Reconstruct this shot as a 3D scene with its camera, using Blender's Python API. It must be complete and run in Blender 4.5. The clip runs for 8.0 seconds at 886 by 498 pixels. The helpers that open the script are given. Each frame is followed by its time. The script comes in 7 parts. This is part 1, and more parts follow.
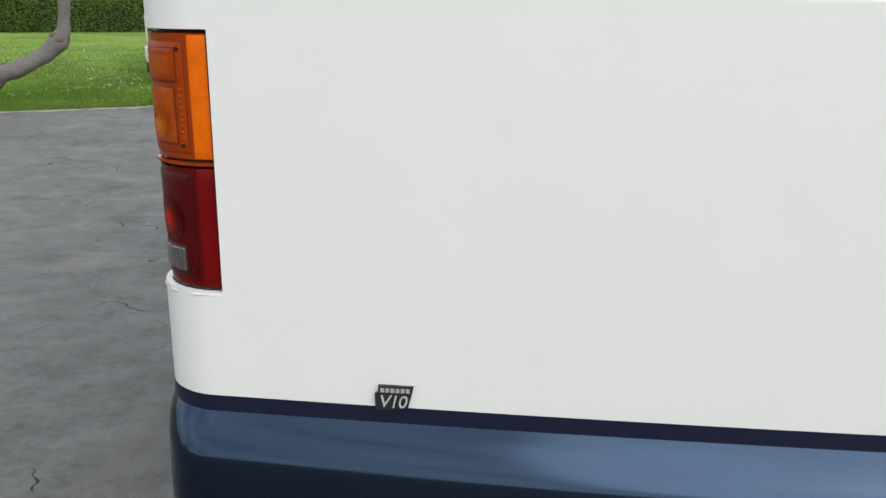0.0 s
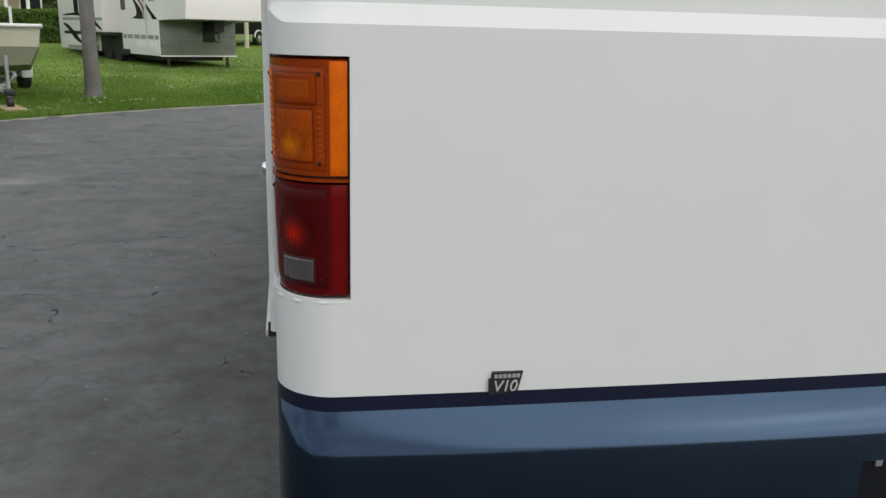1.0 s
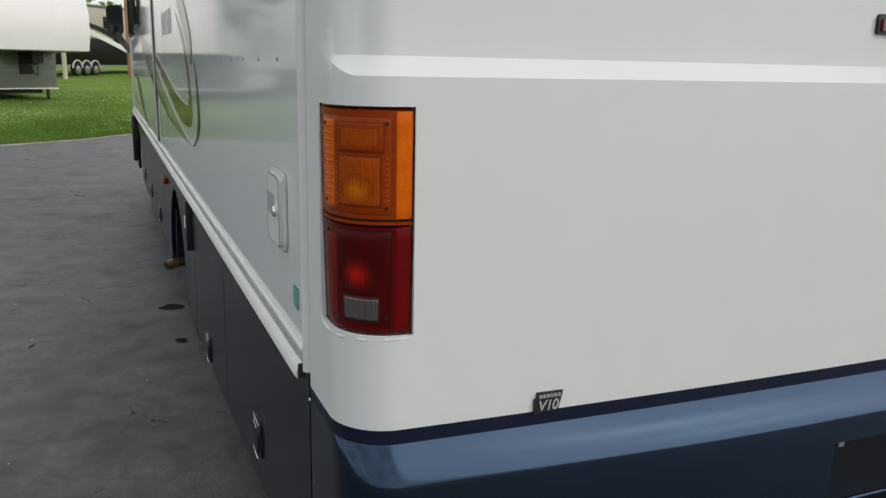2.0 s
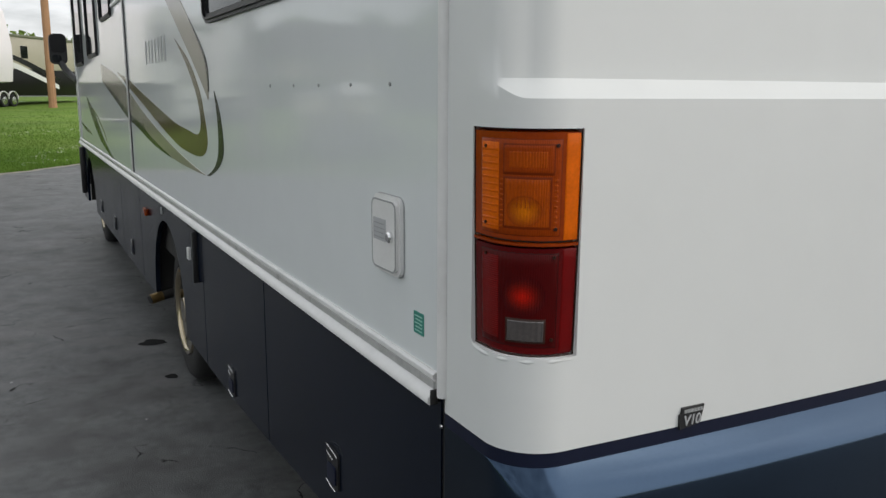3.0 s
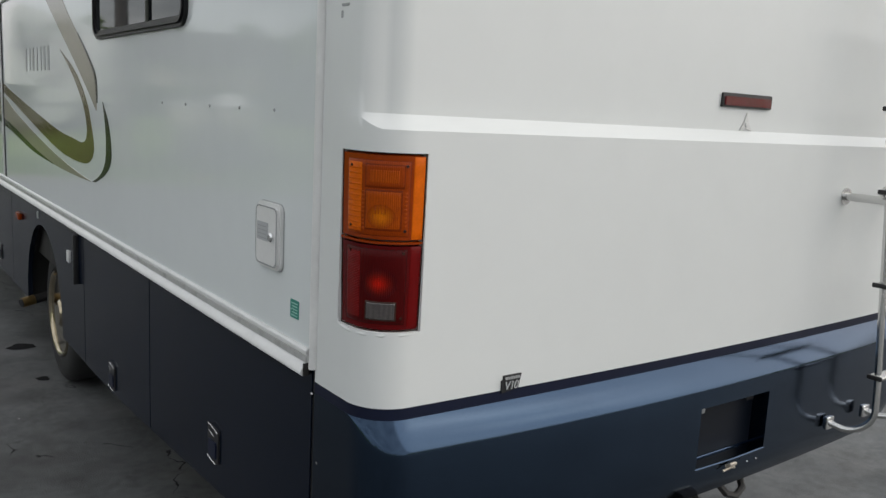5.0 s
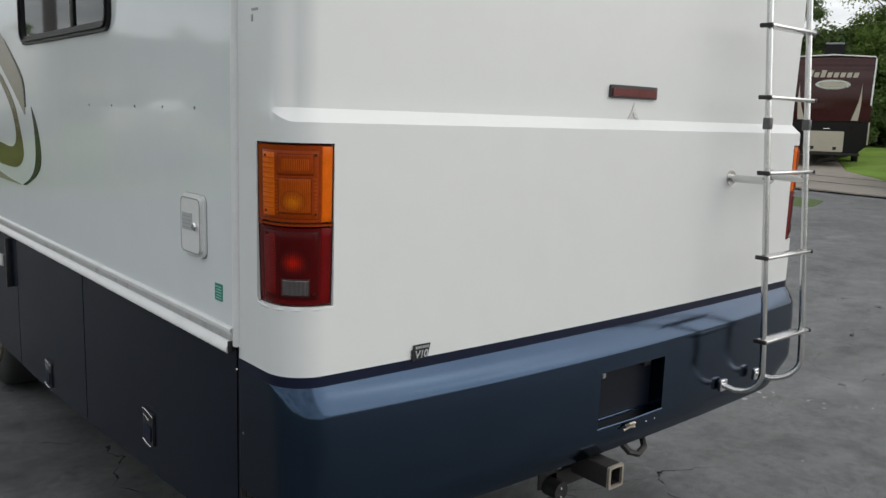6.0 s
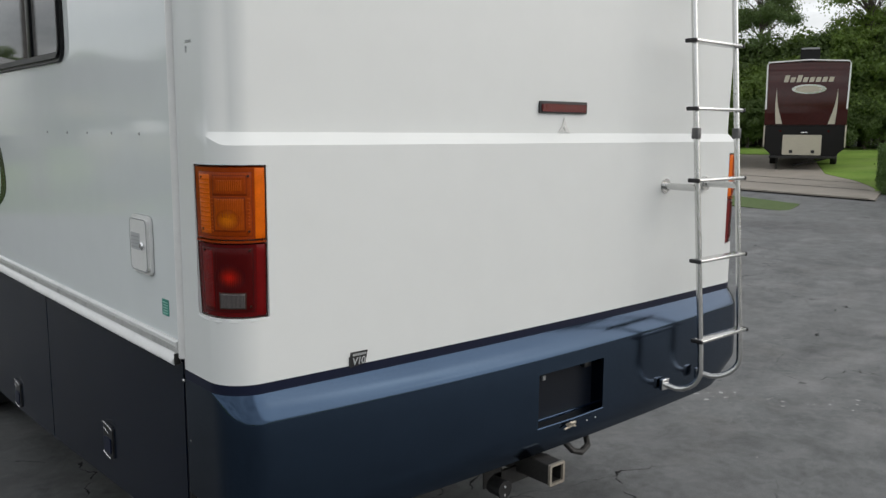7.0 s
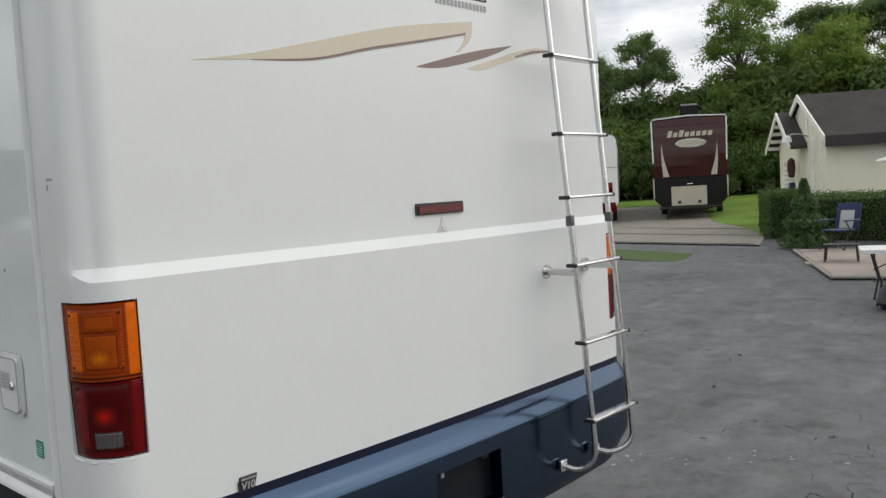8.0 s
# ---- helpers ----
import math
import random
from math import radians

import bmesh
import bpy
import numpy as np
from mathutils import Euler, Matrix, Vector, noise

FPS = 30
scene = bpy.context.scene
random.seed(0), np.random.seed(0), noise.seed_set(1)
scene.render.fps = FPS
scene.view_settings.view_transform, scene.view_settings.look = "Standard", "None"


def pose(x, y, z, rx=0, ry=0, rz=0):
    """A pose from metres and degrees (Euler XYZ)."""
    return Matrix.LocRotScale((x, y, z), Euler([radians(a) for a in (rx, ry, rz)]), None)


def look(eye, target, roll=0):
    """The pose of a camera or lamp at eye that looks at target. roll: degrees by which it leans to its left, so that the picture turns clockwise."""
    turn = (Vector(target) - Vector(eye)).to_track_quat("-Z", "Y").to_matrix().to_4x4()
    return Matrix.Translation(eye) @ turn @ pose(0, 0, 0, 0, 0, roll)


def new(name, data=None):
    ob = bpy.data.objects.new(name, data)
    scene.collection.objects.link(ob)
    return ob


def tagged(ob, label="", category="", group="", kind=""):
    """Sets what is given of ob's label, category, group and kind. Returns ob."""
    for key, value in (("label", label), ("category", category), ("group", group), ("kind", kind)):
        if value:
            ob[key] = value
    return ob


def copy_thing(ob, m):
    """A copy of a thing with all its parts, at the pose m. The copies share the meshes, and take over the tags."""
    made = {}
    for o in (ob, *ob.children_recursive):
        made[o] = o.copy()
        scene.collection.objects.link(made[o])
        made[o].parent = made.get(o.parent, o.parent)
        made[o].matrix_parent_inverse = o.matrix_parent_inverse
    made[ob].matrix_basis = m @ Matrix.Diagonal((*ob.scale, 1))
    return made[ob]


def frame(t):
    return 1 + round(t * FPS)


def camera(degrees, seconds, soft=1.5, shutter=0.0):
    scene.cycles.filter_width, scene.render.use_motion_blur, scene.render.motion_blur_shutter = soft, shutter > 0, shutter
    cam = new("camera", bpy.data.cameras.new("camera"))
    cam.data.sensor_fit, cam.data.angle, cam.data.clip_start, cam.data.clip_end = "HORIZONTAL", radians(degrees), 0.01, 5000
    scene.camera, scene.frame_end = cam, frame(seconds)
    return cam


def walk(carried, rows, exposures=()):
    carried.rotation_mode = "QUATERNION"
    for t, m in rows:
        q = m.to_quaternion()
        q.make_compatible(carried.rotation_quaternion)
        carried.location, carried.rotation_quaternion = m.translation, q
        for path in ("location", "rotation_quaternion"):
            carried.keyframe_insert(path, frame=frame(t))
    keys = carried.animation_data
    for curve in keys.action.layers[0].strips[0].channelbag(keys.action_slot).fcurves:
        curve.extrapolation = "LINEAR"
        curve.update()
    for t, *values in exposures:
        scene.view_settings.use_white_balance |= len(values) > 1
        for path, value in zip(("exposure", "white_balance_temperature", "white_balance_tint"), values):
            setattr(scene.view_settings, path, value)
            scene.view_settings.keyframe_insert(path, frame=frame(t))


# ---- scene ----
# ---- camera and walk ----
cam = camera(57, 8.0, soft=1.45)
PATH = [
    (0.0, pose(0.5721, -1.201, 1.678, 74.036, -0.771, 4.579)),
    (0.5, pose(0.3122, -1.344, 1.701, 74.141, -0.394, -4.015)),
    (1.0, pose(0.03276, -1.334, 1.692, 75.243, -1.420, -10.445)),
    (1.5, pose(-0.1522, -1.278, 1.723, 77.216, 0.287, -14.749)),
    (1.7, pose(-0.2307, -1.328, 1.726, 77.344, -0.180, -18.154)),
    (2.8, pose(-0.6847, -1.166, 1.708, 77.828, -1.315, -26.914)),
    (3.0, pose(-0.7384, -1.136, 1.714, 79.101, -0.279, -27.598)),
    (3.5, pose(-0.833, -1.176, 1.704, 79.291, 2.227, -32.437)),
    (4.0, pose(-1.013, -1.252, 1.715, 80.959, 0.034, -36.223)),
    (4.5, pose(-0.9699, -1.365, 1.727, 80.279, -4.159, -34.168)),
    (5.0, pose(-0.9179, -1.487, 1.745, 80.538, -2.942, -36.008)),
    (5.2, pose(-0.9617, -1.509, 1.725, 81.792, -1.507, -39.547)),
    (6.3, pose(-0.9611, -1.805, 1.729, 80.551, -1.856, -40.351)),
    (6.5, pose(-0.9352, -1.862, 1.732, 80.690, -1.574, -41.158)),
    (7.0, pose(-0.9204, -1.918, 1.746, 81.714, -0.368, -40.862)),
    (7.5, pose(-0.9068, -1.959, 1.78, 82.516, 0.615, -42.028)),
    (8.0, pose(-0.8693, -2.004, 1.877, 86.139, 3.285, -47.496)),
]
EXPOSURES = [(0.0, 0.47), (0.3, 0.19), (0.5, 0.16), (1.0, 0.02), (1.5, -0.06), (3.0, -0.06), (4.5, -0.01), (6.5, 0.03), (7.5, 0.04), (8.0, 0.0)]
walk(cam, PATH, EXPOSURES)

# ---- world and sun ----
world = bpy.data.worlds.new("sky")
scene.world = world
world.use_nodes = True
wt = world.node_tree
wt.nodes.clear()
w_out = wt.nodes.new("ShaderNodeOutputWorld")
w_bg = wt.nodes.new("ShaderNodeBackground")
w_sky = wt.nodes.new("ShaderNodeTexSky")
w_sky.sky_type = 'NISHITA'
w_sky.sun_disc = False
w_sky.sun_elevation = radians(37)
w_sky.sun_rotation = radians(136)
w_sky.air_density, w_sky.dust_density, w_sky.ozone_density = 1.0, 4.0, 1.0
w_co = wt.nodes.new("ShaderNodeTexCoord")
w_map = wt.nodes.new("ShaderNodeMapping")
w_map.inputs["Scale"].default_value = (1.0, 1.0, 3.6)
w_no = wt.nodes.new("ShaderNodeTexNoise")
w_no.inputs["Scale"].default_value = 3.4
w_no.inputs["Detail"].default_value = 7.0
w_no.inputs["Roughness"].default_value = 0.58
w_ramp = wt.nodes.new("ShaderNodeMapRange")
w_ramp.inputs["From Min"].default_value, w_ramp.inputs["From Max"].default_value = 0.34, 0.6
w_ramp.inputs["To Min"].default_value, w_ramp.inputs["To Max"].default_value = 0.30, 0.97
w_mix = wt.nodes.new("ShaderNodeMix")
w_mix.data_type = 'RGBA'
w_mix.inputs["B"].default_value = (12.9, 13.1, 13.3, 1.0)
wt.links.new(w_co.outputs["Generated"], w_map.inputs["Vector"])
wt.links.new(w_map.outputs["Vector"], w_no.inputs["Vector"])
wt.links.new(w_no.outputs["Fac"], w_ramp.inputs["Value"])
wt.links.new(w_ramp.outputs["Result"], w_mix.inputs["Factor"])
wt.links.new(w_sky.outputs["Color"], w_mix.inputs["A"])
wt.links.new(w_mix.outputs["Result"], w_bg.inputs["Color"])
w_bg.inputs["Strength"].default_value = 0.09
wt.links.new(w_bg.outputs["Background"], w_out.inputs["Surface"])

sun = new("sun", bpy.data.lights.new("sun", 'SUN'))
sun.data.energy = 1.1
sun.data.angle = radians(70)
sun.data.color = (1.0, 0.98, 0.955)
sun.matrix_world = look((10.0, -10.5, 11.0), (0, 0, 0))

# ---- helpers ----
rng = random.Random(7)


def ground_z(x, y):
    """The lot is level round the coach and rises gently towards the lawns."""
    return 0.028 * min(max(0.0, math.hypot(x, y) - 8.0), 40.0)


def mat(name, base, var=0.12, scale=6.0, fine=60.0, rough=0.5, rough_var=0.08, metal=0.0, bump=0.0, bump_scale=80.0,
        coat=0.0, tint=None, stain=0.0, stain_scale=1.2, spec=0.5, island=0.0, sheen=0.0):
    """A procedural surface: base colour varied at two scales, roughness variation, fine relief, optional stains."""
    m = bpy.data.materials.new(name)
    m.use_nodes = True
    nt = m.node_tree
    b = nt.nodes["Principled BSDF"]
    co = nt.nodes.new("ShaderNodeTexCoord")
    big = nt.nodes.new("ShaderNodeTexNoise")
    big.inputs["Scale"].default_value, big.inputs["Detail"].default_value = scale, 5.0
    small = nt.nodes.new("ShaderNodeTexNoise")
    small.inputs["Scale"].default_value, small.inputs["Detail"].default_value = fine, 3.0
    for n in (big, small):
        nt.links.new(co.outputs["Object"], n.inputs["Vector"])
    add = nt.nodes.new("ShaderNodeMath")
    add.operation = 'ADD'
    nt.links.new(big.outputs["Fac"], add.inputs[0])
    nt.links.new(small.outputs["Fac"], add.inputs[1])
    mr = nt.nodes.new("ShaderNodeMapRange")
    mr.inputs["From Min"].default_value, mr.inputs["From Max"].default_value = 0.6, 1.4
    nt.links.new(add.outputs[0], mr.inputs["Value"])
    mix = nt.nodes.new("ShaderNodeMix")
    mix.data_type = 'RGBA'
    tint = tint or base
    mix.inputs["A"].default_value = (*[c * (1 - var) for c in base], 1)
    mix.inputs["B"].default_value = (*[min(1.0, c * (1 + var)) for c in tint], 1)
    nt.links.new(mr.outputs["Result"], mix.inputs["Factor"])
    colour = mix.outputs["Result"]
    if stain:
        st = nt.nodes.new("ShaderNodeTexNoise")
        st.inputs["Scale"].default_value, st.inputs["Detail"].default_value = stain_scale, 6.0
        nt.links.new(co.outputs["Object"], st.inputs["Vector"])
        sr = nt.nodes.new("ShaderNodeMapRange")
        sr.inputs["From Min"].default_value, sr.inputs["From Max"].default_value = 0.52, 0.72
        sr.inputs["To Min"].default_value, sr.inputs["To Max"].default_value = 0.0, stain
        nt.links.new(st.outputs["Fac"], sr.inputs["Value"])
        mx = nt.nodes.new("ShaderNodeMix")
        mx.data_type = 'RGBA'
        mx.inputs["B"].default_value = (*[c * 0.35 for c in base], 1)
        nt.links.new(sr.outputs["Result"], mx.inputs["Factor"])
        nt.links.new(colour, mx.inputs["A"])
        colour = mx.outputs["Result"]
    if island:
        geo = nt.nodes.new("ShaderNodeNewGeometry")
        hsv = nt.nodes.new("ShaderNodeHueSaturation")
        vr = nt.nodes.new("ShaderNodeMapRange")
        vr.inputs["To Min"].default_value, vr.inputs["To Max"].default_value = 1 - island, 1 + island
        nt.links.new(geo.outputs["Random Per Island"], vr.inputs["Value"])
        nt.links.new(vr.outputs["Result"], hsv.inputs["Value"])
        nt.links.new(colour, hsv.inputs["Color"])
        colour = hsv.outputs["Color"]
    nt.links.new(colour, b.inputs["Base Color"])
    rr = nt.nodes.new("ShaderNodeMapRange")
    rr.inputs["To Min"].default_value = max(0.02, rough - rough_var)
    rr.inputs["To Max"].default_value = min(1.0, rough + rough_var)
    nt.links.new(big.outputs["Fac"], rr.inputs["Value"])
    nt.links.new(rr.outputs["Result"], b.inputs["Roughness"])
    b.inputs["Metallic"].default_value = metal
    b.inputs["Specular IOR Level"].default_value = spec
    b.inputs["Coat Weight"].default_value = coat
    b.inputs["Coat Roughness"].default_value = 0.05
    b.inputs["Sheen Weight"].default_value = sheen
    if bump:
        bn = nt.nodes.new("ShaderNodeTexNoise")
        bn.inputs["Scale"].default_value, bn.inputs["Detail"].default_value = bump_scale, 6.0
        nt.links.new(co.outputs["Object"], bn.inputs["Vector"])
        bp = nt.nodes.new("ShaderNodeBump")
        bp.inputs["Strength"].default_value, bp.inputs["Distance"].default_value = bump, 0.01
        nt.links.new(bn.outputs["Fac"], bp.inputs["Height"])
        nt.links.new(bp.outputs["Normal"], b.inputs["Normal"])
    return m


def ribbed(name, base, rough, period, direction, strength, coat=0.6, spec=0.5):
    """Moulded lens plastic with prism ribs."""
    m = mat(name, base, 0.18, 30.0, 200.0, rough, 0.05, coat=coat, spec=spec)
    nt = m.node_tree
    b = nt.nodes["Principled BSDF"]
    co = nt.nodes.new("ShaderNodeTexCoord")
    wv = nt.nodes.new("ShaderNodeTexWave")
    wv.wave_type, wv.bands_direction, wv.wave_profile = 'BANDS', direction, 'SIN'
    wv.inputs["Scale"].default_value = 1.0 / period / 3.1
    nt.links.new(co.outputs["Object"], wv.inputs["Vector"])
    bp = nt.nodes.new("ShaderNodeBump")
    bp.inputs["Strength"].default_value, bp.inputs["Distance"].default_value = strength, 0.004
    nt.links.new(wv.outputs["Fac"], bp.inputs["Height"])
    nt.links.new(bp.outputs["Normal"], b.inputs["Normal"])
    return m


def leafy(m, through_colour, share):
    """Lets daylight through thin leaves."""
    nt = m.node_tree
    b = nt.nodes["Principled BSDF"]
    out = nt.nodes["Material Output"]
    tr = nt.nodes.new("ShaderNodeBsdfTranslucent")
    tr.inputs["Color"].default_value = (*through_colour, 1)
    mx = nt.nodes.new("ShaderNodeMixShader")
    mx.inputs[0].default_value = share
    nt.links.new(b.outputs[0], mx.inputs[1])
    nt.links.new(tr.outputs[0], mx.inputs[2])
    nt.links.new(mx.outputs[0], out.inputs["Surface"])
    return m


def dry_streaks(m):
    """Long pale, thin patches in mown grass."""
    nt = m.node_tree
    b = nt.nodes["Principled BSDF"]
    src = b.inputs["Base Color"].links[0].from_socket
    co = nt.nodes.new("ShaderNodeTexCoord")
    mp = nt.nodes.new("ShaderNodeMapping")
    mp.inputs["Scale"].default_value = (0.22, 0.75, 1.0)
    mp.inputs["Rotation"].default_value = (0, 0, -0.35)
    nt.links.new(co.outputs["Object"], mp.inputs["Vector"])
    no = nt.nodes.new("ShaderNodeTexNoise")
    no.inputs["Scale"].default_value, no.inputs["Detail"].default_value = 1.0, 6.0
    nt.links.new(mp.outputs["Vector"], no.inputs["Vector"])
    mr = nt.nodes.new("ShaderNodeMapRange")
    mr.inputs["From Min"].default_value, mr.inputs["From Max"].default_value = 0.47, 0.66
    mr.inputs["To Max"].default_value = 0.28
    nt.links.new(no.outputs["Fac"], mr.inputs["Value"])
    mx = nt.nodes.new("ShaderNodeMix")
    mx.data_type = 'RGBA'
    mx.inputs["B"].default_value = (0.25, 0.28, 0.11, 1)
    nt.links.new(mr.outputs["Result"], mx.inputs["Factor"])
    nt.links.new(src, mx.inputs["A"])
    nt.links.new(mx.outputs["Result"], b.inputs["Base Color"])


def asphalt_material():
    m = mat("asphalt", (0.083, 0.087, 0.087), 0.5, 2.4, 20.0, 0.53, 0.12, bump=0.35, bump_scale=130.0, stain=0.8, stain_scale=1.6, spec=0.55)
    nt = m.node_tree
    b = nt.nodes["Principled BSDF"]
    src = b.inputs["Base Color"].links[0].from_socket
    co = nt.nodes.new("ShaderNodeTexCoord")
    wob = nt.nodes.new("ShaderNodeTexNoise")
    wob.inputs["Scale"].default_value, wob.inputs["Detail"].default_value = 2.2, 5.0
    nt.links.new(co.outputs["Object"], wob.inputs["Vector"])
    vm = nt.nodes.new("ShaderNodeVectorMath")
    vm.operation = 'MULTIPLY_ADD'
    vm.inputs[1].default_value = (0.55, 0.55, 0.55)
    nt.links.new(wob.outputs["Color"], vm.inputs[0])
    nt.links.new(co.outputs["Object"], vm.inputs[2])
    vo = nt.nodes.new("ShaderNodeTexVoronoi")
    vo.feature = 'DISTANCE_TO_EDGE'
    vo.inputs["Scale"].default_value = 1.5
    nt.links.new(vm.outputs[0], vo.inputs["Vector"])
    line = nt.nodes.new("ShaderNodeMapRange")
    line.inputs["From Min"].default_value, line.inputs["From Max"].default_value = 0.0025, 0.010
    line.inputs["To Min"].default_value, line.inputs["To Max"].default_value = 1.0, 0.0
    nt.links.new(vo.outputs["Distance"], line.inputs["Value"])
    gate = nt.nodes.new("ShaderNodeTexNoise")
    gate.inputs["Scale"].default_value, gate.inputs["Detail"].default_value = 0.7, 4.0
    nt.links.new(co.outputs["Object"], gate.inputs["Vector"])
    gr = nt.nodes.new("ShaderNodeMapRange")
    gr.inputs["From Min"].default_value, gr.inputs["From Max"].default_value = 0.47, 0.55
    gr.inputs["To Max"].default_value = 0.85
    nt.links.new(gate.outputs["Fac"], gr.inputs["Value"])
    mul = nt.nodes.new("ShaderNodeMath")
    mul.operation = 'MULTIPLY'
    bit = nt.nodes.new("ShaderNodeTexNoise")
    bit.inputs["Scale"].default_value, bit.inputs["Detail"].default_value = 5.5, 3.0
    nt.links.new(co.outputs["Object"], bit.inputs["Vector"])
    bitr = nt.nodes.new("ShaderNodeMapRange")
    bitr.inputs["From Min"].default_value, bitr.inputs["From Max"].default_value = 0.47, 0.56
    nt.links.new(bit.outputs["Fac"], bitr.inputs["Value"])
    broken = nt.nodes.new("ShaderNodeMath")
    broken.operation = 'MULTIPLY'
    nt.links.new(line.outputs["Result"], broken.inputs[0])
    nt.links.new(bitr.outputs["Result"], broken.inputs[1])
    nt.links.new(broken.outputs[0], mul.inputs[0])
    nt.links.new(gr.outputs["Result"], mul.inputs[1])
    mix = nt.nodes.new("ShaderNodeMix")
    mix.data_type = 'RGBA'
    mix.inputs["B"].default_value = (0.018, 0.018, 0.018, 1)
    nt.links.new(mul.outputs[0], mix.inputs["Factor"])
    nt.links.new(src, mix.inputs["A"])
    # pale, worn drag marks
    mp = nt.nodes.new("ShaderNodeMapping")
    mp.inputs["Scale"].default_value = (1.0, 1.7, 1.0)
    mp.inputs["Rotation"].default_value = (0, 0, 0.15)
    nt.links.new(co.outputs["Object"], mp.inputs["Vector"])
    wn = nt.nodes.new("ShaderNodeTexNoise")
    wn.inputs["Scale"].default_value, wn.inputs["Detail"].default_value = 1.3, 8.0
    nt.links.new(mp.outputs["Vector"], wn.inputs["Vector"])
    wr = nt.nodes.new("ShaderNodeMapRange")
    wr.inputs["From Min"].default_value, wr.inputs["From Max"].default_value = 0.52, 0.70
    wr.inputs["To Max"].default_value = 0.7
    nt.links.new(wn.outputs["Fac"], wr.inputs["Value"])
    pale = nt.nodes.new("ShaderNodeMix")
    pale.data_type = 'RGBA'
    pale.inputs["B"].default_value = (0.14, 0.14, 0.14, 1)
    nt.links.new(wr.outputs["Result"], pale.inputs["Factor"])
    nt.links.new(mix.outputs["Result"], pale.inputs["A"])
    # grit of light and dark chippings, and brown dusty drifts
    gn = nt.nodes.new("ShaderNodeTexNoise")
    gn.inputs["Scale"].default_value, gn.inputs["Detail"].default_value = 130.0, 2.0
    nt.links.new(co.outputs["Object"], gn.inputs["Vector"])
    gm = nt.nodes.new("ShaderNodeMapRange")
    gm.inputs["From Min"].default_value, gm.inputs["From Max"].default_value = 0.3, 0.7
    gm.inputs["To Min"].default_value, gm.inputs["To Max"].default_value = 0.76, 1.24
    nt.links.new(gn.outputs["Fac"], gm.inputs["Value"])
    bn = nt.nodes.new("ShaderNodeTexNoise")
    bn.inputs["Scale"].default_value, bn.inputs["Detail"].default_value = 0.8, 6.0
    nt.links.new(wob.outputs["Color"], bn.inputs["Vector"])
    br = nt.nodes.new("ShaderNodeMapRange")
    br.inputs["From Min"].default_value, br.inputs["From Max"].default_value = 0.48, 0.62
    br.inputs["To Max"].default_value = 0.22
    nt.links.new(bn.outputs["Fac"], br.inputs["Value"])
    brown = nt.nodes.new("ShaderNodeMix")
    brown.data_type = 'RGBA'
    brown.inputs["B"].default_value = (0.085, 0.074, 0.060, 1)
    nt.links.new(br.outputs["Result"], brown.inputs["Factor"])
    nt.links.new(pale.outputs["Result"], brown.inputs["A"])
    colour = brown.outputs["Result"]
    # stains with a place of their own, and the coach's shade painted as a strip at (-0.45, 2.9): centre, half widths,
    # turn, colour, strength
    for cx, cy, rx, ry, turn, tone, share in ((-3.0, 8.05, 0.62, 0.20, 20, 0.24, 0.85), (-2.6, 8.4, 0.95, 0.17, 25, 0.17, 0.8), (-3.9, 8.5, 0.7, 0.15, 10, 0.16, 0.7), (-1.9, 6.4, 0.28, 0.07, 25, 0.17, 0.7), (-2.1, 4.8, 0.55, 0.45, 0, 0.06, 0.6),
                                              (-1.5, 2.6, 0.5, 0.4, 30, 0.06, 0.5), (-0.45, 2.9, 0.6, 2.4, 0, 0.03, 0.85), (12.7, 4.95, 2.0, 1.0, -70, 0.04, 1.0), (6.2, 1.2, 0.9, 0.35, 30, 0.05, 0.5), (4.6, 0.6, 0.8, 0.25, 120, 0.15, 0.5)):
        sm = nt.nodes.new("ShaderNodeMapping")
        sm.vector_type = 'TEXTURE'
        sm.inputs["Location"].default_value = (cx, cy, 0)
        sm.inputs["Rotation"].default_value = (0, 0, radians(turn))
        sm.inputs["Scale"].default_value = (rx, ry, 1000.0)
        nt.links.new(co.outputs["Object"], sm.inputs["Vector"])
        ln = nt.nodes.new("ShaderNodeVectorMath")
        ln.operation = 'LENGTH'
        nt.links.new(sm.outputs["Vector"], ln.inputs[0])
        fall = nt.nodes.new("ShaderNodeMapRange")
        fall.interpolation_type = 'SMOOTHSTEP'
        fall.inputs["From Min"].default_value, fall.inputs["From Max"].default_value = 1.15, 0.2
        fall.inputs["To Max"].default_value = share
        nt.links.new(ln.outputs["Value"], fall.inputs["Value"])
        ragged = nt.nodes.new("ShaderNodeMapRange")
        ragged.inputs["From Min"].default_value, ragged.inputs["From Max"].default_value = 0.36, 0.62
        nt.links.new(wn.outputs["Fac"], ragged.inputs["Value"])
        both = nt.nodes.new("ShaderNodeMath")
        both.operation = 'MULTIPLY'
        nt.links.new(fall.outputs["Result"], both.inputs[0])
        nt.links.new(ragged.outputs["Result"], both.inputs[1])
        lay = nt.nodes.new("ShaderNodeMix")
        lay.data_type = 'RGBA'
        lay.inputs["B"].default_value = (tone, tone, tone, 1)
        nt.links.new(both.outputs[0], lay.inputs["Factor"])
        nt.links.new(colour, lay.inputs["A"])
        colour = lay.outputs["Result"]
    hv = nt.nodes.new("ShaderNodeHueSaturation")
    nt.links.new(gm.outputs["Result"], hv.inputs["Value"])
    nt.links.new(colour, hv.inputs["Color"])
    nt.links.new(hv.outputs["Color"], b.inputs["Base Color"])
    # worn patches shine more, cracks not at all
    worn = nt.nodes.new("ShaderNodeMapRange")
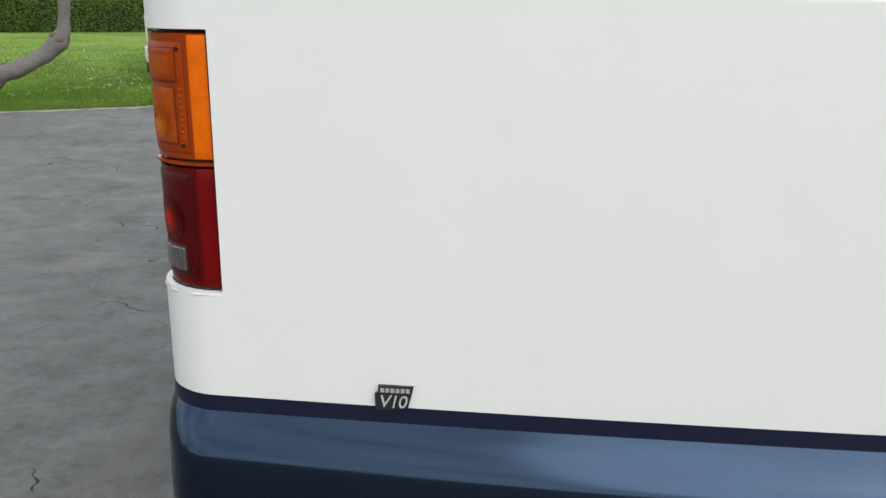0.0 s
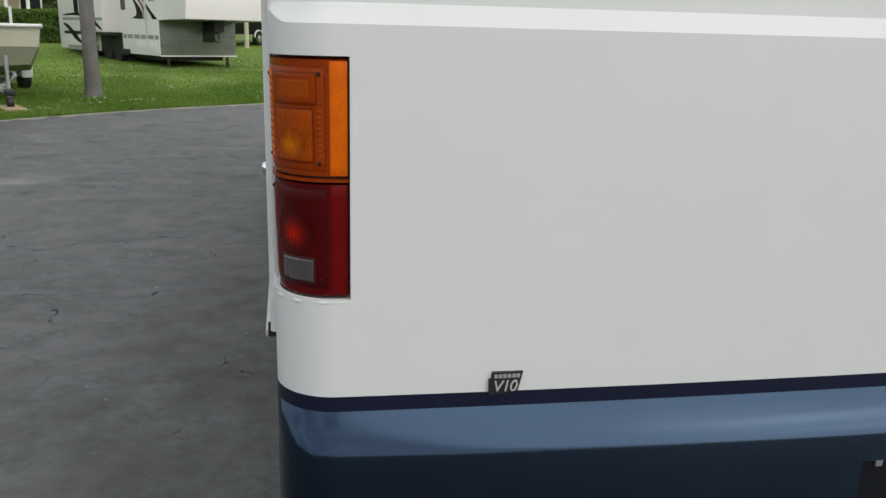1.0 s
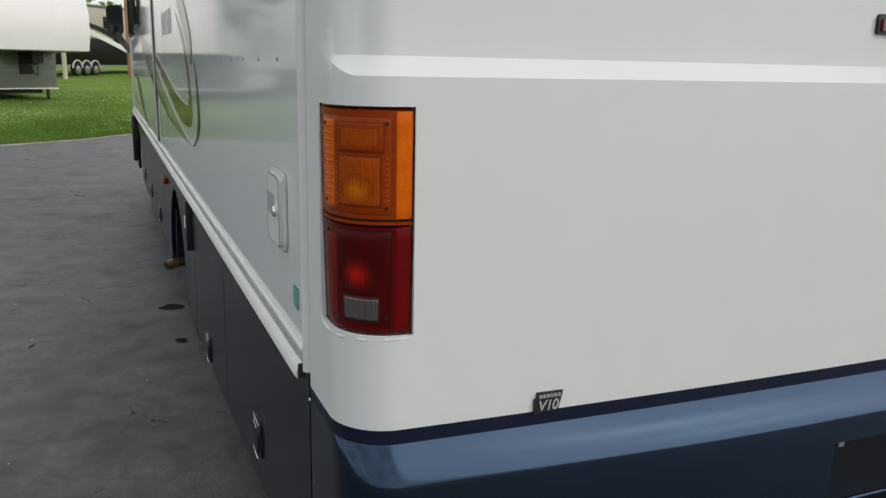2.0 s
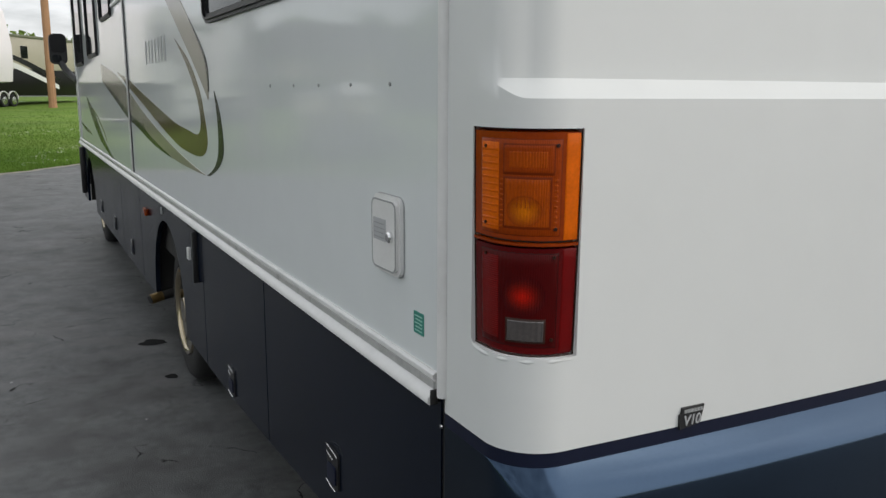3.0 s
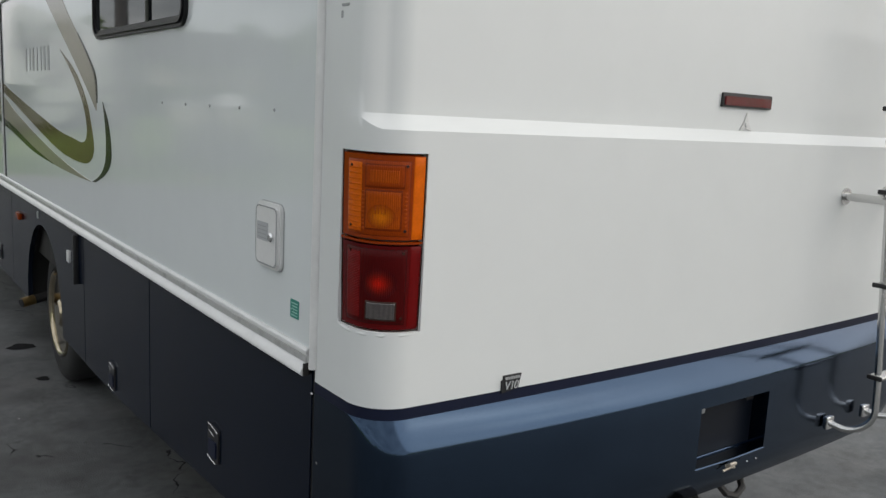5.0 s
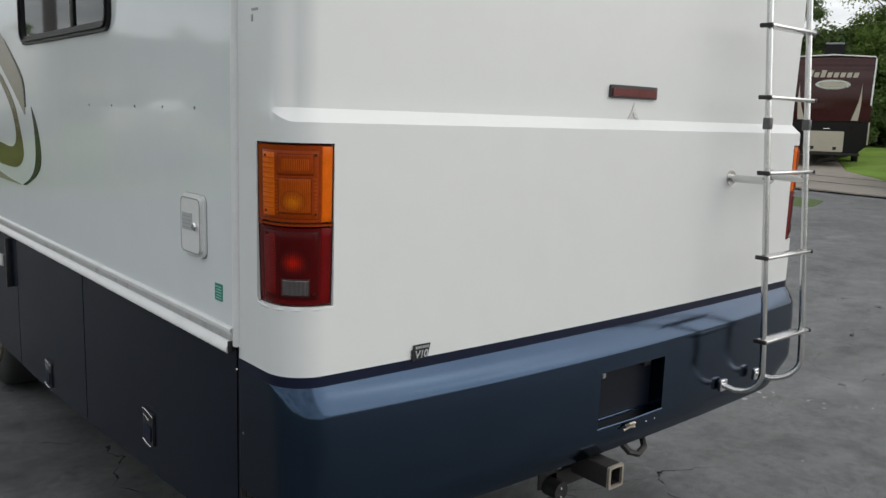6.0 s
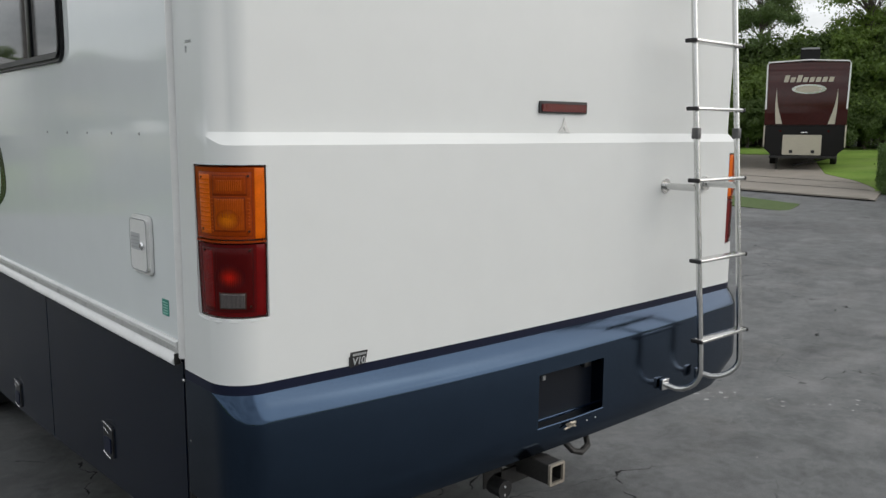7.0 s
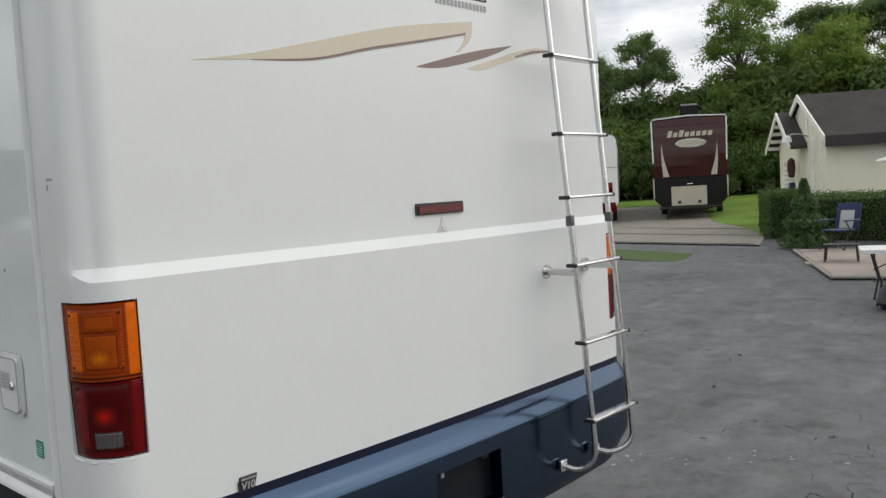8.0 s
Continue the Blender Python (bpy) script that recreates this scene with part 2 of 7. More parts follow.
    worn.inputs["From Min"].default_value, worn.inputs["From Max"].default_value = 0.38, 0.64
    worn.inputs["To Min"].default_value, worn.inputs["To Max"].default_value = 0.34, 0.70
    nt.links.new(bit.outputs["Fac"], worn.inputs["Value"])
    dull = nt.nodes.new("ShaderNodeMath")
    dull.operation = 'SUBTRACT'
    dull.use_clamp = True
    nt.links.new(worn.outputs["Result"], dull.inputs[0])
    nt.links.new(mul.outputs[0], dull.inputs[1])
    nt.links.new(dull.outputs[0], b.inputs["Specular IOR Level"])
    return m


def glass_material(name, tint, rough=0.02):
    m = mat(name, tint, 0.05, 3.0, 20.0, rough, 0.01)
    return m


M_GEL = mat("white_gelcoat", (0.673, 0.69, 0.68), 0.02, 1.6, 9.0, 0.34, 0.06, bump=0.015, bump_scale=7.0)
M_SIDE = mat("grey_fibreglass_wall", (0.68, 0.715, 0.715), 0.02, 1.2, 8.0, 0.07, 0.02, bump=0.02, bump_scale=2.2)
M_NAVY = mat("navy_metallic_paint", (0.036, 0.057, 0.092), 0.10, 3.0, 300.0, 0.15, 0.04, metal=1.0)
M_STRIPE = mat("dark_navy_stripe", (0.008, 0.011, 0.028), 0.1, 5.0, 60.0, 0.35, 0.05, spec=0.2)
# undergrowth leaf: shade below the crowns painted into a darker green
M_SCRUB = leafy(mat("shaded_undergrowth_leaf", (0.058, 0.104, 0.023), 0.35, 0.35, 3.0, 0.7, 0.1, tint=(0.10, 0.15, 0.036), island=0.15), (0.12, 0.19, 0.03), 0.3)
M_RIM = mat("warm_polished_rim", (0.42, 0.36, 0.26), 0.25, 10.0, 60.0, 0.14, 0.06, metal=1.0)
M_PRINT = mat("pale_printed_label", (0.42, 0.43, 0.44), 0.06, 30.0, 200.0, 0.5, 0.05)
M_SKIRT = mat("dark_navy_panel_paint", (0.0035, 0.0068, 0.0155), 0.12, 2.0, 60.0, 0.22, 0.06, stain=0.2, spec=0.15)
# bumper navy darkened in colour to imitate shade inside the plate pocket
M_RECESS = mat("navy_pocket_painted_shade", (0.006, 0.008, 0.013), 0.12, 3.0, 60.0, 0.35, 0.06, spec=0.2)
M_TRIM = mat("white_vinyl_trim", (0.7, 0.7, 0.69), 0.04, 8.0, 60.0, 0.35, 0.08, stain=0.12, stain_scale=9.0)
M_RAIL = mat("anodised_rail", (0.62, 0.62, 0.61), 0.1, 20.0, 160.0, 0.35, 0.12, metal=0.5, stain=0.45, stain_scale=16.0)
M_ALU = mat("polished_aluminium", (0.62, 0.62, 0.61), 0.08, 20.0, 200.0, 0.24, 0.08, metal=1.0)
M_CHROME = mat("chrome", (0.78, 0.78, 0.78), 0.04, 20.0, 100.0, 0.1, 0.04, metal=1.0)
M_CLAMP = mat("dull_grey_casting", (0.11, 0.11, 0.11), 0.2, 30.0, 120.0, 0.45, 0.1, metal=0.4)
M_BLACK = mat("black_plastic", (0.012, 0.012, 0.013), 0.2, 30.0, 200.0, 0.45, 0.1)
M_RUBBER = mat("tyre_rubber", (0.012, 0.012, 0.012), 0.25, 10.0, 80.0, 0.75, 0.1, bump=0.2, bump_scale=90.0)
M_FRAME = mat("black_window_frame", (0.010, 0.010, 0.011), 0.15, 20.0, 100.0, 0.4, 0.06, spec=0.25)
M_GLASS = glass_material("dark_tinted_glass", (0.012, 0.014, 0.016))
M_GLASS.node_tree.nodes["Principled BSDF"].inputs["Specular IOR Level"].default_value = 0.3
M_AMBER_FRAME = mat("amber_lens_plastic", (0.24, 0.032, 0.0015), 0.16, 25.0, 120.0, 0.16, 0.05, spec=0.2)
M_AMBER_DARK = ribbed("amber_prism_plastic", (0.26, 0.037, 0.0015), 0.3, 0.0035, 'X', 0.15, 0.0, 0.12)
M_RED_FACET = ribbed("red_side_facet", (0.145, 0.0024, 0.0026), 0.3, 0.004, 'Z', 0.3, 0.0, 0.12)
M_RED_LINE = mat("red_moulding_line", (0.034, 0.001, 0.001), 0.15, 25.0, 120.0, 0.35, 0.05, spec=0.12)
M_AMBER_LINE = mat("amber_moulding_line", (0.15, 0.020, 0.0015), 0.15, 25.0, 120.0, 0.35, 0.05, spec=0.12)
# paler prism and nested rings: glow inside the lenses put into the colour
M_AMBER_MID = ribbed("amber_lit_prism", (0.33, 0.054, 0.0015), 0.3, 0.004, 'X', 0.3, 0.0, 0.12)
M_GLOW_A = [ribbed("amber_painted_glow", (0.27 + 0.045 * k, 0.044 + 0.015 * k, 0.002), 0.3, 0.004, 'X', 0.3, 0.0, 0.12) for k in range(8)]
M_GLOW_R = [ribbed("red_painted_glow", (0.062 + 0.0078 * k * k, 0.002 + 0.001 * k, 0.003), 0.3, 0.004, 'X', 0.3, 0.0, 0.12) for k in range(8)]
M_SCREW = mat("dark_lens_screw", (0.03, 0.010, 0.006), 0.2, 30.0, 100.0, 0.35, 0.05, spec=0.25)
M_AMBER_STRIP = ribbed("amber_reflector_strip", (0.62, 0.115, 0.002), 0.3, 0.003, 'Z', 0.05, 0.0, 0.12)
M_AMBER_RIB = mat("amber_side_rib", (0.55, 0.10, 0.002), 0.1, 25.0, 120.0, 0.25, 0.05, spec=0.15)
M_RED_FRAME = mat("red_lens_plastic", (0.085, 0.0015, 0.002), 0.18, 25.0, 120.0, 0.16, 0.05, spec=0.2)
M_RED_DARK = ribbed("red_prism_plastic", (0.062, 0.0014, 0.0017), 0.3, 0.0035, 'X', 0.15, 0.0, 0.12)
M_RED_STRIP = ribbed("red_reflector_strip", (0.13, 0.0025, 0.003), 0.3, 0.003, 'Z', 0.04, 0.0, 0.12)
M_CLEAR = ribbed("clear_ribbed_lens", (0.066, 0.058, 0.056), 0.12, 0.009, 'X', 0.35, 0.6)
M_STOP = ribbed("dark_red_brake_lens", (0.14, 0.018, 0.022), 0.2, 0.01, 'X', 0.6, 0.8)
M_TAUPE = mat("taupe_vinyl", (0.30, 0.28, 0.23), 0.06, 3.0, 50.0, 0.16, 0.04)
M_TAN = mat("pale_tan_vinyl", (0.55, 0.49, 0.38), 0.06, 3.0, 50.0, 0.3, 0.04)
M_OLIVE = mat("bronze_vinyl", (0.12, 0.095, 0.045), 0.08, 3.0, 50.0, 0.14, 0.04)
M_BROWN = mat("brown_vinyl", (0.16, 0.10, 0.08), 0.08, 3.0, 50.0, 0.3, 0.04)
M_RUST = mat("rust_vinyl", (0.22, 0.085, 0.055), 0.08, 3.0, 50.0, 0.3, 0.04)
M_CHARCOAL = mat("charcoal_vinyl", (0.020, 0.021, 0.020), 0.1, 3.0, 50.0, 0.2, 0.04, spec=0.35)
M_GREEN = mat("green_sticker", (0.02, 0.22, 0.17), 0.1, 20.0, 100.0, 0.4, 0.05)
M_PALE_GREEN = mat("sticker_print", (0.35, 0.6, 0.52), 0.1, 20.0, 100.0, 0.4, 0.05)
M_GREY_LABEL = mat("grey_label", (0.31, 0.32, 0.32), 0.1, 30.0, 200.0, 0.5, 0.05)
M_STEEL = mat("rusty_black_steel", (0.017, 0.016, 0.015), 0.3, 12.0, 80.0, 0.6, 0.15, bump=0.2, bump_scale=60.0)
M_BARE = mat("worn_bare_steel", (0.42, 0.38, 0.32), 0.25, 18.0, 120.0, 0.45, 0.15, metal=0.7, stain=0.4, stain_scale=20.0)
M_BRASS = mat("stained_exhaust_tip", (0.25, 0.17, 0.07), 0.2, 14.0, 80.0, 0.35, 0.1, metal=0.9)
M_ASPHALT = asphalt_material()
M_OIL = mat("oil_stain", (0.008, 0.008, 0.008), 0.3, 9.0, 60.0, 0.7, 0.1, spec=0.1)
M_FLECK = mat("white_paint_fleck", (0.38, 0.38, 0.37), 0.2, 9.0, 60.0, 0.7, 0.1)
M_LAWN = mat("lawn_soil_and_turf", (0.076, 0.172, 0.02), 0.32, 0.5, 30.0, 0.9, 0.05, tint=(0.16, 0.24, 0.048), bump=0.4, bump_scale=34.0, spec=0.08)
M_BLADE = leafy(mat("grass_blade", (0.074, 0.178, 0.02), 0.3, 0.45, 8.0, 0.7, 0.1, tint=(0.16, 0.245, 0.046), island=0.14, spec=0.15), (0.10, 0.2, 0.025), 0.3)
for turf in (M_LAWN, M_BLADE):
    dry_streaks(turf)
M_FLOWER = mat("white_clover_flower", (0.7, 0.72, 0.62), 0.1, 9.0, 60.0, 0.8, 0.05)
M_SCAR = mat("stripped_brown_bark", (0.17, 0.125, 0.10), 0.35, 9.0, 60.0, 0.9, 0.05, bump=0.6, bump_scale=30.0)
M_SAND = mat("pale_sandy_edge", (0.36, 0.34, 0.29), 0.25, 5.0, 60.0, 0.95, 0.04, bump=0.6, bump_scale=50.0)
M_CONCRETE = mat("weathered_concrete", (0.25, 0.225, 0.19), 0.3, 0.8, 40.0, 0.85, 0.06, bump=0.3, bump_scale=60.0, stain=0.4, stain_scale=0.8)
M_PAVER = mat("tan_paving", (0.32, 0.275, 0.23), 0.18, 1.6, 40.0, 0.85, 0.06, bump=0.3, bump_scale=60.0, stain=0.35)
M_TURF = mat("green_turf_mat", (0.062, 0.098, 0.024), 0.15, 5.0, 120.0, 0.95, 0.03, bump=0.5, bump_scale=200.0)
M_SOIL = mat("woodland_soil", (0.028, 0.034, 0.014), 0.4, 0.6, 12.0, 0.95, 0.03, bump=0.6, bump_scale=20.0, spec=0.05)
M_BARK = mat("grey_brown_bark", (0.12, 0.10, 0.085), 0.35, 4.0, 40.0, 0.9, 0.05, bump=0.9, bump_scale=22.0)
M_PALM = mat("ringed_palm_bark", (0.145, 0.135, 0.13), 0.3, 3.0, 40.0, 0.9, 0.05, bump=0.8, bump_scale=26.0)
M_LEAF = leafy(mat("dark_leaf", (0.106, 0.184, 0.040), 0.35, 0.35, 3.0, 0.6, 0.1, tint=(0.17, 0.24, 0.055), island=0.15), (0.2, 0.3, 0.045), 0.45)
M_LEAF_B = leafy(mat("mid_green_leaf", (0.125, 0.215, 0.038), 0.35, 0.35, 3.0, 0.6, 0.1, tint=(0.18, 0.24, 0.045), island=0.15), (0.26, 0.37, 0.05), 0.48)
M_PINE = leafy(mat("pine_needle", (0.114, 0.170, 0.062), 0.3, 0.5, 6.0, 0.7, 0.1, island=0.2), (0.2, 0.29, 0.08), 0.42)
M_HEDGE = leafy(mat("hedge_leaf", (0.074, 0.130, 0.030), 0.35, 0.8, 8.0, 0.6, 0.1, island=0.45), (0.09, 0.17, 0.025), 0.25)
M_SHRUB = leafy(mat("shrub_leaf", (0.075, 0.14, 0.045), 0.35, 0.8, 8.0, 0.6, 0.1, island=0.45), (0.11, 0.2, 0.05), 0.3)
M_HEDGE_FAR = leafy(mat("boundary_hedge_leaf", (0.085, 0.155, 0.03), 0.35, 0.5, 5.0, 0.7, 0.1, tint=(0.12, 0.19, 0.04), island=0.35, spec=0.2), (0.14, 0.25, 0.035), 0.3)
# hedge core: darkness between the leaves put into the colour
M_CORE = mat("painted_twig_shade", (0.018, 0.026, 0.009), 0.3, 2.0, 20.0, 0.95, 0.03)
M_WHITE = mat("white_trailer_skin", (0.83, 0.83, 0.81), 0.04, 0.8, 20.0, 0.35, 0.06, stain=0.06, spec=0.3)
M_WHITE_B = mat("bright_white_trailer_skin", (0.86, 0.825, 0.835), 0.03, 0.8, 20.0, 0.35, 0.06, stain=0.05, spec=0.3)
# grey-green carries the shadow under the trailer's nose in the colour
M_SHADE = mat("trailer_front_painted_shade", (0.19, 0.205, 0.175), 0.08, 1.2, 20.0, 0.28, 0.06)
M_MAROON = mat("maroon_trailer_skin", (0.045, 0.0095, 0.0075), 0.25, 1.5, 20.0, 0.1, 0.04, spec=0.42)
M_DARKPANEL = mat("black_trailer_panel", (0.008, 0.007, 0.007), 0.15, 2.0, 30.0, 0.3, 0.06, spec=0.25)
M_CREAM = mat("cream_panel", (0.5, 0.46, 0.37), 0.08, 2.0, 30.0, 0.4, 0.06)
M_WALLPAINT = mat("cream_house_paint", (0.84, 0.79, 0.63), 0.08, 1.0, 30.0, 0.7, 0.06, stain=0.12, bump=0.15, bump_scale=30.0)
M_WHITEPAINT = mat("white_house_paint", (0.84, 0.83, 0.74), 0.06, 2.0, 40.0, 0.6, 0.06, stain=0.1)
M_TANWALL = mat("tan_render", (0.55, 0.45, 0.33), 0.1, 1.0, 30.0, 0.8, 0.06, stain=0.12, bump=0.15, bump_scale=30.0)
M_SHINGLE = mat("dark_roof_shingle", (0.060, 0.053, 0.052), 0.35, 1.5, 40.0, 0.95, 0.05, spec=0.15, bump=0.5, bump_scale=30.0)
M_BLUE = mat("blue_canvas", (0.018, 0.026, 0.085), 0.15, 8.0, 150.0, 0.85, 0.05, sheen=0.2)
M_GREYCLOTH = mat("grey_canvas", (0.42, 0.42, 0.41), 0.1, 8.0, 150.0, 0.85, 0.05)
M_TABLE = mat("white_table_plastic", (0.74, 0.74, 0.72), 0.04, 6.0, 100.0, 0.5, 0.06)
M_HULL = mat("cream_gelcoat_hull", (0.47, 0.47, 0.37), 0.06, 1.5, 20.0, 0.3, 0.06, stain=0.15)
M_HULL_LOW = mat("olive_boat_bottom", (0.17, 0.18, 0.115), 0.1, 1.5, 20.0, 0.5, 0.06)
M_GALV = mat("galvanised_steel", (0.45, 0.46, 0.46), 0.12, 10.0, 60.0, 0.45, 0.1, metal=0.7)
M_WOOD = mat("weathered_plank", (0.42, 0.33, 0.2), 0.2, 6.0, 60.0, 0.85, 0.05, bump=0.3, bump_scale=40.0)
M_POST = mat("orange_brown_post", (0.40, 0.22, 0.12), 0.2, 3.0, 30.0, 0.8, 0.05)
M_RED = mat("dark_red_canvas", (0.05, 0.016, 0.014), 0.15, 6.0, 60.0, 0.7, 0.05)

# ---- mesh helpers ----
def finish(name, bm, material, smooth=35.0):
    me = bpy.data.meshes.new(name)
    bmesh.ops.recalc_face_normals(bm, faces=bm.faces[:])
    bm.to_mesh(me)
    bm.free()
    me.materials.append(material)
    if smooth:
        me.shade_smooth()
        me.set_sharp_from_angle(angle=radians(smooth))
    return me


def part(name, bm, material, parent, label="", smooth=35.0):
    """One mesh object under a thing or a part."""
    ob = new(name, finish(name, bm, material, smooth))
    ob.parent = parent
    return tagged(ob, label)


def thing(name, label, category, at=None, group=""):
    ob = new(name)
    ob.empty_display_size = 0.2
    if at is not None:
        ob.matrix_world = at
    return tagged(ob, label, category, group)


def solid(name, bm, material, label, category="", kind="", smooth=35.0, group=""):
    """A thing or a piece of the setting that is one mesh."""
    return tagged(new(name, finish(name, bm, material, smooth)), label, category, group, kind)


def add_box(bm, lo, hi, bevel=0.0, m=None):
    x0, y0, z0 = lo
    x1, y1, z1 = hi
    vs = [bm.verts.new(p) for p in ((x0, y0, z0), (x1, y0, z0), (x1, y1, z0), (x0, y1, z0), (x0, y0, z1), (x1, y0, z1), (x1, y1, z1), (x0, y1, z1))]
    fs = [bm.faces.new([vs[i] for i in f]) for f in ((3, 2, 1, 0), (4, 5, 6, 7), (0, 1, 5, 4), (1, 2, 6, 5), (2, 3, 7, 6), (3, 0, 4, 7))]
    if m is not None:
        bmesh.ops.transform(bm, matrix=m, verts=vs)
    if bevel:
        es = list({e for f in fs for e in f.edges})
        bmesh.ops.bevel(bm, geom=es, offset=bevel, segments=2, affect='EDGES', profile=0.5)
    return bm


def box(lo, hi, bevel=0.0, m=None):
    return add_box(bmesh.new(), lo, hi, bevel, m)


def add_tube(bm, pts, r, seg=10, caps=True):
    """A tube along a line of points; r one radius or one for each point."""
    pts = [Vector(p) for p in pts]
    rs = r if isinstance(r, (list, tuple)) else [r] * len(pts)
    rings = []
    side = None
    for i, p in enumerate(pts):
        d = (pts[min(i + 1, len(pts) - 1)] - pts[max(i - 1, 0)]).normalized()
        if side is None:
            side = d.orthogonal().normalized()
        else:
            side = (side - d * side.dot(d)).normalized()
        up = d.cross(side)
        rings.append([bm.verts.new(p + (side * math.cos(a) + up * math.sin(a)) * rs[i]) for a in [2 * math.pi * k / seg for k in range(seg)]])
    for a, b in zip(rings, rings[1:]):
        for k in range(seg):
            bm.faces.new((a[k], a[(k + 1) % seg], b[(k + 1) % seg], b[k]))
    if caps:
        bm.faces.new(rings[0][::-1])
        bm.faces.new(rings[-1])
    return bm


def tube(pts, r, seg=10, caps=True):
    return add_tube(bmesh.new(), pts, r, seg, caps)


def add_prism(bm, poly, axis, d0, d1):
    """A flat outline (two coordinates a point) pushed along one axis from d0 to d1."""
    def place(u, v, d):
        return {"x": (d, u, v), "y": (u, d, v), "z": (u, v, d)}[axis]
    a = [bm.verts.new(place(u, v, d0)) for u, v in poly]
    b = [bm.verts.new(place(u, v, d1)) for u, v in poly]
    bm.faces.new(a[::-1])
    bm.faces.new(b)
    n = len(poly)
    for k in range(n):
        bm.faces.new((a[k], a[(k + 1) % n], b[(k + 1) % n], b[k]))
    return bm


def prism(poly, axis, d0, d1):
    return add_prism(bmesh.new(), poly, axis, d0, d1)


def rrect(u0, v0, u1, v1, r, n=5):
    out = []
    for cu, cv, a0 in ((u1 - r, v0 + r, -90), (u1 - r, v1 - r, 0), (u0 + r, v1 - r, 90), (u0 + r, v0 + r, 180)):
        for k in range(n + 1):
            a = radians(a0 + 90 * k / n)
            out.append((cu + r * math.cos(a), cv + r * math.sin(a)))
    return out


def ring_prism(outer, inner, axis, d0, d1):
    """A frame between two outlines with equally many points."""
    bm = bmesh.new()
    def place(p, d):
        u, v = p
        return {"x": (d, u, v), "y": (u, d, v), "z": (u, v, d)}[axis]
    vs = [[bm.verts.new(place(p, d)) for p in line] for line, d in ((outer, d0), (outer, d1), (inner, d1), (inner, d0))]
    n = len(outer)
    for a, b in zip(vs, vs[1:] + vs[:1]):
        for k in range(n):
            bm.faces.new((a[k], a[(k + 1) % n], b[(k + 1) % n], b[k]))
    return bm


def lathe(profile, centre, axis, seg=28, caps=True):
    """A turned body: profile of (radius, along) round an axis."""
    bm = bmesh.new()
    rings = []
    for r, h in profile:
        ring = []
        for k in range(seg):
            a = 2 * math.pi * k / seg
            u, v = r * math.cos(a), r * math.sin(a)
            p = {"x": (h, u, v), "y": (u, h, v), "z": (u, v, h)}[axis]
            ring.append(bm.verts.new(Vector(centre) + Vector(p)))
        rings.append(ring)
    for a, b in zip(rings, rings[1:]):
        for k in range(seg):
            bm.faces.new((a[k], a[(k + 1) % seg], b[(k + 1) % seg], b[k]))
    if caps and profile[0][0] > 1e-4:
        bm.faces.new(rings[0][::-1])
    if caps and profile[-1][0] > 1e-4:
        bm.faces.new(rings[-1])
    bmesh.ops.remove_doubles(bm, verts=bm.verts[:], dist=1e-5)
    return bm


def spline(ctrl, n=8):
    """A smooth line through points of two coordinates."""
    out = []
    for i in range(len(ctrl) - 1):
        p0, p1, p2, p3 = ctrl[max(i - 1, 0)], ctrl[i], ctrl[i + 1], ctrl[min(i + 2, len(ctrl) - 1)]
        for k in range(n):
            t = k / n
            out.append(tuple(0.5 * (2 * b + (c - a) * t + (2 * a - 5 * b + 4 * c - d) * t * t + (3 * b - a - 3 * c + d) * t ** 3) for a, b, c, d in zip(p0, p1, p2, p3)))
    out.append(ctrl[-1])
    return out


def resample(line, n):
    d = [0.0]
    for a, b in zip(line, line[1:]):
        d.append(d[-1] + math.dist(a, b))
    out, j = [], 0
    for k in range(n):
        s = d[-1] * k / (n - 1)
        while j < len(d) - 2 and d[j + 1] < s:
            j += 1
        t = (s - d[j]) / max(1e-9, d[j + 1] - d[j])
        out.append(tuple(a + (b - a) * t for a, b in zip(line[j], line[j + 1])))
    return out


def ribbon(edge_a, edge_b, axis, d0, d1, n=40):
    """A vinyl shape between two smooth edges, with its own small thickness."""
    a, b = resample(spline(edge_a), n), resample(spline(edge_b), n)
    bm = bmesh.new()
    def place(p, d):
        u, v = p
        return {"x": (d, u, v), "y": (u, d, v)}[axis]
    va, vb = [bm.verts.new(place(p, d1)) for p in a], [bm.verts.new(place(p, d1)) for p in b]
    wa, wb = [bm.verts.new(place(p, d0)) for p in a], [bm.verts.new(place(p, d0)) for p in b]
    for k in range(n - 1):
        bm.faces.new((va[k], va[k + 1], vb[k + 1], vb[k]))
        bm.faces.new((wa[k], va[k], va[k + 1], wa[k + 1]))
        bm.faces.new((wb[k], vb[k], vb[k + 1], wb[k + 1]))
    return bm


def from_arrays(name, verts, faces, material, label, category="", kind="stuff"):
    me = bpy.data.meshes.new(name)
    me.from_pydata(verts.tolist() if hasattr(verts, "tolist") else verts, [], faces.tolist() if hasattr(faces, "tolist") else faces)
    me.materials.append(material)
    return tagged(new(name, me), label, category, "", kind)


def leaf_arrays(centres, sizes, gen, flat=0.0, droop=0.0):
    """Bent four-cornered leaves, one at each centre, turned at random."""
    n = len(centres)
    a = gen.normal(size=(n, 3))
    a[:, 2] = a[:, 2] * (1 - flat) - droop
    a /= np.linalg.norm(a, axis=1)[:, None]
    b = np.cross(a, gen.normal(size=(n, 3)))
    b /= np.linalg.norm(b, axis=1)[:, None]
    s = np.asarray(sizes)[:, None]
    v = np.stack([centres - a * s * 0.5, centres + b * s * 0.28, centres + a * s * 0.5, centres - b * s * 0.28], 1).reshape(-1, 3)
    f = np.arange(4 * n).reshape(n, 4)
    return v, f


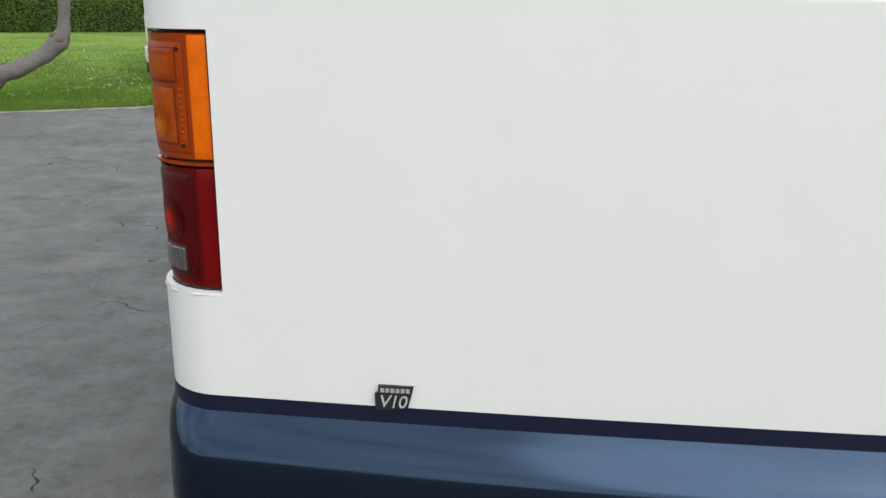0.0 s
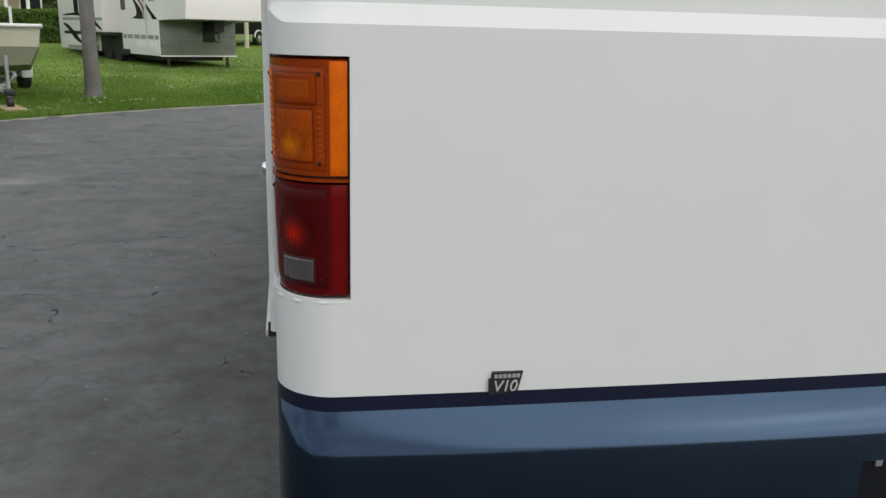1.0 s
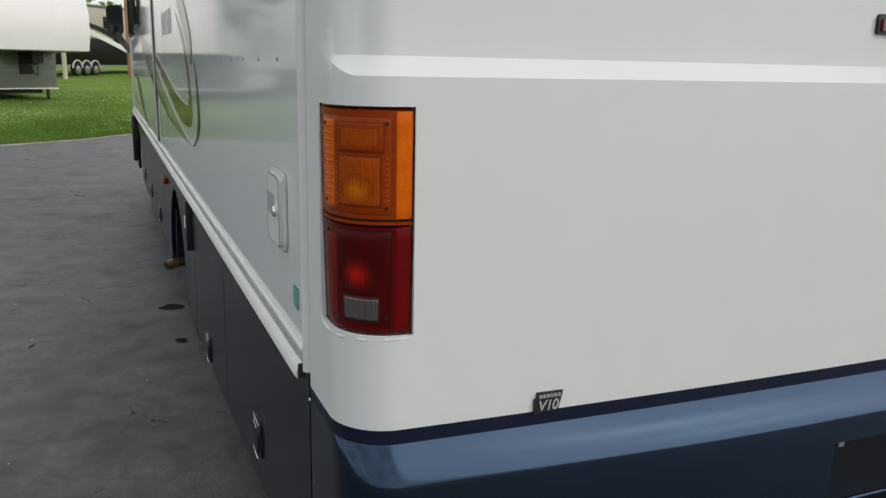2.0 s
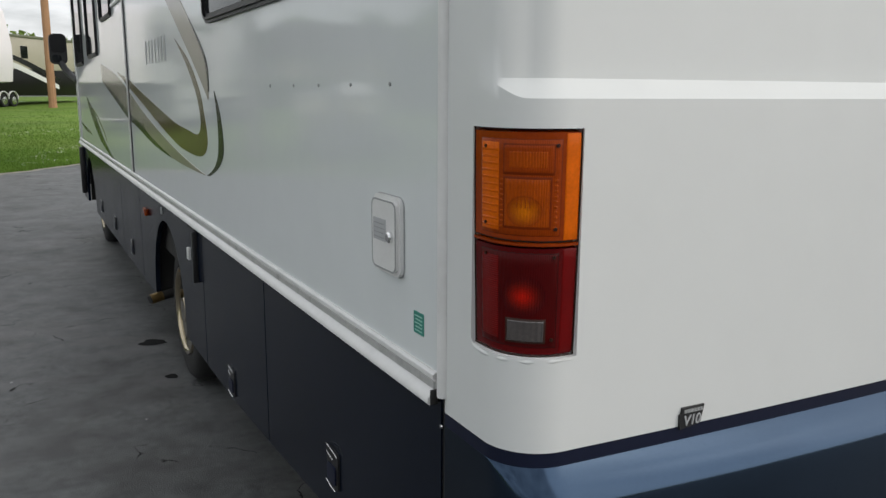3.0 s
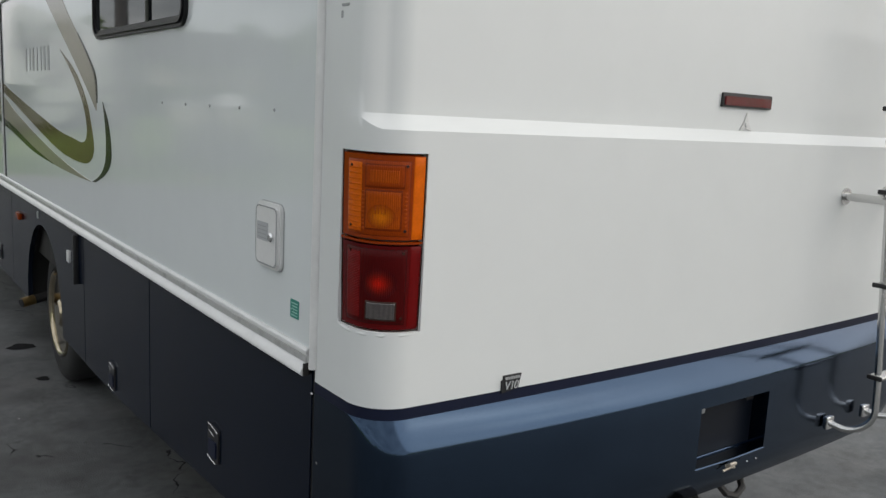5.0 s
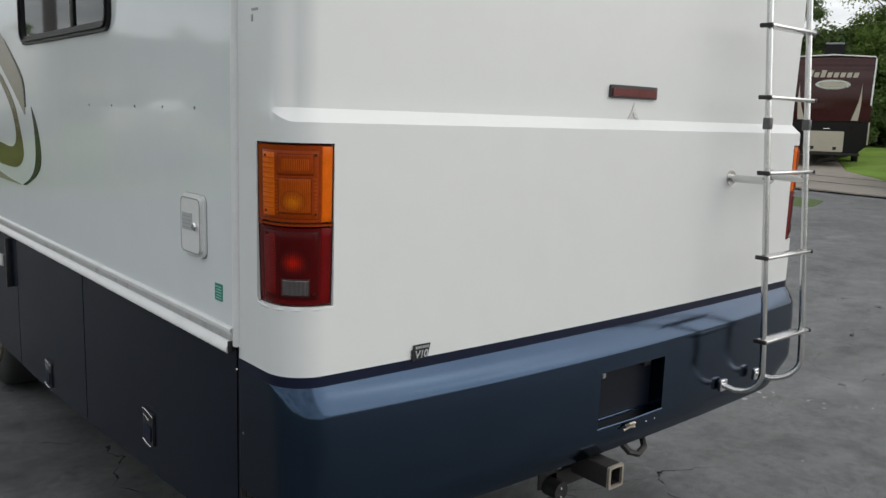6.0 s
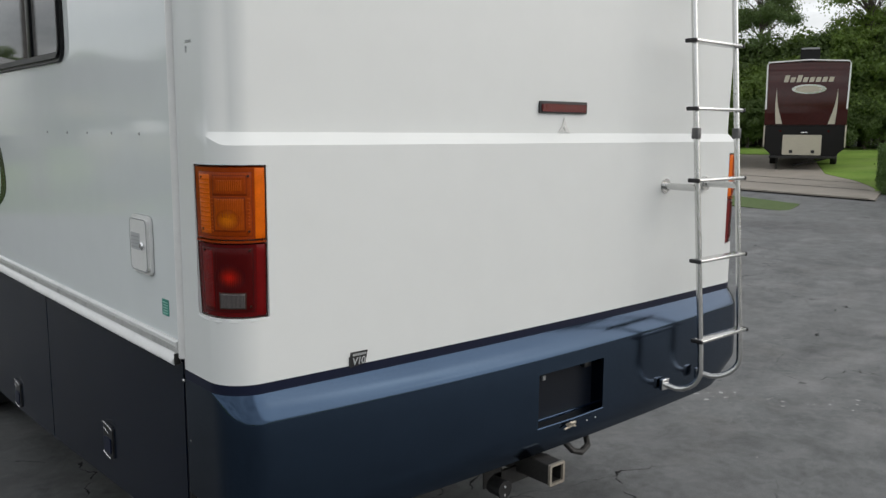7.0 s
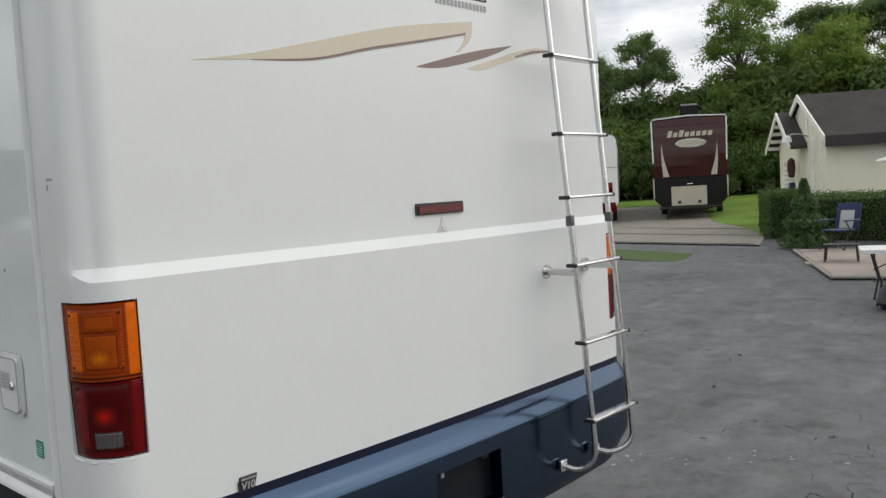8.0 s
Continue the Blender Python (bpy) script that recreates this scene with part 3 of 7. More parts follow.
def leaf_triangles(centres, sizes, gen, out):
    """Small three-cornered leaves for crowns far off; each faces roughly along out."""
    n = len(centres)
    face = out + gen.normal(0, 0.55, (n, 3))
    face /= np.linalg.norm(face, axis=1)[:, None]
    a = np.cross(face, gen.normal(size=(n, 3)))
    a /= np.linalg.norm(a, axis=1)[:, None]
    b = np.cross(face, a)
    s = np.asarray(sizes)[:, None]
    v = np.stack([centres - a * s * 0.5 + b * s * 0.42, centres - a * s * 0.5 - b * s * 0.42, centres + a * s * 0.6], 1).reshape(-1, 3)
    return v, np.arange(3 * n).reshape(n, 3)


def facing(p, c):
    """Unit directions out of a clump at c, tipped towards the sky."""
    d = p - c
    return d / (np.linalg.norm(d, axis=1)[:, None] + 1e-6) + np.array([0.0, 0.0, 0.45])

# ---- ground ----
def build_ground():
    radii = [0.0, 2, 4, 6, 7, 8, 9, 10, 12, 14, 16, 18, 20, 23, 26, 30, 35, 40, 44, 48, 60, 90, 150, 300, 900]
    seg = 120
    verts, faces = [(1.0, 1.0, 0.0)], []
    for r in radii[1:]:
        for k in range(seg):
            a = 2 * math.pi * k / seg
            x, y = r * math.cos(a), r * math.sin(a)
            verts.append((x, y, ground_z(x, y)))
    for k in range(seg):
        faces.append((0, 1 + k, 1 + (k + 1) % seg))
    for i in range(len(radii) - 2):
        o = 1 + i * seg
        for k in range(seg):
            faces.append((o + k, o + seg + k, o + seg + (k + 1) % seg, o + (k + 1) % seg))
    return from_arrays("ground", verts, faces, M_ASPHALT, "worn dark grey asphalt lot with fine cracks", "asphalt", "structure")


def sheet(name, left, right, lift, material, label, category, steps=14, kind="structure"):
    """A sheet laid on the ground between two lines of plan points, with a turned-down rim."""
    a, b = resample(left, 50), resample(right, 50)
    verts, faces = [], []
    for p, q in zip(a, b):
        across = [0.0, 0.006] + [k / (steps - 2) for k in range(1, steps - 2)] + [0.994, 1.0]
        for k, t in enumerate(across):
            x, y = p[0] + (q[0] - p[0]) * t, p[1] + (q[1] - p[1]) * t
            drop = -0.05 if k in (0, steps) else lift
            verts.append((x, y, ground_z(x, y) + drop))
    n = steps + 1
    for i in range(len(a) - 1):
        for k in range(steps):
            faces.append((i * n + k, i * n + k + 1, (i + 1) * n + k + 1, (i + 1) * n + k))
    ob = from_arrays(name, verts, faces, material, label, category, kind)
    return ob


def polar(az, r):
    return (r * math.cos(radians(az)), r * math.sin(radians(az)))


# the lawn's edge against the lot: azimuth and distance from the coach's rear corner
EDGE = [(62, 27.0), (72, 23.0), (80, 20.0), (86, 17.7), (89, 16.75), (92, 15.95), (95, 15.5), (98, 15.15), (102, 14.65), (106, 14.15), (110, 13.7), (115, 13.25), (120, 13.15), (126, 13.2), (135, 13.5), (150, 15.0), (170, 18.0), (190, 24.0)]


def edge_radius(az):
    for (a0, r0), (a1, r1) in zip(EDGE, EDGE[1:]):
        if a0 <= az <= a1:
            return r0 + (r1 - r0) * (az - a0) / (a1 - a0)
    return EDGE[0][1] if az < EDGE[0][0] else EDGE[-1][1]


def build_lawn():
    verts, faces = [], []
    azs = np.linspace(62, 190, 420)
    steps = [0.0, 0.06, 0.3, 0.8, 1.6, 3, 5, 8, 12, 17, 23, 30, 40, 60]
    for i, az in enumerate(azs):
        r0 = edge_radius(az) + 0.10 * noise.noise((az * 1.3, 0, 0)) + 0.06 * noise.noise((az * 5.1, 3, 0))
        for j, s in enumerate(steps):
            x, y = polar(az, r0 + s)
            verts.append((x, y, ground_z(x, y) + (-0.03 if j == 0 else 0.035 + 0.02 * noise.noise((x * 0.9, y * 0.9, 0)))))
    n = len(steps)
    for i in range(len(azs) - 1):
        for j in range(n - 1):
            faces.append((i * n + j, i * n + j + 1, (i + 1) * n + j + 1, (i + 1) * n + j))
    from_arrays("lawn", verts, faces, M_LAWN, "mown green lawn with pale clover patches", "lawn", "structure")
    # sandy strip along the lawn's rim
    verts, faces = [], []
    for i, az in enumerate(azs):
        r0 = edge_radius(az)
        wdt = 0.16 + 0.14 * noise.noise((az * 0.9, 7, 0)) + 0.08 * noise.noise((az * 4, 9, 0))
        for s, z in ((-max(0.02, wdt), 0.006), (0.3, 0.012)):
            x, y = polar(az, r0 + s)
            verts.append((x, y, ground_z(x, y) + z))
    for i in range(len(azs) - 1):
        faces.append((2 * i, 2 * i + 1, 2 * i + 3, 2 * i + 2))
    from_arrays("sand_edge", verts, faces, M_SAND, "thin pale sandy strip between lawn and asphalt", "edging", "structure")
    gen = np.random.default_rng(3)
    # grass blades, thickest near the lot
    n = 150000
    az = gen.uniform(84, 132, n)
    s = gen.exponential(4.2, n)
    r = np.array([edge_radius(a) for a in az]) + s - 0.06
    x, y = r * np.cos(np.radians(az)), r * np.sin(np.radians(az))
    z = 0.028 * np.clip(np.hypot(x, y) - 8, 0, 40) + 0.02
    h = gen.uniform(0.03, 0.065, n)
    turn = gen.uniform(0, 2 * np.pi, n)
    wd = 0.005 + 0.0004 * r
    lean = gen.normal(0, 0.35, (n, 2)) * h[:, None]
    p = np.stack([x, y, z], 1)
    side = np.stack([np.cos(turn) * wd, np.sin(turn) * wd, np.zeros(n)], 1)
    tip = p + np.stack([lean[:, 0], lean[:, 1], h], 1)
    v = np.stack([p - side, p + side, tip], 1).reshape(-1, 3)
    from_arrays("grass", v, np.arange(3 * n).reshape(n, 3), M_BLADE, "short green grass blades", "grass")
    # clover flowers in drifts
    n = 2400
    az, s = gen.uniform(86, 131, n * 3), gen.uniform(0.2, 13, n * 3)
    keep = np.array([noise.noise((a * 0.16, b * 0.55, 4.0)) > (0.2 if a < 110 else 0.1) for a, b in zip(az, s)])
    az, s = az[keep][:n], s[keep][:n]
    r = np.array([edge_radius(a) for a in az]) + s
    x, y = r * np.cos(np.radians(az)), r * np.sin(np.radians(az))
    c = np.stack([x, y, 0.028 * np.clip(np.hypot(x, y) - 8, 0, 40) + 0.085], 1)
    v, f = leaf_arrays(c, gen.uniform(0.015, 0.036, len(c)), gen, flat=0.4)
    from_arrays("clover_flowers", v, f, M_FLOWER, "white clover flowers scattered over the lawn", "flowers")


build_ground()
build_lawn()
PAD_RIGHT = [(17.5, 5.2), (19.9, 5.95), (22.09, 7.22), (23.87, 8.84), (33.32, 13.61)]
PAD_LEFT = [(17.75, 9.8), (20.02, 13.25), (23.79, 15.79), (27.77, 17.84), (31.25, 19.38)]
sheet("lawn_by_the_pad", [(19.41, 5.99), (20.2, 6.3), (21.94, 7.47), (23.72, 9.14), (33.11, 14), (45.54, 19.95)], [(20.14, 3.25), (21.95, 2.27), (24.95, 2.31), (27.95, 2.34), (37.95, 2.46), (48.95, 2.59)], 0.045, M_LAWN, "green lawn beside a concrete pad", "lawn")
sheet("lawn_behind_the_pad", [(33.02, 13.5), (45.75, 19.45)], [polar(42, 36), polar(42, 50)], 0.05, M_LAWN, "green lawn in front of the woods", "lawn")
sheet("woodland_floor", [polar(2, 45.5), polar(20, 45.5), polar(44, 46)], [polar(2, 100), polar(20, 100), polar(44, 100)], 0.06, M_SOIL, "dark leaf-strewn woodland floor", "ground")
sheet("concrete_pad", PAD_RIGHT, PAD_LEFT, 0.035, M_CONCRETE, "weathered tan concrete parking pad", "concrete pad")
for o in (0.05, 2.0, 3.7):
    a, b = (17.55 + o, 5.35 + 0.38 * o), (17.8 + o * 1.05, 9.8 + 0.38 * o)
    d = 0.07
    sheet("pad_joint", [a, (a[0] + d, a[1] + d * 0.37)], [b, (b[0] + d, b[1] + d * 0.37)], 0.041, M_OIL, "dark open joint across the concrete", "joint")
sheet("patio", [(16.5, 4.1), (12.95, 2.28)], [(17.6, -1.6), (13.75, -2.5)], 0.06, M_PAVER, "tan paved patio with a pale rim", "patio")
PATIO_RIM = [(x, y, ground_z(x, y) + 0.045) for x, y in ((16.5, 4.11), (12.93, 2.28), (13.73, -2.5))]
solid("patio_kerb", add_tube(tube(PATIO_RIM[:2], 0.028, 6), PATIO_RIM[1:], 0.028, 6), M_SAND, "pale concrete rim of the patio", "kerb", "structure")

# oil marks, paint flecks
def blot(name, x, y, rx, ry, seed, label, material):
    bm = bmesh.new()
    vs = []
    for k in range(40):
        a = 2 * math.pi * k / 40
        q = 1 + 0.45 * noise.noise((math.cos(a) * 1.6 + seed, math.sin(a) * 1.6, seed))
        vs.append(bm.verts.new((x + rx * q * math.cos(a), y + ry * q * math.sin(a), 0.003)))
    bm.faces.new(vs)
    return solid(name, bm, material, label, "stain", "structure", 0)


blot("oil_stain", 0.0, 4.6, 0.085, 0.07, 1.3, "black oil spot on the asphalt", M_OIL)
blot("oil_stain", 0.0, 3.83, 0.035, 0.04, 4.3, "small dark oil spot on the asphalt", M_OIL)
_gen = np.random.default_rng(11)
FLECK_A, FLECK_B = (3.75, 1.15), (4.7, -0.4)
_line = _gen.uniform(0, 1, 70)[:, None]
_p = np.concatenate([_gen.uniform((-4, 0.2), (0.0, 9), (60, 2)), _gen.uniform((2.8, -1.5), (9, 6), (60, 2)),
                     np.array(FLECK_A) + (np.array(FLECK_B) - np.array(FLECK_A)) * _line + _gen.normal(0, 0.06, (70, 2))])
_c = np.stack([_p[:, 0], _p[:, 1], np.full(len(_p), 0.004)], 1)
_t = _gen.uniform(0, 6.28, len(_p))
_s = _gen.exponential(0.0036, len(_p)) + 0.002
_v = np.stack([_c + np.stack([np.cos(_t + k * 1.57) * _s * (1 if k % 2 else 1.8), np.sin(_t + k * 1.57) * _s * (1 if k % 2 else 1.8), 0 * _s], 1) for k in range(4)], 1).reshape(-1, 3)
from_arrays("paint_flecks", _v, np.arange(len(_v)).reshape(-1, 4), M_FLECK, "small white paint flecks on the asphalt", "flecks")

# ---- the motor coach ----
W, LEN, ROOF = 2.545, 9.9, 3.25
SEAM_Y = 0.262
coach = thing("motorhome", "white and navy class A motorhome with bronze swooshes, parked on asphalt", "motorhome", pose(0, 0, 0))
R_CORNER, BOW = 0.11, 0.026
LAMP_Y, LAMP_X = 0.157, 0.129
LP_X, LP_Z = (1.105, 1.458), (0.722, 0.915)


def smooth01(t):
    t = min(1.0, max(0.0, t))
    return t * t * (3 - 2 * t)


def plan_line():
    """Plan of the rear cap from the near side seam round to the far one: x, y, outward normal, corner angle."""
    half = [(0.0, SEAM_Y, -1.0, 0.0, 0.0), (0.0, 0.21, -1.0, 0.0, 0.0), (0.0, LAMP_Y, -1.0, 0.0, 0.0)]
    for a in (6, 12, 18, 24, 30, 36, 42, 48, 54, 60, 66, 72, 78, 84, 90):
        c, s = math.cos(radians(a)), math.sin(radians(a))
        half.append((R_CORNER * (1 - c), R_CORNER * (1 - s), -c, -s, float(a)))
    n = 26
    xs = [R_CORNER + (W / 2 - R_CORNER) * k / n for k in range(1, n + 1)]
    for x in sorted([LAMP_X, LP_X[0], W - LP_X[1]] + [x for x in xs if min(abs(x - LP_X[0]), abs(x - W + LP_X[1])) > 0.012]):
        u = (x - W / 2) / (W / 2 - R_CORNER)
        half.append((x, -BOW * (1 - u * u), 0.0, -1.0, 90.0))
    return half + [(W - x, y, -nx, ny, a) for x, y, nx, ny, a in half[-2::-1]]


PLAN = plan_line()
LAMP_I = (2, 18)
LAMP_Z = (1.248, 1.654)


def shell(levels, start, end, holes=(), depth=0.05, sweep=0.0, tip=()):
    """The cap's skin: levels of (height, outward step); the step grows from nothing at the corner angles start to end.
    holes: index ranges (i0, i1, j0, j1) left open, with pocket walls of the given depth."""
    bm = bmesh.new()
    def point(i, z, off, inward=0.0):
        x, y, nx, ny, a = PLAN[i]
        w = smooth01((a - start) / (end - start))
        u = (x - W / 2) / (W / 2)
        o = off * w * (1 + (0.6 * (1 - u * u) if off > 0 else 0.0)) - inward
        lift = sweep * smooth01((abs(u) - 0.78) / 0.2) * smooth01((0.8 - z) / 0.2)
        for z0, rise in tip:
            if abs(z - z0) < 0.001:
                lift += (1 - w) * rise
        return Vector((x + nx * o, y + ny * o, z + lift))
    grid = [[bm.verts.new(point(i, z, off)) for i in range(len(PLAN))] for z, off in levels]
    for j in range(len(levels) - 1):
        for i in range(len(PLAN) - 1):
            if any(i0 <= i < i1 and j0 <= j < j1 for i0, i1, j0, j1 in holes):
                continue
            bm.faces.new((grid[j][i], grid[j][i + 1], grid[j + 1][i + 1], grid[j + 1][i]))
    for i0, i1, j0, j1 in holes:
        rim = [(i, j0) for i in range(i0, i1)] + [(i1, j) for j in range(j0, j1)] + [(i, j1) for i in range(i1, i0, -1)] + [(i0, j) for j in range(j1, j0, -1)]
        inner = [bm.verts.new(point(i, levels[j][0], levels[j][1], depth)) for i, j in rim]
        outer = [grid[j][i] for i, j in rim]
        n = len(rim)
        for k in range(n):
            bm.faces.new((outer[k], outer[(k + 1) % n], inner[(k + 1) % n], inner[k]))
    return bm


n_plan = len(PLAN) - 1
cap_levels = [(3.12, -0.20), (3.05, -0.10), (2.95, -0.05), (2.6, -0.028), (2.2, -0.028), (1.80, -0.036), (1.738, -0.036), (1.704, 0.0), (1.69, 0.0), (LAMP_Z[1], 0.0), (LAMP_Z[0], 0.0), (1.2, 0.0), (1.068, 0.0)]
cap_holes = [(LAMP_I[0], LAMP_I[1], 9, 10), (n_plan - LAMP_I[1], n_plan - LAMP_I[0], 9, 10)]
part("rear_cap", shell(cap_levels, 1, 46, cap_holes, 0.05, 0.0, ((1.704, 0.028), (1.69, 0.011))), M_GEL, coach, "smooth white moulded rear cap with a raised ledge", 28)
part("rear_stripe", shell([(1.068, 0.0005), (1.04, 0.0005)], 0, 5), M_STRIPE, coach, "thin dark navy stripe")
lp_i = [min(range(len(PLAN)), key=lambda i: abs(PLAN[i][0] - v)) for v in LP_X]
bumper_levels = [(1.04, 0.0), (1.022, 0.0125), (1.003, 0.0230), (0.988, 0.0300), (0.978, 0.0340), (0.972, 0.0360), (0.964, 0.0372), (0.94, 0.0385), (LP_Z[1], 0.041), (LP_Z[0], 0.041), (0.69, 0.041), (0.65, 0.037), (0.622, 0.029), (0.605, 0.012), (0.60, -0.03), (0.60, -0.3)]
bumper = part("rear_bumper", shell(bumper_levels, 0, 74, [(lp_i[0], lp_i[1], 8, 9)], 0.058, 0.10, ((1.022, 0.018), (1.003, 0.036), (0.988, 0.05), (0.978, 0.05), (0.972, 0.048), (0.964, 0.042), (0.94, 0.03))), M_NAVY, coach, "navy blue metallic moulded bumper with a plate recess", 22)
lp_x0, lp_x1 = PLAN[lp_i[0]][0], PLAN[lp_i[1]][0]
part("plate_recess", box((lp_x0 - 0.01, -0.034, LP_Z[0] - 0.005), (lp_x1 + 0.01, -0.014, LP_Z[1] + 0.005)), M_RECESS, bumper, "dark recessed plate pocket")
part("plate_lip", tube([(lp_x0 - 0.004, -0.089, LP_Z[0] - 0.002), ((lp_x0 + lp_x1) / 2, -0.094, LP_Z[0] - 0.002), (lp_x1 + 0.004, -0.089, LP_Z[0] - 0.002)], 0.004, 6), M_NAVY, bumper)
for sx, sz in ((lp_x0 + 0.035, LP_Z[1] - 0.038),):
    part("plate_clip", box((sx + 0.04, -0.040, sz - 0.008), (sx + 0.056, -0.028, sz + 0.008), 0.002), M_GREY_LABEL, bumper, "small white square plate clip")
part("pocket_edge", tube([(lp_x0, -0.037, LP_Z[0] + 0.002), (lp_x1, -0.037, LP_Z[0] + 0.002)], 0.0035, 6), M_NAVY, bumper)
part("plate_lamp", box((1.39, -0.055, LP_Z[1] - 0.035), (1.43, -0.028, LP_Z[1] - 0.012), 0.004), M_BLACK, bumper, "small black plate lamp")
part("lock_bracket", add_tube(tube([(1.245, -0.10, 0.707), (1.25, -0.112, 0.715), (1.275, -0.112, 0.715), (1.28, -0.10, 0.705)], 0.006, 6), [(1.23, -0.102, 0.695), (1.262, -0.106, 0.702), (1.29, -0.102, 0.695)], 0.004, 6), M_BARE, bumper, "small worn lock bracket")
for bx in (1.352, 1.40):
    part("bumper_screw", lathe([(0.0035, -0.104), (0.0025, -0.107), (0.0, -0.108)], (bx, 0.0, 0.702), 'y', 8), M_CHROME, bumper)


# tail lamps
def lamp_surface(u, v, off, mirror):
    """A place on the lamp's curved face: u across from the side edge, v up."""
    arc = R_CORNER * math.pi / 2
    d = u * (LAMP_Y - R_CORNER + arc + LAMP_X - R_CORNER) - (LAMP_Y - R_CORNER)
    if d < 0:
        x, y, nx, ny = 0.0, R_CORNER - d, -1.0, 0.0
    elif d > arc:
        x, y, nx, ny = R_CORNER + d - arc, 0.0, 0.0, -1.0
    else:
        c, s = math.cos(d / R_CORNER), math.sin(d / R_CORNER)
        x, y, nx, ny = R_CORNER * (1 - c), R_CORNER * (1 - s), -c, -s
    z = LAMP_Z[0] + v * (LAMP_Z[1] - LAMP_Z[0])
    o = off - 0.001 - 0.0075 * max(0.0, 1 - v) ** 1.5
    x, y = x + nx * o, y + ny * o
    return Vector((W - x if mirror else x, y, z))


def lamp_patch(u0, u1, v0, v1, off, thick, mirror, edge=0.004, nu=14, nv=8):
    """A raised moulded patch of the lamp with rounded rim."""
    bm = bmesh.new()
    us = [u0, u0 + edge / 0.2] + [u0 + (u1 - u0) * k / nu for k in range(1, nu)] + [u1 - edge / 0.2, u1]
    vs = [v0, v0 + edge / 0.38] + [v0 + (v1 - v0) * k / nv for k in range(1, nv)] + [v1 - edge / 0.38, v1]
    grid = []
    for j, v in enumerate(vs):
        row = []
        for i, u in enumerate(us):
            rim = i in (0, len(us) - 1) or j in (0, len(vs) - 1)
            row.append(bm.verts.new(lamp_surface(u, v, off - (thick if rim else 0.0), mirror)))
        grid.append(row)
    for j in range(len(vs) - 1):
        for i in range(len(us) - 1):
            bm.faces.new((grid[j][i], grid[j][i + 1], grid[j + 1][i + 1], grid[j + 1][i]))
    return bm


def lamp_disc(uc, vc, ru, rv, off, mirror):
    """A flat round for the glow painted inside a lens."""
    bm = bmesh.new()
    mid = bm.verts.new(lamp_surface(uc, vc, off, mirror))
    rim = [bm.verts.new(lamp_surface(uc + ru * math.cos(a), vc + rv * math.sin(a), off, mirror)) for a in [2 * math.pi * k / 28 for k in range(28)]]
    for k in range(28):
        bm.faces.new((mid, rim[k], rim[(k + 1) % 28]))
    return bm


def lamp_screw(u, v, mirror, up):
    p, q = lamp_surface(u, v, -0.004 + up, mirror), lamp_surface(u, v, 0.0018 + up, mirror)
    return add_tube(tube([p, q], 0.0034, 10), [q, q + (q - p) * 0.2], 0.0022, 8)


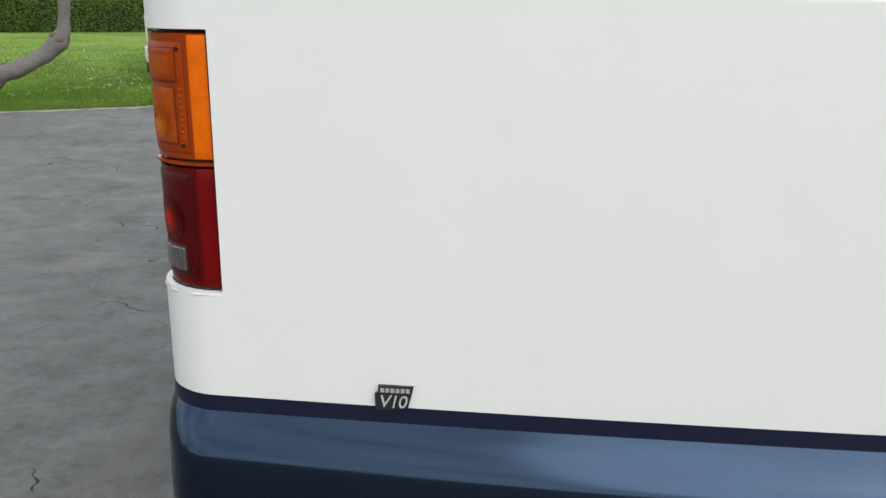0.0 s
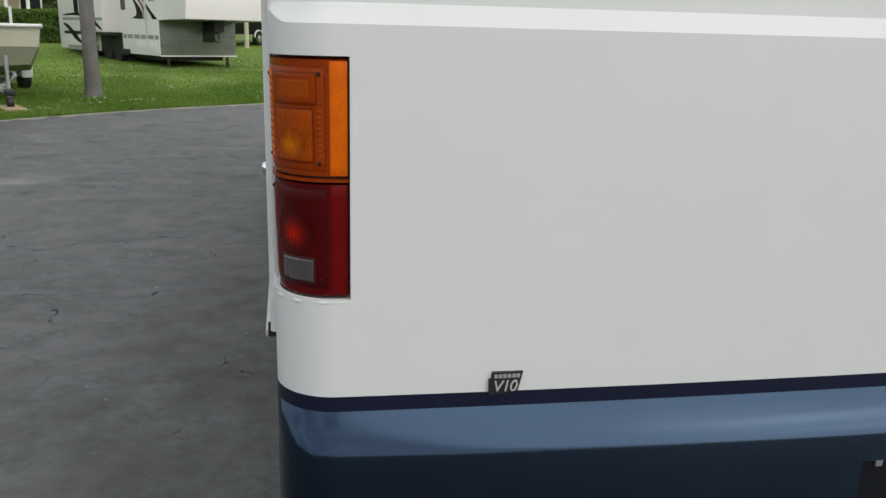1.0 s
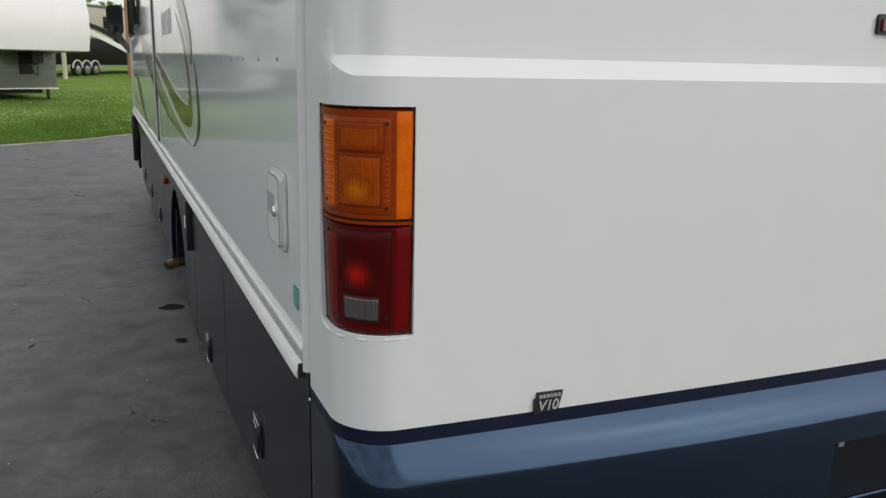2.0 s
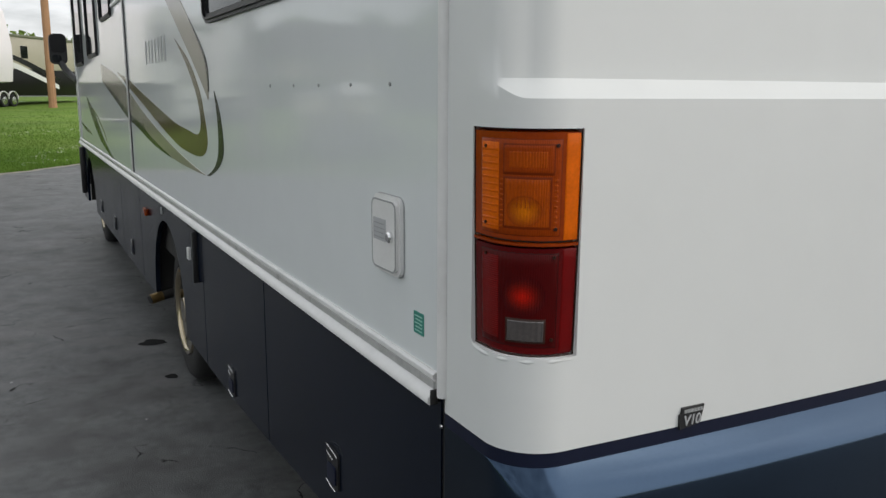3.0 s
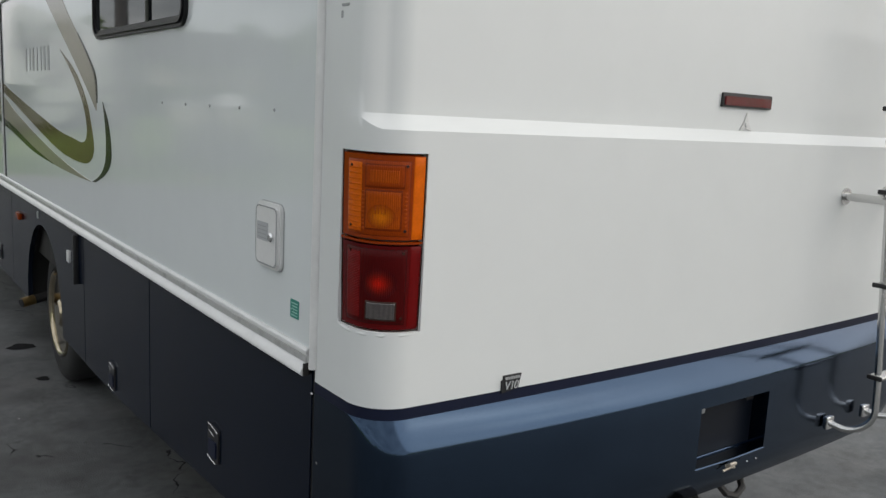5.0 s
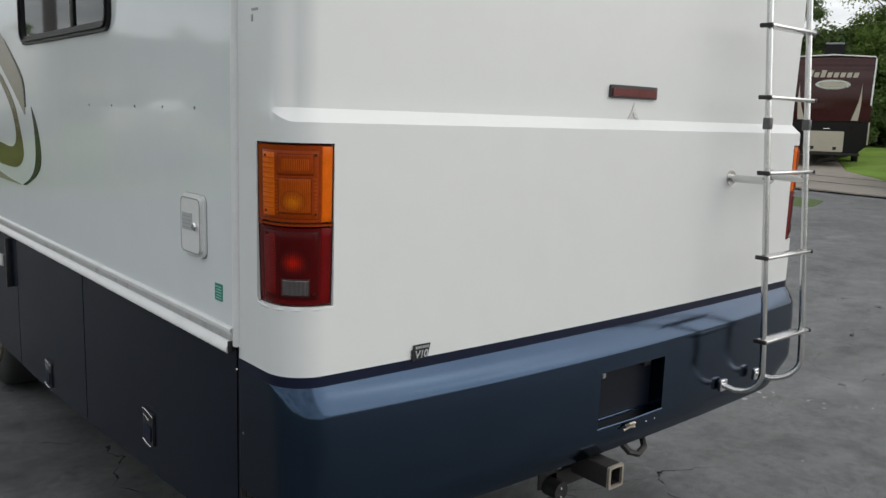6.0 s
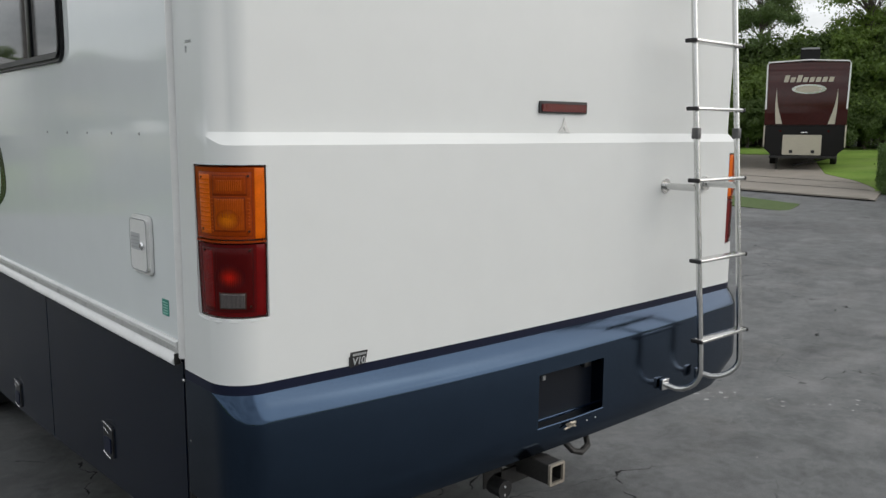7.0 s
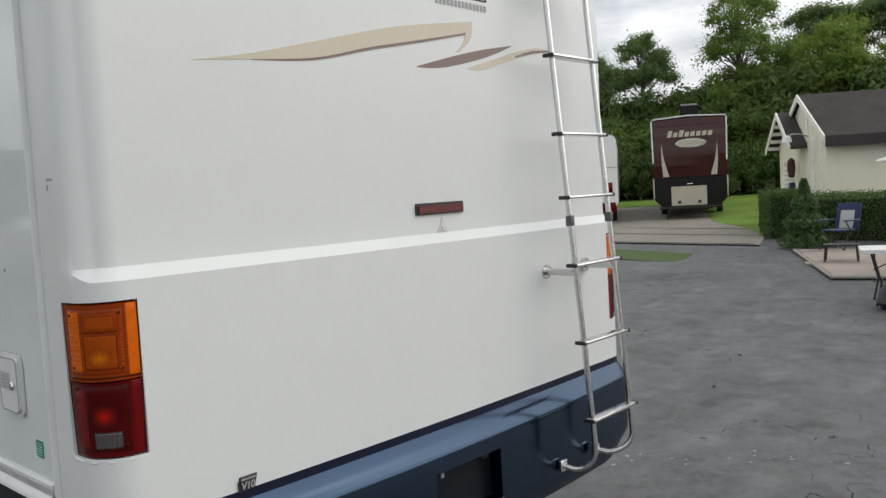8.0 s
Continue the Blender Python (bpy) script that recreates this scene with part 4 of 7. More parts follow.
def tail_lamp(mirror):
    up = 0.004 if mirror else 0.0
    def patch(u0, u1, v0, v1, off, thick, edge=0.002):
        small = v1 - v0 < 0.05
        return lamp_patch(u0, u1, v0, v1, off + up, thick, mirror, edge, max(2, round(14 * (u1 - u0))) if small else 14, 2 if small else 8)
    lamp = part("tail_lamp", patch(0.0, 1.0, 0.0, 1.0, -0.012, 0.02, 0.004), M_BLACK, coach, "tall wraparound tail lamp, amber above red")
    amber = part("amber_lens", patch(0.005, 0.994, 0.515, 0.992, -0.002, 0.014, 0.003), M_AMBER_FRAME, lamp, "amber ribbed turn signal lens")
    part("panel_groove", patch(0.10, 0.835, 0.54, 0.958, -0.0016, 0.0008), M_AMBER_LINE, amber)
    part("lens_panel", patch(0.11, 0.825, 0.545, 0.953, -0.0006, 0.0012), M_AMBER_DARK, amber)
    part("clear_side_window", patch(0.125, 0.335, 0.56, 0.94, 0.0002, 0.0008), M_AMBER_STRIP, amber)
    for k in range(12):
        v = 0.572 + 0.030 * k
        part("side_rib", patch(0.13, 0.33, v, v + 0.012, 0.0008, 0.0006, 0.0008), M_AMBER_RIB, amber)
    part("reflector_strip", patch(0.862, 0.985, 0.525, 0.98, -0.0010, 0.001), M_AMBER_STRIP, amber)
    part("prism_border", patch(0.375, 0.775, 0.805, 0.937, 0.0002, 0.0008), M_AMBER_LINE, amber)
    part("upper_prism", patch(0.385, 0.765, 0.815, 0.93, 0.0009, 0.0008), M_AMBER_DARK, amber)
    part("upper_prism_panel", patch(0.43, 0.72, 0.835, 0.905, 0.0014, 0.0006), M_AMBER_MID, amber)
    part("core_border", patch(0.375, 0.755, 0.572, 0.797, -0.0001, 0.0006), M_AMBER_LINE, amber)
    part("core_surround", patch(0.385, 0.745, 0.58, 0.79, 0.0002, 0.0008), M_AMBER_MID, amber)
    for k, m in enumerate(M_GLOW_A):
        part("painted_glow_ring", lamp_disc(0.55, 0.65, 0.14 - 0.0155 * k, 0.068 - 0.0078 * k, 0.0005 + up + 0.00015 * k, mirror), m, amber)
    for k in range(4):
        u = 0.495 + 0.032 * k
        part("bulb_rib", patch(u, u + 0.006, 0.665, 0.705, 0.0022, 0.0008, 0.0006), M_AMBER_DARK, amber)
    for k in range(20):
        c, k = (0.345 if k < 10 else 0.775), k % 10
        part("prism_dash", patch(c, c + 0.03, 0.575 + 0.0225 * k, 0.585 + 0.0225 * k, 0.0003, 0.0008, 0.001), M_AMBER_MID, amber)
    red = part("red_lens", patch(0.008, 0.994, 0.004, 0.495, -0.002, 0.014, 0.003), M_RED_FRAME, lamp, "dark red stop lamp lens")
    part("panel_groove", patch(0.10, 0.835, 0.040, 0.470, -0.0016, 0.0008), M_RED_LINE, red)
    part("lens_panel", patch(0.11, 0.825, 0.045, 0.465, -0.0006, 0.0014), M_RED_DARK, red)
    part("clear_side_window", patch(0.125, 0.335, 0.07, 0.445, 0.0002, 0.0008), M_RED_FACET, red)
    part("reflector_strip", patch(0.862, 0.985, 0.02, 0.487, -0.0010, 0.001), M_RED_STRIP, red)
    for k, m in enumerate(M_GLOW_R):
        part("painted_glow_ring", lamp_disc(0.55, 0.275, 0.19 - 0.0225 * k, 0.088 - 0.0108 * k, 0.0002 + up + 0.00015 * k, mirror), m, red)
    part("backup_surround", patch(0.405, 0.74, 0.062, 0.174, 0.0008, 0.0012), M_SCREW, red)
    part("backup_lens", patch(0.42, 0.725, 0.070, 0.166, 0.0024, 0.002), M_CLEAR, red, "clear ribbed reversing lens")
    part("joint_bead", patch(0.006, 0.994, 0.497, 0.513, 0.0015, 0.008, 0.001), M_AMBER_FRAME, lamp, "orange bead between the lenses")
    rim = [(0.0, v / 10) for v in range(11)] + [(u / 16, 1.0) for u in range(1, 17)] + [(1.0, 1 - v / 10) for v in range(1, 11)] + [(1 - u / 16, 0.0) for u in range(1, 17)]
    part("gasket", tube([lamp_surface(u, v, -0.003, mirror) for u, v in rim], 0.0019, 6), M_SCREW, lamp, "dark rubber gasket")
    for u, v in ((0.185, 0.92), (0.79, 0.93), (0.185, 0.585), (0.79, 0.575), (0.79, 0.45), (0.185, 0.445), (0.79, 0.08)):
        part("lens_screw", lamp_screw(u, v, mirror, up), M_SCREW, lamp)
    lip = [(-0.012, 0.03), (0.0, 0.008), (0.03, -0.008), (0.08, -0.014), (0.2, -0.018), (0.4, -0.018), (0.6, -0.017), (0.8, -0.014), (0.94, -0.012), (1.0, -0.012)]
    part("lamp_lip", tube([lamp_surface(u, v, 0.0065, mirror) for u, v in lip], [0.0014, 0.0024, 0.0036, 0.0044, 0.0048, 0.0048, 0.0046, 0.0042, 0.0034, 0.0026], 10), M_GEL, coach, "rounded white shelf under the lamp", 60)
    return lamp


tail_lamp(False)
tail_lamp(True)

# body walls, roof, floor
Y0 = SEAM_Y + 0.012
part("side_wall", box((0.0, Y0, 1.095), (0.045, LEN, 3.12), 0.0), M_SIDE, coach, "glossy pale grey fibreglass side wall")
part("far_side_wall", box((W - 0.045, Y0, 1.095), (W, LEN, 3.12), 0.0), M_SIDE, coach, "glossy pale grey fibreglass side wall")
part("roof", box((0.02, 0.15, 3.12), (W - 0.02, LEN + 0.1, ROOF), 0.05), M_WHITE, coach, "white roof")
part("floor_pan", box((0.06, 0.3, 0.72), (W - 0.06, LEN - 0.1, 1.1), 0.02), M_STEEL, coach, "dark underbody")
part("front_cap", box((0.0, LEN, 0.55), (W, LEN + 0.16, 3.12), 0.07), M_GEL, coach, "white front cap")
part("chassis_rail", box((0.75, 0.25, 0.62), (0.87, LEN - 0.4, 0.78), 0.01), M_STEEL, coach, "black chassis rail")
part("chassis_rail", box((W - 0.87, 0.25, 0.62), (W - 0.75, LEN - 0.4, 0.78), 0.01), M_STEEL, coach, "black chassis rail")
for sx in (0.0, W):
    s = -1 if sx == 0.0 else 1
    part("corner_trim", lathe([(0.013, 1.1), (0.013, 3.12)], (sx + s * 0.001, SEAM_Y + 0.006, 0), 'z', 12), M_TRIM, coach, "slim rounded white corner trim")
    part("corner_channel", box((min(sx, sx + s * 0.005), SEAM_Y + 0.016, 1.11), (max(sx, sx + s * 0.005), SEAM_Y + 0.027, 3.12), 0.001), M_GREY_LABEL, coach)

# bottom trim rail of the near wall
rail_profile = [(0.0, 1.145), (-0.006, 1.145), (-0.012, 1.140), (-0.012, 1.132), (-0.007, 1.128), (-0.007, 1.108), (-0.014, 1.102), (-0.024, 1.092), (-0.026, 1.082), (-0.020, 1.076), (0.0, 1.080)]
part("trim_rail", prism(rail_profile, "y", SEAM_Y + 0.03, LEN), M_TRIM, coach, "white moulded trim rail")
part("rail_insert", box((-0.0105, SEAM_Y + 0.031, 1.110), (-0.004, LEN, 1.126)), M_RAIL, coach, "worn silver rail insert")
part("rail_end_cap", box((-0.020, SEAM_Y + 0.024, 1.078), (-0.002, SEAM_Y + 0.030, 1.110), 0.002), M_STEEL, coach, "dark rail end")


# lower compartment doors
def skirt_bottom(y):
    return 0.53 - 0.11 * smooth01(y / 2.6)


def skirt_panel(name, y0, y1, arch=None, label=""):
    ys = [y0 + (y1 - y0) * k / 8 for k in range(9)]
    poly = [(y, 1.09) for y in (y0, y1)]
    if arch:
        cy, cz, ra = arch
        low = [(y1, skirt_bottom(y1)), (cy + ra * math.cos(math.asin(min(1, (cz - skirt_bottom(cy)) / ra))), skirt_bottom(cy))]
        a0 = -math.asin(min(1, (cz - skirt_bottom(cy)) / ra))
        for k in range(1, 20):
            a = a0 + (math.pi - 2 * a0) * k / 20
            low.append((cy + ra * math.cos(a), cz + ra * math.sin(a)))
        low += [(cy - ra * math.cos(a0), skirt_bottom(cy)), (y0, skirt_bottom(y0))]
        poly += low
    else:
        poly += [(y, skirt_bottom(y)) for y in reversed(ys)]
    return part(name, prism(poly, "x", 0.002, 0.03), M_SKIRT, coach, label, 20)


def latch(parent, y, z):
    la = part("latch", prism(rrect(y - 0.045, z - 0.058, y + 0.045, z + 0.058, 0.012), "x", -0.004, 0.004), M_BLACK, parent, "black recessed paddle latch")
    part("paddle", prism(rrect(y - 0.032, z - 0.044, y + 0.032, z + 0.012, 0.008), "x", -0.009, -0.003), M_STRIPE, la)
    part("latch_edge", tube([(-0.006, y + 0.046, z + 0.060), (-0.010, y + 0.02, z + 0.066), (-0.010, y - 0.02, z + 0.062), (-0.006, y - 0.046, z + 0.050)], 0.0017, 6), M_ALU, la, "bright arched latch edge")
    part("latch_edge", tube([(-0.010, y + 0.026, z + 0.044), (-0.011, y, z + 0.042), (-0.010, y - 0.022, z + 0.034)], 0.0013, 6), M_ALU, la, "bright latch edge")
    part("latch_edge", tube([(-0.009, y + 0.036, z - 0.046), (-0.011, y, z - 0.05), (-0.009, y - 0.036, z - 0.056)], 0.0022, 6), M_ALU, la, "bright latch edge")


ARCH = (3.75, 0.45, 0.52)
for y0, y1, ly, lz in ((SEAM_Y + 0.02, 1.635, 0.945, 0.65), (1.645, 2.705, 2.19, 0.505), (4.81, 5.91, 5.35, 0.55), (5.92, 7.3, 6.48, 0.57), (7.31, 8.02, 7.65, 0.57)):
    latch(skirt_panel("compartment_door", y0, y1, None, "dark navy compartment door"), ly, lz)
skirt_panel("wheel_arch_panel", 2.715, 4.80, ARCH, "dark navy skirt with a round wheel opening")
skirt_panel("wheel_arch_panel", 8.03, LEN, (8.85, 0.45, 0.52), "dark navy skirt with a round wheel opening")
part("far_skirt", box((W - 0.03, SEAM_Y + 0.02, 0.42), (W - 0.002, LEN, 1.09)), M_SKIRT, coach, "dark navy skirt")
part("corner_gap", box((0.006, SEAM_Y + 0.004, 0.5), (0.02, SEAM_Y + 0.022, 1.09)), M_BLACK, coach)
part("seam_screw", lathe([(0.005, 0.0), (0.004, -0.003), (0.0, -0.004)], (0.003, SEAM_Y + 0.02, 1.03), 'x', 8), M_CHROME, coach)
part("seam_screw", lathe([(0.005, 0.0), (0.004, -0.003), (0.0, -0.004)], (0.003, SEAM_Y - 0.02, 0.86), 'x', 8), M_CHROME, coach)
# tall vented lock on the panel behind the wheel
vent = part("vent_door", prism(rrect(2.83, 0.80, 3.06, 1.05, 0.015), "x", -0.002, 0.004), M_SKIRT, coach, "narrow dark access door")
part("door_edge", box((-0.022, 2.82, 0.80), (0.004, 2.837, 1.05), 0.004), M_BLACK, vent, "thick dark door edge")
part("door_lock", box((-0.014, 2.97, 0.885), (-0.001, 3.02, 0.945), 0.003), M_TRIM, vent, "small bright lock")
part("side_marker", box((-0.022, 4.40, 0.912), (0.003, 4.52, 0.957), 0.008), M_AMBER_FRAME, coach, "amber side marker lamp")
part("tag_plate", box((-0.004, 3.82, 1.0), (0.003, 3.86, 1.04), 0.001), M_GREY_LABEL, coach, "small grey tag")


# wheels
def wheel(y, x_out, name="wheel"):
    c = (x_out, y, 0.42)
    tyre_prof = [(0.255, 0.03), (0.285, 0.004), (0.335, 0.0), (0.39, 0.012), (0.413, 0.035), (0.42, 0.06), (0.42, 0.22), (0.413, 0.245), (0.39, 0.268), (0.29, 0.272), (0.255, 0.25)]
    ob = part(name, lathe([(r, h) for r, h in tyre_prof], c, 'x', 40, False), M_RUBBER, coach, "black truck tyre on a polished wheel")
    part("rim", lathe([(0.268, 0.012), (0.262, -0.004), (0.250, 0.0), (0.236, 0.018), (0.226, 0.05), (0.17, 0.065), (0.12, 0.055), (0.10, 0.05), (0.0, 0.05)], c, 'x', 40), M_RIM, ob, "polished steel simulator rim")
    part("hub", lathe([(0.085, 0.07), (0.085, 0.01), (0.07, -0.005), (0.0, -0.01)], c, 'x', 24), M_RIM, ob, "polished hub cap")
    for k in range(8):
        a = 2 * math.pi * k / 8
        part("lug_nut", lathe([(0.014, 0.07), (0.014, 0.035), (0.0, 0.028)], (c[0], y + 0.135 * math.cos(a), c[2] + 0.135 * math.sin(a)), 'x', 6), M_CHROME, ob)
    return ob


wheel(3.78, 0.085)
wheel(3.78, 0.40, "inner_wheel")
wheel(8.85, 0.10, "front_wheel")
def wheel_well(cy, ra):
    arc = [(cy + ra * math.cos(math.pi * k / 24), 0.42 + ra * math.sin(math.pi * k / 24)) for k in range(25)]
    poly = arc + [(cy + (ra - 0.02) * math.cos(math.pi * k / 24), 0.42 + (ra - 0.02) * math.sin(math.pi * k / 24)) for k in range(24, -1, -1)]
    part("wheel_well", prism(poly, "x", 0.04, 0.8), M_STEEL, coach, "dark wheel well")
    part("well_back", prism(arc, "x", 0.8, 0.82), M_STEEL, coach)


wheel_well(3.75, 0.6)
wheel_well(8.85, 0.6)
# pipe behind the tip coloured dark for soot and the shade under the coach
part("exhaust_pipe", tube([(0.40, 4.34, 0.47), (0.12, 4.28, 0.42), (0.03, 4.258, 0.407)], 0.030, 14), M_STEEL, coach, "exhaust pipe dark with soot and painted shade")
ex = part("exhaust_tip", tube([(0.035, 4.259, 0.408), (-0.04, 4.24, 0.395)], 0.032, 14), M_BRASS, coach, "yellowed exhaust tip")
part("exhaust_bore", tube([(-0.036, 4.241, 0.396), (-0.046, 4.237, 0.393)], 0.027, 14), M_BLACK, ex)
part("mud_flap", box((-0.05, LEN - 0.42, 0.5), (0.0, LEN - 0.32, 1.05), 0.01), M_BLACK, coach, "black flap by the front corner")

# filler hatch
hatch = part("filler_hatch", prism(rrect(0.455, 1.309, 0.603, 1.486, 0.022), "x", -0.010, 0.002), M_TRIM, coach, "white utility hatch with a round key lock", 30)
part("hatch_door", prism(rrect(0.464, 1.319, 0.594, 1.476, 0.018), "x", -0.018, -0.010), M_TRIM, hatch, "", 30)
part("hatch_gasket", prism(rrect(0.4525, 1.3055, 0.6055, 1.4885, 0.024), "x", -0.002, 0.002), M_GREY_LABEL, hatch)
part("door_groove", ring_prism(rrect(0.4625, 1.3175, 0.5955, 1.4775, 0.0185), rrect(0.4665, 1.3215, 0.5915, 1.4735, 0.016), "x", -0.0185, -0.0175), M_GREY_LABEL, hatch)
part("hatch_lock", lathe([(0.013, -0.018), (0.013, -0.024), (0.009, -0.028), (0.0, -0.028)], (0, 0.488, 1.398), 'x', 16), M_CHROME, hatch, "chrome key lock")
lab = part("hatch_label", box((-0.0195, 0.515, 1.383), (-0.018, 0.583, 1.433)), M_PRINT, hatch, "pale grey printed instruction label")
for k in range(4):
    part("print_line", box((-0.0203, 0.520 + 0.004 * (k % 2), 1.389 + 0.0105 * k), (-0.0195, 0.578, 1.3915 + 0.0105 * k)), M_GREY_LABEL, lab)
sticker = part("green_sticker", prism(rrect(0.358, 1.203, 0.406, 1.251, 0.003), "x", -0.0015, 0.001), M_GREEN, coach, "small green notice sticker")
for k in range(5):
    part("print_line", box((-0.0023, 0.364, 1.209 + 0.008 * k), (-0.0015, 0.400 - 0.005 * (k % 2), 1.2115 + 0.008 * k)), M_PALE_GREEN, sticker)
for yy in (0.525, 0.76, 0.995, 1.215, 1.46):
    part("snap_stud", lathe([(0.005, 0.0), (0.004, -0.003), (0.0, -0.004)], (0.0, yy, 1.73), 'x', 8), M_GREY_LABEL, coach)


# windows
def side_window(y0, z0, y1, z1, divider=None, r=0.06):
    fr = part("side_window", ring_prism(rrect(y0, z0, y1, z1, r), rrect(y0 + 0.018, z0 + 0.018, y1 - 0.018, z1 - 0.018, r * 0.8), "x", -0.012, 0.0), M_FRAME, coach, "dark tinted side window in a black frame")
    part("outer_bead", ring_prism(rrect(y0 + 0.012, z0 + 0.012, y1 - 0.012, z1 - 0.012, r * 0.85), rrect(y0 + 0.022, z0 + 0.022, y1 - 0.022, z1 - 0.022, r * 0.75), "x", -0.020, -0.012), M_FRAME, fr)
    part("inner_frame", ring_prism(rrect(y0 + 0.018, z0 + 0.018, y1 - 0.018, z1 - 0.018, r * 0.8), rrect(y0 + 0.028, z0 + 0.036, y1 - 0.036, z1 - 0.036, r * 0.65), "x", -0.010, 0.0), M_FRAME, fr)
    part("pane", prism(rrect(y0 + 0.03, z0 + 0.03, y1 - 0.03, z1 - 0.03, r * 0.7), "x", -0.005, -0.001), M_GLASS, fr)
    if divider:
        part("divider", box((-0.012, divider - 0.022, z0 + 0.034), (-0.004, divider + 0.022, z1 - 0.034), 0.003), M_FRAME, fr)
    return fr


side_window(1.19, 1.98, 2.37, 2.62, 1.6)
side_window(5.7, 2.27, 6.5, 2.85)
side_window(6.95, 2.02, 7.9, 2.85)
side_window(8.55, 1.98, 9.55, 2.85)

# slide-out trims
part("slide_trim", box((-0.012, 4.97, 1.15), (0.0, 5.0, 3.12), 0.003), M_TRIM, coach, "white slide-out trim")
part("slide_gasket", box((-0.008, 5.0, 1.15), (0.0, 5.028, 3.12), 0.002), M_BLACK, coach, "black slide-out gasket")
part("slide_gasket", box((-0.006, 4.95, 1.15), (0.0, 4.969, 3.12), 0.002), M_BLACK, coach, "black slide-out gasket")
part("slide_top_trim", box((-0.014, 2.9, 2.325), (0.0, 4.97, 2.35), 0.003), M_TRIM, coach, "white slide-out trim")
part("slide_top_trim", box((-0.014, 5.028, 2.325), (0.0, 5.66, 2.35), 0.003), M_TRIM, coach, "white slide-out trim")
part("front_trim", box((-0.012, 9.62, 1.15), (0.0, 9.66, 3.12), 0.003), M_TRIM, coach, "white vertical trim")

# vinyl graphics of the near wall
A_L = [(3.62, 2.33), (3.32, 2.17), (2.99, 2.0), (2.73, 1.865), (2.52, 1.75), (2.395, 1.675)]
A_R = [(3.22, 2.33), (2.94, 2.145), (2.72, 2.025), (2.52, 1.905), (2.415, 1.82), (2.385, 1.68)]
part("upper_swoosh", ribbon(A_L, A_R, "x", 0.0, -0.002), M_TAUPE, coach, "taupe curved graphic", 0)
part("swoosh_line", ribbon([(2.72, 2.025), (2.52, 1.905), (2.415, 1.82), (2.385, 1.71)], [(2.72, 2.03), (2.50, 1.91), (2.385, 1.82), (2.37, 1.71)], "x", 0.0, -0.0025), M_CHARCOAL, coach, "thin dark graphic line", 0)
B_OUT = [(3.11, 1.965), (2.785, 1.85), (2.575, 1.72), (2.495, 1.615), (2.445, 1.51), (2.49, 1.455), (2.61, 1.425), (2.87, 1.425), (3.2, 1.45), (3.76, 1.535), (4.43, 1.65), (4.9, 1.725), (5.56, 1.84)]
B_IN = [(3.10, 1.96), (2.85, 1.84), (2.64, 1.70), (2.57, 1.59), (2.60, 1.535), (2.69, 1.52), (2.85, 1.53), (3.16, 1.55), (3.58, 1.60), (4.07, 1.665), (4.65, 1.745), (4.91, 1.785), (5.58, 1.85)]
part("bronze_swoosh", ribbon(B_OUT, B_IN, "x", 0.0, -0.002, 90), M_OLIVE, coach, "bronze hook-shaped graphic", 0)
part("dark_crescent", ribbon([(2.28, 1.715), (2.2, 1.64), (2.155, 1.545), (2.16, 1.465), (2.25, 1.405), (2.42, 1.355)], [(2.28, 1.71), (2.245, 1.62), (2.235, 1.52), (2.265, 1.445), (2.355, 1.39), (2.49, 1.35)], "x", 0.0, -0.002), M_CHARCOAL, coach, "charcoal crescent graphic", 0)
D_TOP = [(2.51, 1.35), (2.79, 1.37), (3.22, 1.415), (3.76, 1.49), (4.44, 1.60), (4.87, 1.69), (5.72, 1.835), (6.79, 1.945)]
D_BOT = [(2.51, 1.348), (2.88, 1.35), (3.34, 1.365), (3.88, 1.42), (4.60, 1.515), (5.12, 1.575), (5.82, 1.68), (6.75, 1.80)]
part("lower_swoosh", ribbon(D_TOP, D_BOT, "x", 0.0, -0.002, 60), M_TAUPE, coach, "taupe tapering graphic", 0)
part("black_swoosh", ribbon(D_BOT[2:], [(3.34, 1.363), (3.92, 1.395), (4.64, 1.475), (5.16, 1.53), (5.86, 1.645), (6.76, 1.795)], "x", 0.0, -0.002, 60), M_CHARCOAL, coach, "charcoal tapering graphic", 0)
part("front_swoosh", ribbon([(8.55, 1.64), (8.1, 1.46), (7.32, 1.255), (6.42, 1.146)], [(8.45, 1.64), (7.66, 1.474), (6.95, 1.276), (6.2, 1.146)], "x", 0.0, -0.002), M_CHARCOAL, coach, "dark tapering graphic", 0)
part("front_swoosh", ribbon([(7.9, 1.53), (7.4, 1.44), (6.9, 1.33), (6.72, 1.26)], [(7.85, 1.535), (7.3, 1.45), (6.84, 1.33), (6.70, 1.26)], "x", 0.0, -0.002), M_OLIVE, coach, "thin bronze graphic", 0)
part("front_swoosh", ribbon([(9.6, 1.36), (8.9, 1.315), (8.19, 1.27)], [(9.6, 1.335), (9.0, 1.285), (8.2, 1.255)], "x", 0.0, -0.002), M_CHARCOAL, coach, "thin dark graphic", 0)
# worn letter-sized bars of the model name
for k in range(7):
    y0 = 4.12 - 0.109 * k
    part("name_bar", box((-0.0015, y0 - 0.085, 1.865), (0.0, y0 - (0.06 if k in (1, 3, 4) else 0.04), 1.995)), M_GREY_LABEL, coach, "grey vinyl bar")

# ladder
LX = (1.894, 2.19)
FOOT_X = (1.85, 2.10)
ladder = part("ladder", box((1.9, -0.02, 2.97), (2.16, 0.04, 3.0), 0.004), M_ALU, coach, "polished aluminium roof ladder")


def rail_y(z):
    return -0.13 - 0.09 * (2.09 - z) / 1.157


